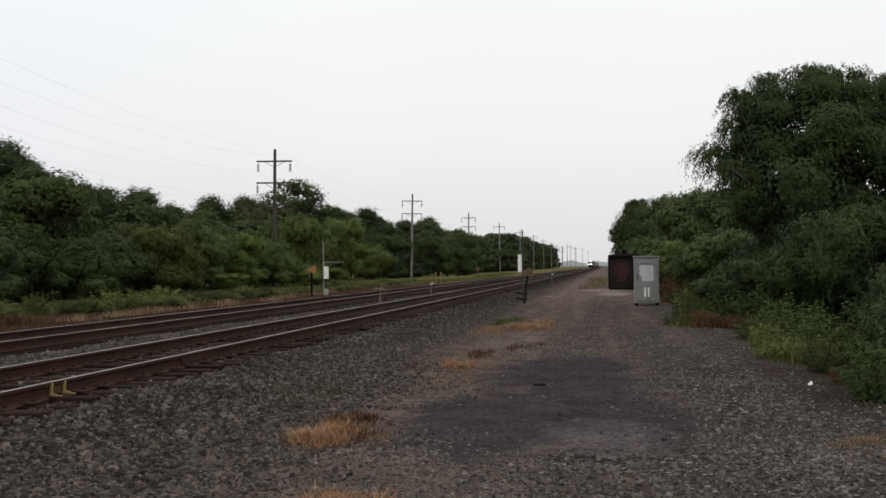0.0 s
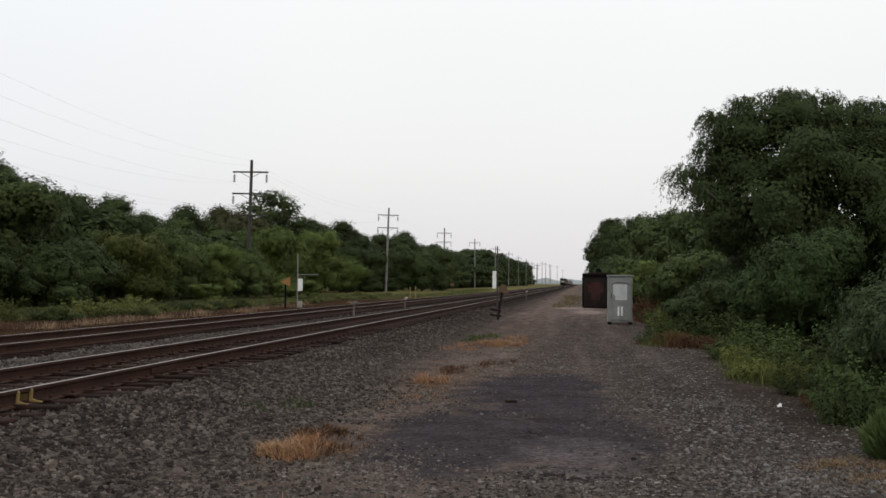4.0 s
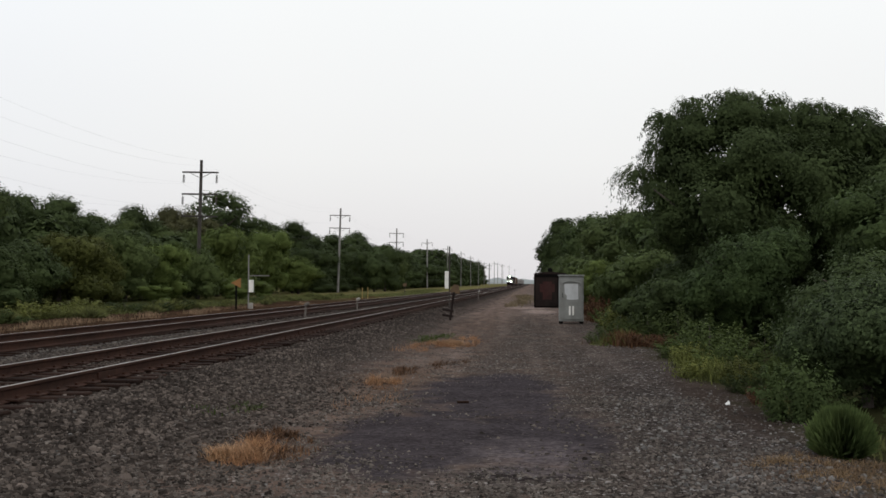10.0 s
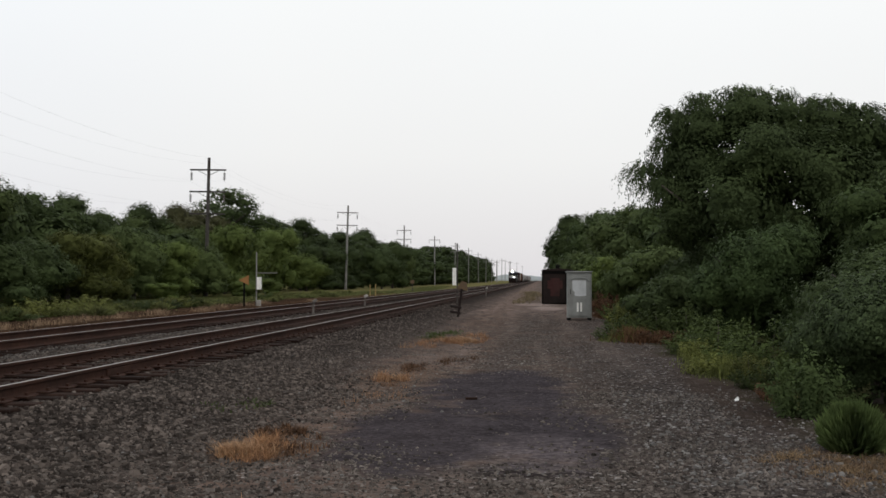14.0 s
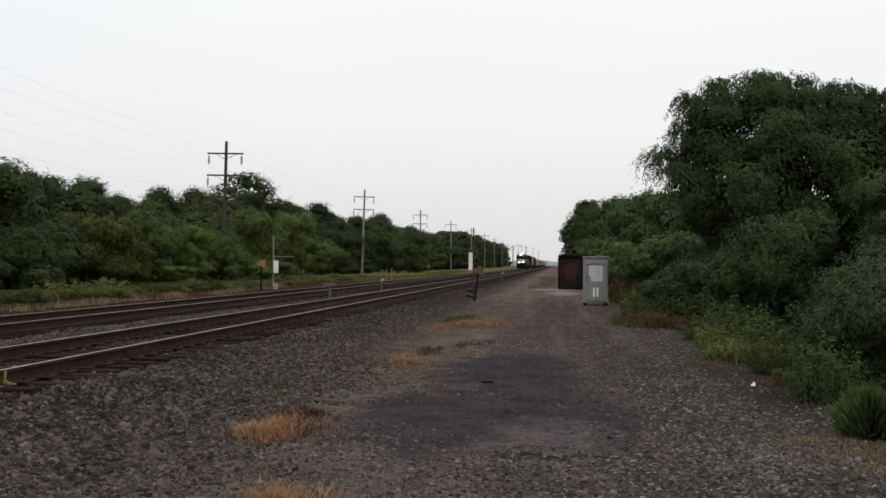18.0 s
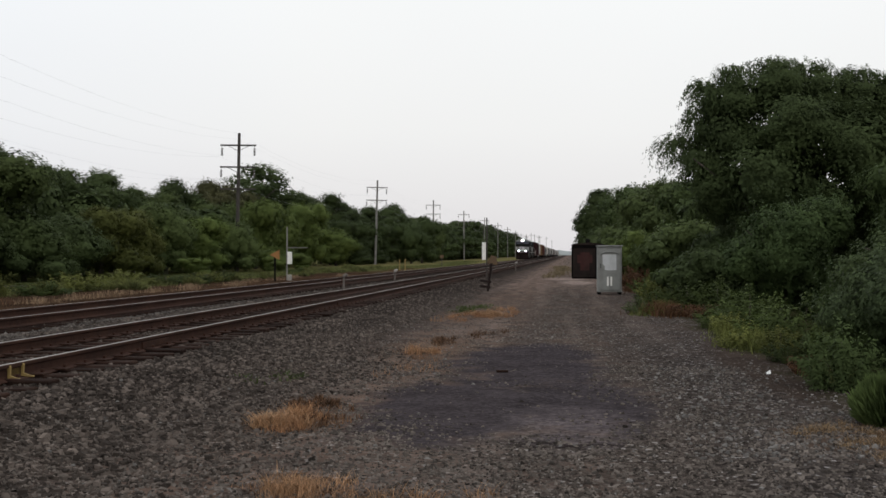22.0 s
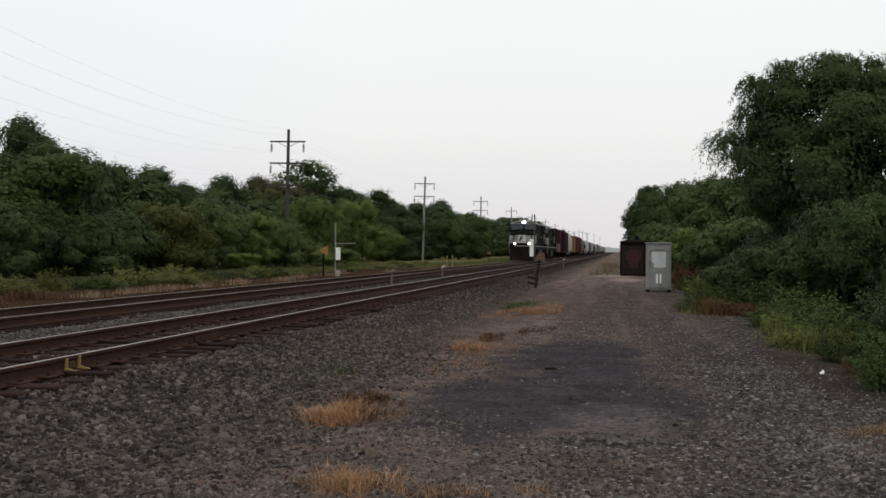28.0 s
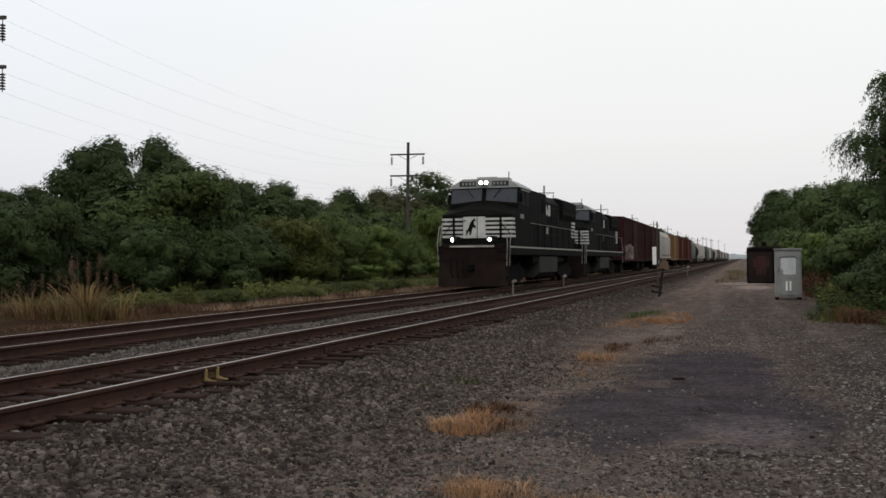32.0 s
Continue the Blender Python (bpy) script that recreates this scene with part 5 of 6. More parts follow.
def small_posts():
    for x, y, hgt, lab in ((-8.88, 39.6, 0.44, "short concrete post between the tracks"), (-9.05, 52.5, 0.46, "short pale post with a cap between the tracks"), (-4.7, 90, 0.6, "short pale post beside the track")):
        z = float(ground_z(np.array(x), np.array(y)))
        t = thing("marker_post", pose(x, y, z, 0, 2, 0), lab, "post", "marker posts")
        part("shaft", box(bm_of(), -0.035, 0.035, -0.035, 0.035, -0.1, hgt, 0.008), CONCRETE, t)
        part("cap", tube(bm_of(), [(-0.02, 0, hgt + 0.003), (0.0, 0, hgt + 0.05), (0.09, 0, hgt + 0.11), (0.14, 0, hgt + 0.09)], [0.05, 0.075, 0.07, 0.045], 8), WHITE_DIRTY if y > 50 else CONCRETE, t)
    t = thing("steel_pipe", pose(-23.4, 38.5, 0.3, 0, 0, -67), "rusty pipe rail at the edge of the wood", "pipe")
    part("pipe", tube(bm_of(), [(0, -1.6, 0), (0, 0, 0.01), (0, 2.2, 0)], 0.022, 8), POLE_WOOD, t)
    for y in (-1.5, 2.0):
        part("support", tube(bm_of(), [(0, y, -0.45), (0, y, -0.02)], 0.022, 6), POLE_WOOD, t)
    for x, hgt in ((-16.75, 1.05), (-16.2, 1.1)):
        t = thing("pipeline_marker", pose(x, 100, 0), "yellow plastic pipeline marker post in the grass", "post", "yellow markers")
        part("shaft", tube(bm_of(), [(0, 0, -0.1), (0, 0, hgt)], 0.058, 8), YELLOW, t)
        part("cap", tube(bm_of(), [(0, 0, hgt), (0, 0, hgt + 0.08)], [0.064, 0.04], 8), YELLOW, t)


def rail_clips():
    for y in (9.99, 10.25):
        t = thing("rail_anchor", pose(-5.7275, y, RAIL_TOP - 0.174), "yellow painted anchor against the rail", "rail anchor", "rail anchors")
        part("clip", prism(bm_of(), [(-0.080, 0.032), (-0.080, 0.150), (-0.060, 0.165), (-0.050, 0.15), (-0.055, 0.06), (0.0, 0.04), (0.06, 0.032), (0.06, 0.018), (0.0, 0.020)], "y", -0.014, 0.014), YELLOW, t)
    part("paint_patch", box(bm_of(), 0.7525 + 0.0105, 0.7525 + 0.0135, 10.01, 10.23, RAIL_TOP - 0.12, RAIL_TOP - 0.055), OLIVE, near_track, "old yellow paint on the rail")


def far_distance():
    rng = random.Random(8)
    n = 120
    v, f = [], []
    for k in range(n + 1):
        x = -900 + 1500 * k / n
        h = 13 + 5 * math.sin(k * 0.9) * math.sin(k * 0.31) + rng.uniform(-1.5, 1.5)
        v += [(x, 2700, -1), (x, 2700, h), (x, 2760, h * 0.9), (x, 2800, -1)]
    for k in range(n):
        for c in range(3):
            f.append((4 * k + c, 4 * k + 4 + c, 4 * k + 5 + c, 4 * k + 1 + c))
    # far wood as one strip, its haze painted in the material colour
    tagged(new("backdrop", raw_mesh("backdrop", v, f, HAZED_WOOD)), "distant wood on the horizon, haze put into its pale colour", "backdrop", kind="structure")
    for x, y, h in ((-31, 745, 16.5), (-30, 812, 19), (-30, 892, 19.8), (-28, 980, 20), (-32, 1080, 22), (-27, 1210, 23), (-24, 1420, 22)):
        t = thing("transmission_pole", pose(x, y, 0), "tall distant wooden pole beside the line", "utility pole", "distant poles")
        part("pole", tube(bm_of(), [(0, 0, -0.3), (0, 0, h)], [0.26, 0.18], 8), POLE_PALE, t)
        part("crossarm", box(bm_of(), -2.2, 2.2, -0.3, -0.15, h - 1.9, h - 1.7), POLE_PALE, t)
    # trees that close the view far down the line
    for k, (x, y, w, h) in enumerate(((10, 190, 9, 11), (14, 240, 10, 12), (13, 310, 11, 13), (15, 400, 12, 13), (17, 520, 13, 14), (20, 700, 14, 15))):
        planted("tree", x, y, (w / TREE_W, w / TREE_W, h / TREE_H), TRUNKS[k % 3], FAR_CROWNS[k % 2], "dark leafy tree far down the line", "tree", "trees far down the line")


relay_case()
dark_shelter()
line_post(-17.1, 60.5, 3.27, 1.0, 1.75, "thin post with white boxes and a short arm", True)
line_post(-4.95, 61.5, 3.6, 1.05, 2.1, "thin dark post with a white panel beside the track", False)
warning_sign()
leaning_stand()
small_posts()
rail_clips()
far_distance()


# ---- the train ----
CARS = []


def truck(parent, y, axles, gap, r=0.5):
    t = new("truck")
    t.parent = parent
    for s in (-1, 1):
        L = gap * (axles - 1) / 2 + 0.55
        part("side_frame", prism(bm_of(), [(y - L, 0.42), (y - L, 0.68), (y - L * 0.55, 0.92), (y + L * 0.55, 0.92), (y + L, 0.68), (y + L, 0.42), (y + L * 0.5, 0.22), (y - L * 0.5, 0.22)], "x", s * 0.95 - 0.07, s * 0.95 + 0.07), BLACK_MATT, t)
    part("bolster", box(bm_of(), -0.9, 0.9, y - 0.25, y + 0.25, 0.5, 0.95), BLACK_MATT, t)
    # plain dark block added to shut out daylight, standing in for underside shade
    part("brake_gear", box(bm_of(), -0.55, 0.55, y - gap * (axles - 1) / 2 - 0.3, y + gap * (axles - 1) / 2 + 0.3, 0.16, 0.62, 0.03), BLACK_MATT, t)
    for k in range(axles):
        yy = y + (k - (axles - 1) / 2) * gap
        bm = bm_of()
        tube(bm, [(-0.83, yy, r), (-0.735, yy, r), (-0.72, yy, r + 0.02), (-0.68, yy, r + 0.02), (-0.66, yy, r), (0.66, yy, r), (0.68, yy, r + 0.02), (0.72, yy, r + 0.02), (0.735, yy, r), (0.83, yy, r)],
             [r - 0.03, r - 0.01, r + 0.02, r + 0.02, 0.09, 0.09, r + 0.02, r + 0.02, r - 0.01, r - 0.03], 12)
        part("wheelset", bm, RAIL_RUST, t)
    return t


def coupler(parent, y, s):
    part("coupler", box(bm_of(), -0.12, 0.12, min(y, y + s * 0.55), max(y, y + s * 0.55), 0.72, 0.98, 0.03), BLACK_MATT, parent)


def bars(parent, x, y0, y1, z0, z1, name, mat, label="", depth=0.012):
    return part(name, box(bm_of(), min(x, x + depth), max(x, x + depth), y0, y1, z0, z1), mat, parent, label)


def lamp_can(parent, name, x, y, z, r, lit):
    """A lamp whose lens sits deep in a short dark barrel that opens towards -y."""
    bm = bm_of()
    rings = []
    for yy, rr in ((y + 0.26, r + 0.018), (y, r + 0.018), (y, r + 0.002), (y + 0.26, r + 0.002)):
        rings.append([bm.verts.new((x + rr * math.cos(k * math.pi / 10), yy, z + rr * math.sin(k * math.pi / 10))) for k in range(20)])
    for a, b in zip(rings, rings[1:]):
        for k in range(20):
            bm.faces.new((a[k], a[(k + 1) % 20], b[(k + 1) % 20], b[k]))
    barrel = part(name + "_barrel", bm, BLACK_MATT, parent, "dark lamp barrel")
    part(name, tube(bm_of(), [(x, y + 0.215, z), (x, y + 0.26, z)], r, 20), LAMP_ON if lit else STEEL_PALE, barrel, "lit " + name.replace("_", " ") if lit else "")


def locomotive(lit):
    """Front at y = 0 facing -y, rail top at z = 0."""
    L = 21.2
    t = thing("locomotive", pose(0, 0, 0), "black diesel freight locomotive with white nose stripes" + (", headlights lit" if lit else ", coupled behind the leader"), "locomotive", "locomotives")
    part("underframe", prism(bm_of(), [(0.55, 1.35), (L - 0.5, 1.35), (L - 0.5, 1.72), (0.55, 1.72)], "x", -1.5, 1.5), BLACK, t)
    for s in (-1, 1):
        bars(t, s * 1.5, 1.0, L - 0.6, 1.635, 1.70, "sill_stripe", WHITE_DIRTY, "dirty white stripe along the sill", s * 0.012)
    # nose: wide, its top rising in a hip to the windscreens
    bm = bm_of()
    lo = [bm.verts.new(v) for v in ((-1.53, 0.95, 1.72), (1.53, 0.95, 1.72), (1.53, 2.3, 1.72), (-1.53, 2.3, 1.72))]
    hi = [bm.verts.new(v) for v in ((-1.53, 0.95, 2.98), (1.53, 0.95, 2.98), (1.53, 2.3, 3.32), (-1.53, 2.3, 3.32))]
    peak = [bm.verts.new(v) for v in ((-0.35, 1.12, 3.22), (0.35, 1.12, 3.22), (0.4, 2.3, 3.62), (-0.4, 2.3, 3.62))]
    for f in ((lo[3], lo[2], lo[1], lo[0]), (lo[0], lo[1], hi[1], hi[0]), (lo[1], lo[2], hi[2], hi[1]), (lo[3], lo[0], hi[0], hi[3]), (hi[0], hi[1], peak[1], peak[0]), (hi[1], hi[2], peak[2], peak[1]), (hi[3], hi[0], peak[0], peak[3]), (peak[0], peak[1], peak[2], peak[3]), (lo[2], lo[3], hi[3], peak[3], peak[2], hi[2])):
        bm.faces.new(f)
    nose = part("nose", bm, BLACK, t)
    # white stripes and the centre panel
    for s in (-1, 1):
        for k in range(5):
            z = 2.06 + 0.175 * k
            part("nose_stripe", box(bm_of(), min(s * 0.64, s * 1.53), max(s * 0.64, s * 1.53), 0.936, 0.948, z, z + 0.095), NOSE_WHITE, nose, "white painted stripe")
            bars(nose, s * 1.53, 0.95, 1.5 - 0.03 * k, z, z + 0.095, "nose_stripe", NOSE_WHITE, "white painted stripe", s * 0.010)
        part("step_board", box(bm_of(), s * 1.02 - 0.05, s * 1.02 + 0.05, 0.92, 0.934, 2.0, 2.9), BLACK, nose)
        part("grab_rail", tube(bm_of(), [(s * 0.5, 0.93, 2.75), (s * 0.5, 0.86, 2.75), (s * 1.0, 0.86, 2.7), (s * 1.45, 0.86, 2.2), (s * 1.45, 0.93, 2.2)], 0.018, 6), BLACK_MATT, nose)
    part("nose_panel", box(bm_of(), -0.62, -0.018, 0.934, 0.948, 2.04, 2.91), NOSE_WHITE, nose, "white door panel")
    part("nose_panel", box(bm_of(), 0.018, 0.36, 0.934, 0.948, 2.04, 2.91), NOSE_WHITE, nose, "white door panel")
    for k in range(5):
        part("nose_stripe", box(bm_of(), 0.362, 0.638, 0.936, 0.948, 2.06 + 0.175 * k, 2.155 + 0.175 * k), NOSE_WHITE, nose, "white painted stripe")
    emblem = [(-0.52, 2.12), (-0.44, 2.36), (-0.50, 2.42), (-0.47, 2.26), (-0.36, 2.50), (-0.30, 2.66), (-0.20, 2.78), (-0.10, 2.86), (-0.06, 2.76), (-0.14, 2.70), (-0.12, 2.58), (-0.05, 2.52), (-0.09, 2.42), (-0.16, 2.50), (-0.22, 2.40), (-0.24, 2.28), (-0.30, 2.14), (-0.34, 2.20), (-0.34, 2.34), (-0.44, 2.20)]
    part("emblem", prism(bm_of(), emblem, "y", 0.922, 0.932), BLACK, nose, "black emblem shape")
    part("nose_bar", box(bm_of(), -0.2, 0.14, 0.99, 1.03, 3.0, 3.035), WHITE_DIRTY, nose)
    # cab
    cab = part("cab", prism(bm_of(), [(2.1, 1.72), (2.1, 3.45), (2.35, 4.22), (4.75, 4.22), (4.75, 1.72)], "x", -1.52, 1.52), BLACK, t)
    roof = part("cab_roof", prism(bm_of(), [(-1.58, 4.16), (-1.52, 4.24), (-0.95, 4.54), (0.95, 4.54), (1.52, 4.24), (1.58, 4.16)], "y", 2.2, 4.85), ROOF_GREY, t, "pale grey cab roof")
    part("roof_box", box(bm_of(), -0.45, 0.45, 2.7, 3.6, 4.54, 4.66, 0.03), ROOF_GREY, roof)
    # windscreens follow the slope of the cab front
    for s in (-1, 1):
        x0, x1 = (s * 0.10, s * 1.46)
        bm = bm_of()
        w = [bm.verts.new(v) for v in ((x0, 2.135, 3.62), (x1, 2.135, 3.50), (x1, 2.30, 4.13), (x0, 2.30, 4.13))]
        f = bm.faces.new(w)
        e = bmesh.ops.extrude_face_region(bm, geom=[f])
        bmesh.ops.translate(bm, vec=(0, -0.025, 0.008), verts=[v for v in e["geom"] if isinstance(v, bmesh.types.BMVert)])
        part("windscreen", bm, GLASS, cab, "dusty tinted windscreen")
        part("wiper", tube(bm_of(), [(s * 0.75, 2.20, 4.12), (s * 0.45, 2.10, 3.75)], 0.015, 5), BLACK_MATT, cab)
        part("number_board", box(bm_of(), min(s * 0.36, s * 1.10), max(s * 0.36, s * 1.10), 2.17, 2.197, 4.24, 4.44, 0.01), TANK, roof, "dark number board")
        for k in range(4):
            xx = s * (0.46 + 0.16 * k)
            part("number_bar", box(bm_of(), xx - 0.045, xx + 0.045, 2.162, 2.169, 4.285, 4.395), STEEL_GREY, roof)
        for y0, y1 in ((2.75, 3.35), (3.75, 4.35)):
            bars(cab, s * 1.52, y0, y1, 3.45, 4.02, "side_window", GLASS_DARK, "dark cab side window", s * 0.014)
        bars(cab, s * 1.52, 2.65, 4.45, 4.06, 4.11, "window_trim", STEEL_GREY, "", s * 0.05)
        for k in range(4):
            bars(cab, s * 1.52, 2.55 + 0.2 * k, 2.68 + 0.2 * k, 2.88, 3.06, "number_bar", RAIL_DULL, "pale number bar", s * 0.010)
        # lamps
        lamp_can(roof, "headlight", s * 0.115, 1.98, 4.37, 0.080, lit)
        lamp_can(t, "ditch_light", s * 0.80, 0.16, 1.96, 0.074, lit)
        part("ditch_light_box", box(bm_of(), s * 0.80 - 0.15, s * 0.80 + 0.15, 0.425, 1.0, 1.81, 2.10, 0.02), BLACK_MATT, t)
        # steps and handrails
        for k in range(4):
            part("step", box(bm_of(), min(s * 1.1, s * 1.5), max(s * 1.1, s * 1.5), 0.45, 0.85, 0.45 + 0.33 * k, 0.49 + 0.33 * k), BLACK_MATT, t)
        part("handrail", tube(bm_of(), [(s * 1.46, 0.5, 0.9), (s * 1.50, 0.46, 1.8), (s * 1.44, 0.55, 2.45), (s * 1.2, 0.9, 2.75)], 0.020, 6), RAIL_DULL, t, "pale grab rail")
        part("handrail", tube(bm_of(), [(s * 1.48, 0.95, 0.9), (s * 1.52, 0.92, 1.9), (s * 1.52, 1.3, 2.6)], 0.020, 6), RAIL_DULL, t, "pale grab rail")
        part("handrail", tube(bm_of(), [(s * 1.5, 4.9, 2.75), (s * 1.5, L - 0.7, 2.75)], 0.014, 6), RAIL_DULL, t)
        for k in range(9):
            y = 5.2 + k * 1.75
            part("stanchion", tube(bm_of(), [(s * 1.5, y, 1.7), (s * 1.5, y, 2.75)], 0.018, 5), BLACK_MATT, t)
        part("handrail", tube(bm_of(), [(s * 1.48, L - 0.5, 0.9), (s * 1.5, L - 0.45, 2.0), (s * 1.4, L - 0.6, 2.75)], 0.020, 6), RAIL_DULL, t, "grey grab rail")
    part("aerial", tube(bm_of(), [(0.75, 4.2, 4.5), (0.75, 4.2, 4.95)], 0.022, 6), BLACK_MATT, t)
    part("air_conditioner", box(bm_of(), -0.7, 0.7, 3.9, 4.7, 4.54, 4.72, 0.04), ROOF_GREY, roof, "pale grey roof unit")
    for s in (-1, 1):
        part("air_tank", tube(bm_of(), [(s * 1.2, 6.3, 1.12), (s * 1.2, 7.5, 1.12)], 0.2, 12), BLACK_MATT, t)
        part("air_tank", tube(bm_of(), [(s * 1.2, 12.6, 1.12), (s * 1.2, 14.6, 1.12)], 0.2, 12), BLACK_MATT, t)
        part("mirror", box(bm_of(), s * 1.60 - 0.07, s * 1.60 + 0.07, 2.72, 2.75, 3.55, 3.9), BLACK_MATT, t)
    part("draft_gear", box(bm_of(), -0.75, 0.75, 1.0, 20.0, 0.95, 1.36), BLACK_MATT, t)
    part("anticlimber", box(bm_of(), -1.3, 1.3, 0.42, 0.9, 1.58, 1.79, 0.03), PILOT, t)
    part("front_sill_stripe", box(bm_of(), -0.95, 0.95, 0.405, 0.418, 1.66, 1.73), WHITE_DIRTY, t, "scuffed white bar across the front")
    part("pilot", prism(bm_of(), [(0.45, 0.95), (0.45, 1.58), (0.95, 1.58), (0.95, 0.10), (0.5, 0.08), (0.28, 0.10)], "x", -1.42, 1.42), PILOT, t, "dusty dark brown snowplough pilot")
    coupler(t, 0.45, -1)
    coupler(t, L - 0.5, 1)
    for k in range(3):
        part("hose", tube(bm_of(), [(-0.9 + 0.25 * k, 0.44, 1.2), (-0.88 + 0.25 * k, 0.3, 0.75), (-0.8 + 0.25 * k, 0.32, 0.45)], 0.03, 6), BLACK_MATT, t)
    # hood
    hood = part("hood", prism(bm_of(), [(-1.2, 1.72), (-1.2, 3.95), (-0.85, 4.32), (0.85, 4.32), (1.2, 3.95), (1.2, 1.72)], "y", 4.75, L - 1.4), BLACK, t)
    part("blower_housing", prism(bm_of(), [(4.8, 1.72), (4.8, 4.22), (9.4, 4.22), (9.4, 1.72)], "x", -1.45, 1.45), BLACK, t)
    part("radiator", prism(bm_of(), [(-1.2, 3.2), (-1.36, 3.5), (-1.36, 4.22), (-1.0, 4.38), (1.0, 4.38), (1.36, 4.22), (1.36, 3.5), (1.2, 3.2)], "y", L - 6.4, L - 1.9), BLACK, t, "black radiator wings")
    part("exhaust", box(bm_of(), -0.35, 0.35, 9.2, 10.2, 4.25, 4.45, 0.03), BLACK_MATT, t)
    part("dynamic_brake", box(bm_of(), -0.9, 0.9, 6.6, 8.4, 4.2, 4.42, 0.05), BLACK_MATT, t)
    part("horn", tube(bm_of(), [(0.2, 7.0, 4.45), (0.2, 6.4, 4.62), (0.2, 6.2, 4.62)], [0.03, 0.05, 0.11], 8), STEEL_GREY, t)
    for s in (-1, 1):
        for k in range(6):
            y = 9.5 + k * 0.76
            part("hood_door", box(bm_of(), min(s * 1.2, s * 1.225), max(s * 1.2, s * 1.225), y, y + 0.7, 1.85, 3.5, 0.008), BLACK, hood)
        for k in range(6):
            y = L - 6.1 + k * 0.68
            bars(hood, s * 1.36, y, y + 0.6, 3.68, 4.18, "grille", BLACK_MATT, "", s * 0.02)
        for k in range(4):
            y = 5.35 + k * 1.0
            bars(hood, s * 1.45, y, y + 0.92, 1.85, 2.95, "hood_panel", BLACK, "", s * 0.012)
            bars(hood, s * 1.45, y + 0.80, y + 0.85, 2.3, 2.42, "latch", TANK, "", s * 0.03)
        for k in range(5):
            bars(hood, s * 1.45, 8.25, 9.2, 3.35 + 0.13 * k, 3.43 + 0.13 * k, "vent_slat", BLACK_MATT, "", s * 0.035)
        for k in range(6):
            bars(hood, s * 1.225, 9.56 + k * 0.76, 10.12 + k * 0.76, 2.95, 3.3, "door_vent", BLACK_MATT, "", s * 0.02)
            bars(hood, s * 1.225, 10.06 + k * 0.76, 10.12 + k * 0.76, 2.3, 2.45, "latch", TANK, "", s * 0.03)
        bars(hood, s * 1.2, 9.4, L - 6.5, 3.62, 3.86, "hood_vent", BLACK_MATT, "", s * 0.03)
        # side emblem, lettering bars, rear stripes
        for k in range(4):
            bars(hood, s * 1.22, 9.4 + 0.1 * k, 10.25, 3.12 + 0.18 * k, 3.22 + 0.18 * k, "side_emblem_bar", WHITE_DIRTY, "", s * 0.012)
        part("side_emblem", prism(bm_of(), [(10.3, 3.10), (10.3, 3.82), (10.55, 3.82), (11.1, 3.35), (11.1, 3.82), (11.6, 3.82), (11.6, 3.10), (11.25, 3.10), (10.8, 3.5), (10.8, 3.10)], "x", min(s * 1.232, s * 1.244), max(s * 1.232, s * 1.244)), NOSE_WHITE, hood, "white emblem shape")
        for k in range(3):
            bars(hood, s * 1.245, 10.3 + 0.25 * k, 10.48 + 0.25 * k, 2.4, 2.72, "lettering_bar", WHITE_DIRTY, "", s * 0.010)
        for k in range(5):
            bars(hood, s * 1.2, L - 2.7, L - 1.45, 2.35 + 0.19 * k, 2.46 + 0.19 * k, "rear_stripe", NOSE_WHITE, "white painted stripe", s * 0.03)
    part("fuel_tank", prism(bm_of(), [(-1.45, 1.3), (-1.45, 0.55), (-1.15, 0.33), (1.15, 0.33), (1.45, 0.55), (1.45, 1.3)], "y", 7.6, 12.4), TANK, t, "dusty grey fuel tank")
    truck(t, 4.0, 3, 1.75, 0.53)
    truck(t, L - 4.0, 3, 1.75, 0.53)
    for section in (nose, cab, roof):
        section.location.y = 0.4
    t.scale = (1.0, 1.0, 1.04)
    return t


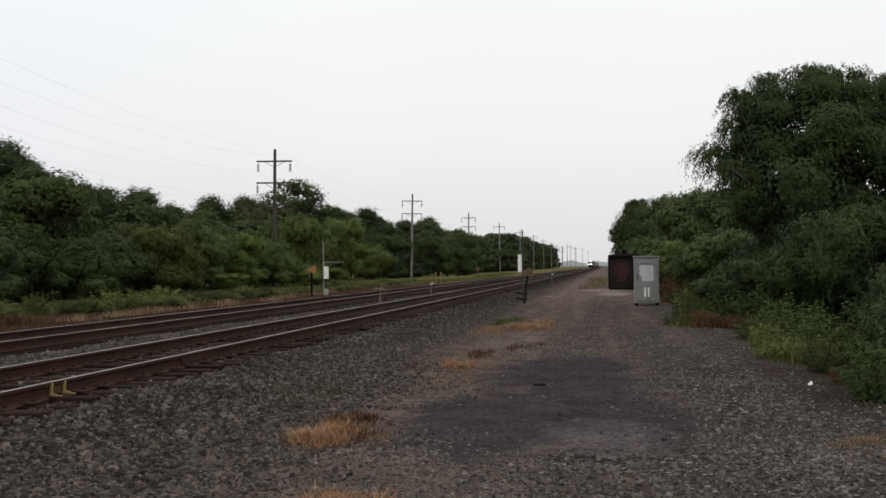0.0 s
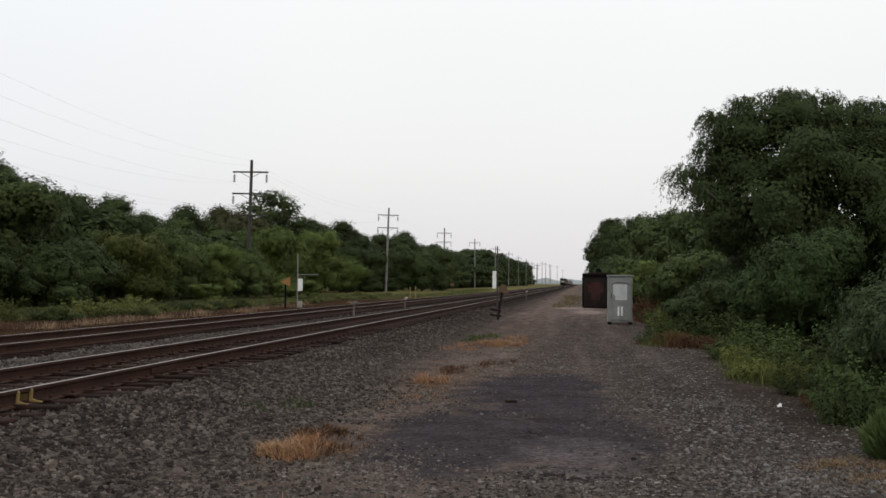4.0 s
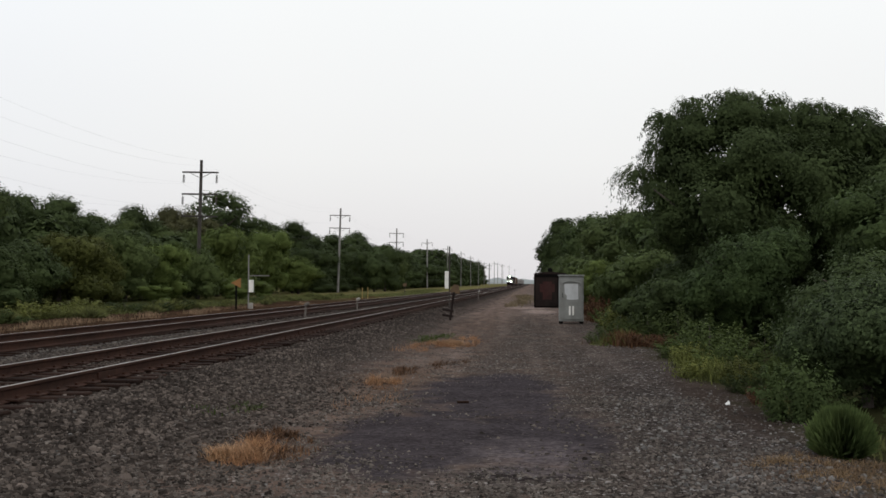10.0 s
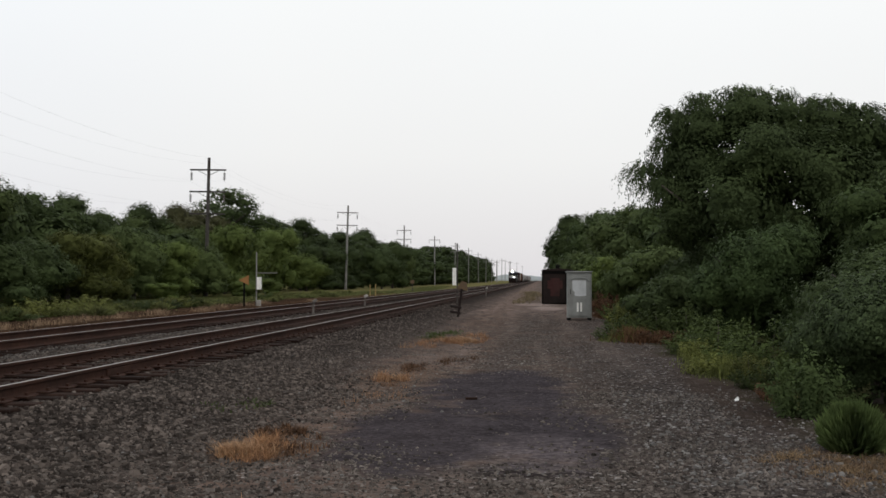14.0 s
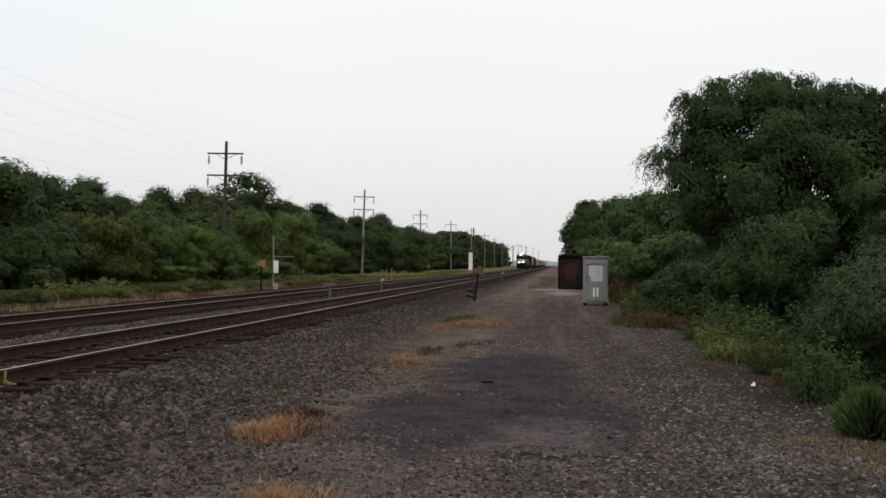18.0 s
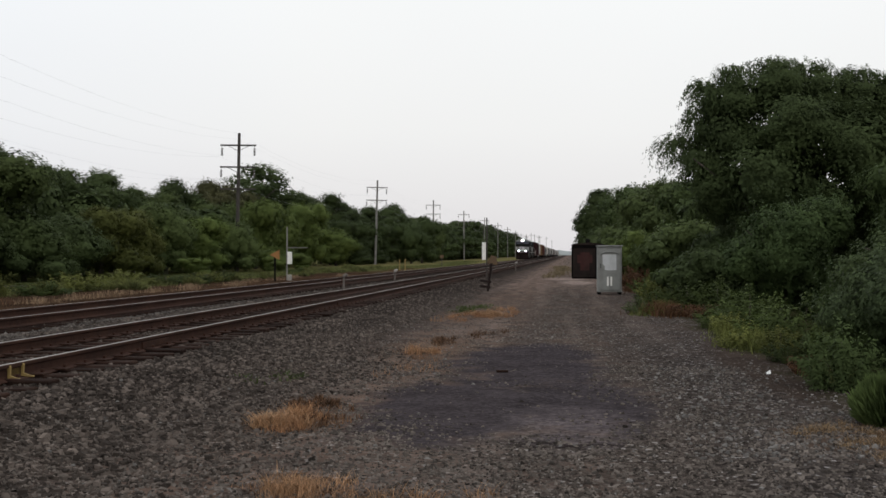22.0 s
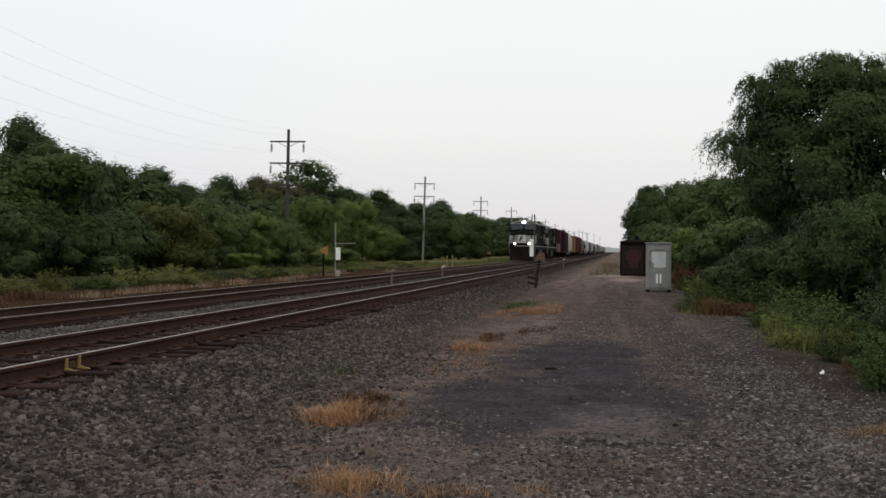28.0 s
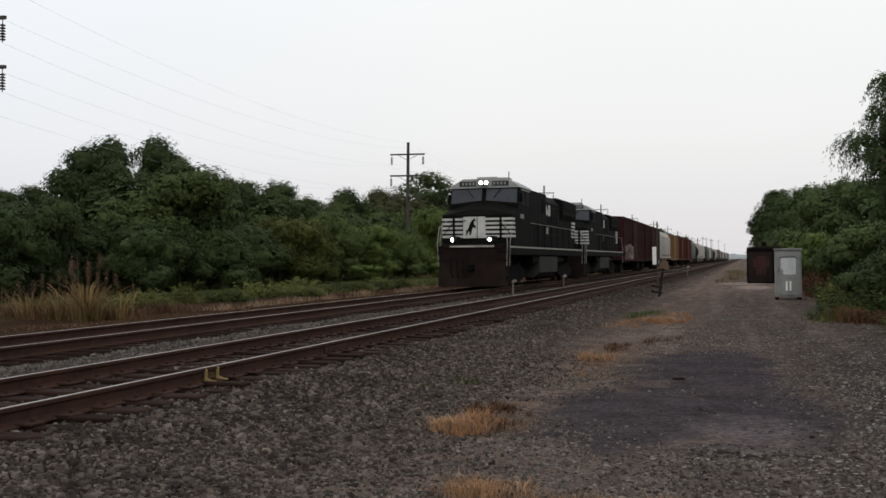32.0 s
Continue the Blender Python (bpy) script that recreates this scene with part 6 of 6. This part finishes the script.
def boxcar(L, mat, label, high=4.6, graffiti=False):
    t = thing("boxcar", pose(0, 0, 0), label, "freight car", "freight cars")
    b = part("body", box(bm_of(), -1.45, 1.45, 0.5, L - 0.5, 1.1, high - 0.15, 0.03), mat, t)
    part("roof", prism(bm_of(), [(-1.5, high - 0.16), (-1.45, high - 0.08), (0, high), (1.45, high - 0.08), (1.5, high - 0.16)], "y", 0.45, L - 0.45), mat, t)
    n = int((L - 1) / 1.05)
    for s in (-1, 1):
        for k in range(n + 1):
            y = 0.55 + k * (L - 1.1) / n
            if abs(y - L / 2) > 1.7:
                bars(b, s * 1.45, y - 0.05, y + 0.05, 1.15, high - 0.25, "rib", mat, "", s * 0.05)
        bars(b, s * 1.45, L / 2 - 1.55, L / 2 + 1.55, 1.2, high - 0.3, "sliding_door", mat, "sliding side door", s * 0.07)
        bars(b, s * 1.45, 0.55, L - 0.55, 1.0, 1.2, "side_sill", mat, "", s * 0.05)
        if graffiti:
            rng = random.Random(6 + s)
            for k in range(6):
                cy, w, h = 1.6 + k * 1.05, rng.uniform(0.45, 0.7), rng.uniform(0.8, 1.25)
                loop = [(s * 1.52, cy + w * math.cos(a * 0.57 + k) * (0.7 + 0.3 * math.sin(a * 1.7)), 1.75 + h * 0.6 * math.sin(a * 0.57 + k) + 0.12 * math.sin(a * 2.1 + k)) for a in range(10)]
                part("painted_scrawl", tube(bm_of(), loop, 0.06, 5), GRAFFITI, b, "pale sprayed scrawl")
            bars(b, s * 1.45, 1.2, 7.6, 1.22, 1.36, "painted_scrawl", GRAFFITI, "pale sprayed scrawl", s * 0.055)
        for k in range(6):
            part("ladder_rung", tube(bm_of(), [(s * 1.5, 0.55, 1.3 + 0.4 * k), (s * 1.5, 0.95, 1.3 + 0.4 * k)], 0.015, 5), mat, b)
    part("centre_sill", box(bm_of(), -0.3, 0.3, 0.3, L - 0.3, 0.85, 1.1), BLACK_MATT, t)
    truck(t, 2.4, 2, 1.7, 0.46)
    truck(t, L - 2.4, 2, 1.7, 0.46)
    coupler(t, 0.5, -1)
    coupler(t, L - 0.5, 1)
    return t


def hopper(L, mat, label, high=4.6):
    t = thing("covered_hopper", pose(0, 0, 0), label, "freight car", "freight cars")
    out = [(-1.2, 1.3), (-1.5, 1.7), (-1.55, 2.8), (-1.5, 3.9), (-1.1, high - 0.1), (1.1, high - 0.1), (1.5, 3.9), (1.55, 2.8), (1.5, 1.7), (1.2, 1.3)]
    b = part("body", prism(bm_of(), out, "y", 1.3, L - 1.3), mat, t)
    for s in (-1, 1):
        bars(b, s * 1.5, 0.5, L - 0.5, 1.28, 1.5, "side_sill", mat, "", s * 0.04)
        for y in (0.6, 1.9, L - 1.9, L - 0.6):
            part("end_post", box(bm_of(), min(s * 1.38, s * 1.5), max(s * 1.38, s * 1.5), y - 0.06, y + 0.06, 1.3, 3.9), mat, b)
    for k in range(3):
        y = 3.2 + k * (L - 6.4) / 2
        part("hopper_bay", prism(bm_of(), [(y - 1.9, 1.3), (y - 0.4, 0.55), (y + 0.4, 0.55), (y + 1.9, 1.3)], "x", -1.1, 1.1), mat, b)
    part("roof_walk", box(bm_of(), -0.35, 0.35, 0.8, L - 0.8, high - 0.05, high + 0.02), STEEL_GREY, b)
    for k in range(4):
        y = 3.0 + k * (L - 6.0) / 3
        part("hatch", box(bm_of(), -0.9, -0.4, y - 0.6, y + 0.6, high - 0.1, high + 0.06, 0.02), mat, b)
    part("centre_sill", box(bm_of(), -0.3, 0.3, 0.3, L - 0.3, 0.85, 1.25), BLACK_MATT, t)
    truck(t, 2.1, 2, 1.7, 0.46)
    truck(t, L - 2.1, 2, 1.7, 0.46)
    coupler(t, 0.5, -1)
    coupler(t, L - 0.5, 1)
    return t


def tank_car(L, mat, label):
    t = thing("tank_car", pose(0, 0, 0), label, "freight car", "freight cars")
    b = part("tank", tube(bm_of(), [(0, 0.7, 2.65), (0, 0.95, 2.65), (0, 1.5, 2.65), (0, L - 1.5, 2.65), (0, L - 0.95, 2.65), (0, L - 0.7, 2.65)], [0.5, 1.1, 1.5, 1.5, 1.1, 0.5], 24), mat, t, smooth=True)
    part("dome", tube(bm_of(), [(0, L / 2, 4.1), (0, L / 2, 4.45), (0, L / 2, 4.5)], [0.5, 0.5, 0.42], 14), mat, b)
    part("walkway", box(bm_of(), -0.9, 0.9, L / 2 - 1.2, L / 2 + 1.2, 4.12, 4.17), STEEL_GREY, b)
    part("centre_sill", box(bm_of(), -0.4, 0.4, 0.3, L - 0.3, 0.85, 1.2), BLACK_MATT, t)
    for y in (2.2, L - 2.2):
        part("saddle", box(bm_of(), -1.2, 1.2, y - 0.4, y + 0.4, 1.1, 1.7), BLACK_MATT, t)
    truck(t, 2.1, 2, 1.7, 0.46)
    truck(t, L - 2.1, 2, 1.7, 0.46)
    coupler(t, 0.5, -1)
    coupler(t, L - 0.5, 1)
    return t


def make_train():
    CARS.append((locomotive(True), 0.0))
    CARS.append((locomotive(False), 21.4))
    bx = boxcar(18.6, MAROON, "maroon boxcar with pale sprayed scrawl along its side", 4.75, True)
    CARS.append((bx, 42.9))
    bx2 = boxcar(18.6, MAROON, "maroon boxcar with ribbed sides", 4.75)
    CARS.append((bx2, 61.8))
    h1 = hopper(17.4, HOPPER, "pale dusty covered hopper car")
    CARS.append((h1, 80.7))
    oc = boxcar(18.0, OCHRE, "ochre yellow boxcar with ribbed sides", 4.55)
    CARS.append((oc, 98.2))
    ox = boxcar(19.0, OXIDE, "rust-red boxcar with ribbed sides", 4.75)
    CARS.append((ox, 116.5))
    CARS.append((copy_thing(ox, pose(0, 0, 0)), 135.8))
    h2 = hopper(17.4, GREY_CAR, "grey covered hopper car on trucks")
    tk = tank_car(16.0, BLACK, "black tank car with a top dome")
    CARS.append((h2, 155.1))
    CARS.append((tk, 172.8))
    at = 189.1
    order = [h1, h1, tk, h2, h1, h2, tk, tk, h1, h2, h2, ox, h1, tk, h2, h1, h1, tk, h2, h1, h2, h1, tk, h1, h2, ox, h1, h2]
    long = {h1: 17.7, h2: 17.7, tk: 16.3, ox: 19.3}
    for c in order:
        CARS.append((copy_thing(c, pose(0, 0, 0)), at))
        at += long[c]


make_train()
lay_ties()


# ---- gravel, dry grass, weeds ----
def on_yard(x, y, rng):
    d = np.minimum(((x + 0.6) / 1.6) ** 2 + ((y - 10.8) / 2.3) ** 2, ((x + 0.6) / 1.1) ** 2 + ((y - 14.8) / 3.4) ** 2)
    d = d + 0.35 * np.sin(x * 4.3 + y * 1.1) * np.sin(y * 2.3 - x)
    return (rng.uniform(0, 1, len(x)) < np.clip(d * 0.9 - 0.35, 0.03, 0.9) * np.where((x > 1.2) & (y > 15), 0.35, 1.0) * np.where((x > 2.35) & (y > 11), 0.3, 1.0) * np.clip((46 - y) / 18, 0, 1)) & (x < 3.2)


def on_bed(x, y, rng):
    return (np.abs(np.abs(x - NEAR) - 0.75) > 0.12) & (rng.uniform(0, 1, len(x)) < np.interp(y, (20, 40), (1.0, 0.35)) * np.interp(np.abs(x - NEAR), (0.9, 1.25, 1.8), (0.5, 0.55, 1.0)) * np.clip((-2.3 - x) / 1.7, 0.0, 1.0))


def between(x, y, rng):
    return rng.uniform(0, 1, len(x)) < np.interp(y, (16, 34), (1.0, 0.12))


scatter_stones("yard_gravel", 32000, (-4.2, 4.0, 4.6, 15), (0.011, 0.030), YARD_STONE, "loose grey crushed stone on the yard", 1, on_yard)
scatter_stones("far_yard_gravel", 30000, (-4.2, 3.4, 14, 46), (0.015, 0.032), YARD_STONE, "loose grey crushed stone on the yard", 5, on_yard, 0.65, True)
scatter_stones("ballast_stones", 54000, (-8.2, -2.0, 4.6, 17), (0.022, 0.050), BALLAST, "angular grey track ballast", 2, on_bed)
scatter_stones("far_ballast_stones", 40000, (-9.2, -3.4, 16, 60), (0.035, 0.065), BALLAST, "angular grey track ballast", 6, on_bed, 0.65, True)
scatter_stones("near_gravel", 26000, (-4.4, 2.6, 4.6, 10.5), (0.015, 0.042), YARD_STONE, "loose grey-brown crushed stone close on the yard", 21, on_yard, 0.65, True)
scatter_stones("pale_stones", 3200, (-4.8, 3.4, 4.6, 22), (0.010, 0.027), PALE_FLECK, "scattered pale stones", 3, on_yard)
scatter_stones("edge_stones", 1500, (1.0, 3.0, 8.2, 15.5), (0.014, 0.034), PALE_FLECK, "pale loose stones along the edge of the yard", 9, on_yard)
scatter_stones("ballast_between_tracks", 24000, (-9.95, -8.0, 8, 50), (0.026, 0.055), BALLAST_PALE, "pale ballast between the tracks", 4, between, 0.65, True)

def patch(seed, cx, cy, rx, ry, spots, blades, ahead=0.0):
    """Uneven small spots of grass strewn over an ellipse, denser towards its middle."""
    rng = random.Random(seed)
    out = []
    for _ in range(spots):
        a, q = rng.uniform(0, 6.283), rng.uniform(0, 1) ** 0.8
        size = rng.uniform(0.25, 1.0) * (1.15 - 0.6 * q)
        out.append((cx + rx * q * math.cos(a) + ahead * math.sin(a) * q, cy + ry * q * math.sin(a), 0.30 * size * min(1.0, rx * 2.2), 0.36 * size * min(1.2, ry * 1.6), int(blades / spots * size * 1.6) + 6))
    return out


grass("dry_grass", patch(1, -2.62, 9.45, 0.30, 0.66, 22, 2800, -0.14) + patch(2, -2.4, 16.4, 0.3, 0.8, 12, 900) + patch(3, -2.1, 27.2, 0.75, 2.8, 28, 2800, 0.3) + patch(4, -2.9, 25.0, 0.5, 1.8, 12, 500) + patch(5, -2.2, 14.2, 0.5, 1.6, 10, 200),
      GRASS_DRY, "patches of dry orange grass in the gravel", 11, (0.02, 0.155), 0.0022, 2.2)
grass("matted_grass", patch(31, -2.62, 9.5, 0.38, 0.75, 26, 3200, -0.14) + patch(32, -2.4, 16.4, 0.36, 1.1, 14, 1800) + patch(33, -2.1, 27.4, 0.95, 3.6, 30, 3400, 0.3) + patch(36, -1.8, 6.75, 0.45, 0.45, 22, 2000) + patch(37, -1.0, 6.6, 0.55, 0.3, 12, 500),
      GRASS_MAT, "low matted foot of the dry grass patches", 36, (0.008, 0.045), 0.0035, 3.0)
grass("green_patch", [(-3.84, 11.95, 0.25, 0.3, 50), (-3.52, 12.64, 0.22, 0.35, 150), (-3.0, 29.5, 0.55, 2.2, 800), (-2.6, 31, 0.4, 1.5, 250)], LEAF_WEED, "thin green weeds in the gravel", 33, (0.02, 0.09), 0.008, 1.6)
grass("edge_grass", [(3.2, 17.8, 0.3, 0.8, 420), (3.05, 19.6, 0.3, 1.0, 420), (3.45, 22.0, 0.5, 1.5, 300), (2.4, 27.8, 0.5, 0.6, 350), (3.0, 32.5, 0.7, 2.5, 600)], LEAF_YELLOW, "tall yellowish grass before the bushes", 34, (0.08, 0.45), 0.006, 1.0)
grass("straw", patch(16, 2.6, 9.4, 0.6, 0.9, 24, 4200) + patch(17, 3.1, 8.6, 0.7, 0.8, 20, 3000), GRASS_PALE, "flattened straw at the gravel edge", 29, (0.015, 0.07), 0.0024, 2.6)
grass("wispy_dry_grass", patch(6, -1.78, 6.75, 0.36, 0.40, 20, 1900) + patch(7, -1.15, 6.5, 0.35, 0.2, 8, 260) + patch(8, -0.55, 6.6, 0.2, 0.15, 5, 120), GRASS_WISP, "wispy tan dry grass in the gravel", 35, (0.012, 0.12), 0.0019, 2.0)
grass("pale_dry_grass", patch(9, -2.0, 26.7, 0.5, 1.0, 14, 2600) + patch(10, -2.72, 9.25, 0.3, 0.3, 10, 700) + patch(11, -2.4, 16.2, 0.2, 0.5, 6, 260), GRASS_LIGHT, "bright tan dry grass in the gravel", 31, (0.03, 0.16), 0.004, 1.5)
grass("brown_grass", patch(12, -2.7, 10.5, 0.25, 0.5, 10, 900) + patch(13, -2.4, 18.6, 0.4, 1.0, 10, 600) + patch(14, -1.7, 20.5, 0.6, 1.6, 8, 240) + patch(15, -2.5, 9.7, 0.5, 0.8, 12, 500), GRASS_TAN, "dead brown grass in the gravel", 17, (0.03, 0.10), 0.006, 1.4)
grass("green_weeds", [(2.9, 18.5, 0.4, 1.3, 400), (3.3, 21, 0.4, 2.0, 400), (3.3, 34, 0.9, 3.0, 700), (3.4, 14, 0.4, 0.9, 250), (3.6, 10.4, 0.5, 0.5, 250), (1.8, 27.5, 0.25, 0.8, 200)], GRASS_GREEN, "green weeds at the gravel's edge", 12, (0.04, 0.15), 0.012, 0.8)
mound = tagged(new("grass_tuft", tuft_mesh(18, 0.66, 0.50, 12000, 0.0016, GRASS_TUFT)), "dense round tuft of fine green grass", "grass", kind="stuff")
mound.matrix_basis = pose(2.97, 10.05, 0.0)
mound.scale = (0.8, 0.8, 0.98)
grass("rusty_weeds", [(2.5, 28, 0.55, 1.2, 900), (3.0, 46, 0.5, 3.5, 1200)], WEED_RUST, "rust-brown dead weeds", 13, (0.12, 0.42), 0.012, 0.8)
grass("lane_weeds", [(-1.2, 74, 0.7, 5, 260), (-0.8, 84, 0.8, 7, 700), (-0.6, 100, 0.9, 10, 1100), (-1.0, 122, 1.2, 14, 1100)], GRASS_LANE, "tan and green weeds along the lane", 28, (0.05, 0.4), 0.014, 1.4)
grass("verge_weeds", [(-16.6 + 1.3 * math.sin(y * 1.7), y, 1.2, 3, 700) for y in range(22, 120, 4)], GRASS_TAN, "brown dead weeds along the far track", 14, (0.015, 0.10), 0.010, 1.9)
grass("straw_patches", [(-17.4 + 0.8 * math.sin(y * 1.3), y, 0.55, 1.1, 260) for y in (31, 34, 36, 38.5, 41, 44, 47, 50, 53, 56, 61, 66, 74)], GRASS_STRAW, "pale straw in the verge", 27, (0.04, 0.3), 0.007, 1.4)
grass("verge_grass", [(-22.5 + 1.5 * math.sin(y * 2.3), y, 1.8, 2.6, 500) for y in range(26, 130, 4)] + [(-19.5 + 2 * math.sin(y), y, 2.5, 5, 900) for y in range(92, 230, 6)], GRASS_GREEN, "yellow-green grass beyond the tracks", 15, (0.06, 0.34), 0.014, 1.2)
grass("tall_dry_weeds", [(-18.0, 25.2, 0.8, 0.7, 90), (-19.6, 25.4, 1.0, 0.8, 120), (-21.4, 26, 1.0, 1.0, 110)], GRASS_PALE, "tall pale dry weeds beside the wood", 16, (0.15, 1.1), 0.006, 0.9)
grass("rusty_undergrowth", [(-18.2, 25.4, 1.3, 1.1, 1700), (-20.2, 25.8, 1.5, 1.2, 1700), (-18.0, 28.6, 0.9, 1.6, 600), (-22.2, 26.5, 1.4, 1.4, 1200)], WEED_RUST, "rust-brown undergrowth at the edge of the wood", 26, (0.05, 0.45), 0.008, 1.8)


def reed_clump(x, y, seed, blades, plumes, wide, high, label):
    """Arching blades from a dense foot and stems that end in feathery plumes."""
    rng = np.random.default_rng(seed)
    t = thing("reed_clump", pose(x, y, ground_at(x, y) - 0.02), label, "reeds", "reed clumps by the wood")
    a = rng.uniform(0, 6.283, blades)
    q = np.sqrt(rng.uniform(0, 1, blades)) * wide * 0.45
    d = np.column_stack([np.cos(a), np.sin(a), 0 * a])
    foot = d * q[:, None] * rng.uniform(0.3, 1.0, blades)[:, None]
    long = high * rng.uniform(0.3, 0.95, blades)
    bend = rng.uniform(0.15, 0.95, blades) * long
    side = np.column_stack([-np.sin(a), np.cos(a), 0 * a]) * 0.014
    up = np.array((0.0, 0.0, 1.0))
    v = []
    for u, w in ((0.0, 1.0), (0.4, 1.0), (0.75, 0.8), (1.0, 0.05)):
        mid = foot + d * (bend * u ** 2)[:, None] + up * (long * (u - 0.3 * u ** 3))[:, None]
        v += [mid - side * w, mid + side * w]
    v = np.stack(v, 1)
    i = 8 * np.arange(blades)[:, None]
    f = np.concatenate([i + np.array([[k, k + 1, k + 3, k + 2]]) for k in (0, 2, 4)])
    part("leaves", raw_mesh("leaves", v.reshape(-1, 3), f, REED_LEAF), None, t)
    n = 70
    for k in range(plumes):
        b, r = rng.uniform(0, 6.283), rng.uniform(0, 0.35) * wide
        h = high * rng.uniform(0.72, 1.05)
        base = Vector((math.cos(b) * r, math.sin(b) * r, 0.0))
        top = base + Vector((math.cos(b) * 0.22 * h * r, math.sin(b) * 0.22 * h * r, h)) + Vector((rng.normal(0, 0.06), rng.normal(0, 0.06), 0))
        stem = part("stem", tube(bm_of(), [base, base.lerp(top, 0.5) + Vector((0, 0, 0.03)), top], [0.008, 0.006, 0.003], 4), GRASS_PALE, t)
        u = rng.uniform(0, 1, n)
        spread = rng.normal(0, 1, (n, 3)) * (0.045 * (1 - u) ** 0.5 + 0.008)[:, None]
        at = np.array(top) + (np.array(top - base) / (top - base).length) * ((u - 0.75) * 0.34)[:, None] + spread
        w = leaf_arrays(at, unit(spread + np.array((0, 0, 0.02))), 0.055, rng, 0.16, -0.3)
        tagged(part("plume", raw_mesh("plume", w, np.arange(len(w)).reshape(-1, 3), PLUME), None, stem), "feathery brown plume", kind="stuff")
    return t


for x, y, seed, blades, plumes, wide, high in ((-17.8, 24.5, 1, 190, 11, 1.6, 1.75), (-17.0, 25.0, 2, 60, 2, 0.9, 1.35), (-18.9, 24.8, 3, 110, 4, 1.5, 1.35), (-20.1, 25.1, 4, 80, 3, 1.5, 1.25)):
    reed_clump(x, y, seed, blades, plumes, wide, high, "tall clump of drying reeds with brown plumes")

scrap = tagged(new("wood_scrap", finish(box(bm_of(), -0.08, 0.08, -0.02, 0.025, 0.0, 0.03, 0.006))), "dark scrap of wood lying on the yard", "debris")
scrap.data.materials.append(TIE)
scrap.matrix_basis = pose(-0.9, 13.9, ground_at(-0.9, 13.9) + 0.002, 0, 0, 12)
stake = thing("marker_stake", pose(-16.4, 131, 0), "thin dark stake in the grass beyond the tracks", "post")
part("shaft", tube(bm_of(), [(0, 0, -0.1), (0, 0, 1.4)], 0.05, 6), POLE_WOOD, stake)
part("board", box(bm_of(), -0.24, 0.24, -0.09, -0.052, 1.15, 1.55, 0.01), FADED, stake, "small weathered tan board")
litter = tagged(new("litter", raw_mesh("litter", [(0, 0, 0), (.09, .01, .01), (.1, .08, .05), (.01, .07, .03), (.03, .02, .06), (.07, .05, .09)], [(0, 1, 2), (0, 2, 3), (0, 1, 5), (0, 5, 4), (1, 2, 5), (3, 0, 4), (2, 3, 4), (2, 4, 5)], DEBRIS)), "crumpled white litter on the gravel", "litter")
litter.matrix_basis = pose(2.6, 13.9, 0.02)
litter.scale = (0.65, 0.65, 0.65)


# ---- movement ----
def front_at(t):
    s = 32.0 - t
    return 40.2 + 18.7 * s + 0.09 * s * s


def motions():
    times = [0, 0.1, 0.2, 0.5] + list(range(1, 32)) + [31.5, 31.8, 31.9, 32.0]
    for car, offset in CARS:
        walk(car, [(t, pose(FAR, front_at(t) + offset, RAIL_TOP)) for t in times])


motions()
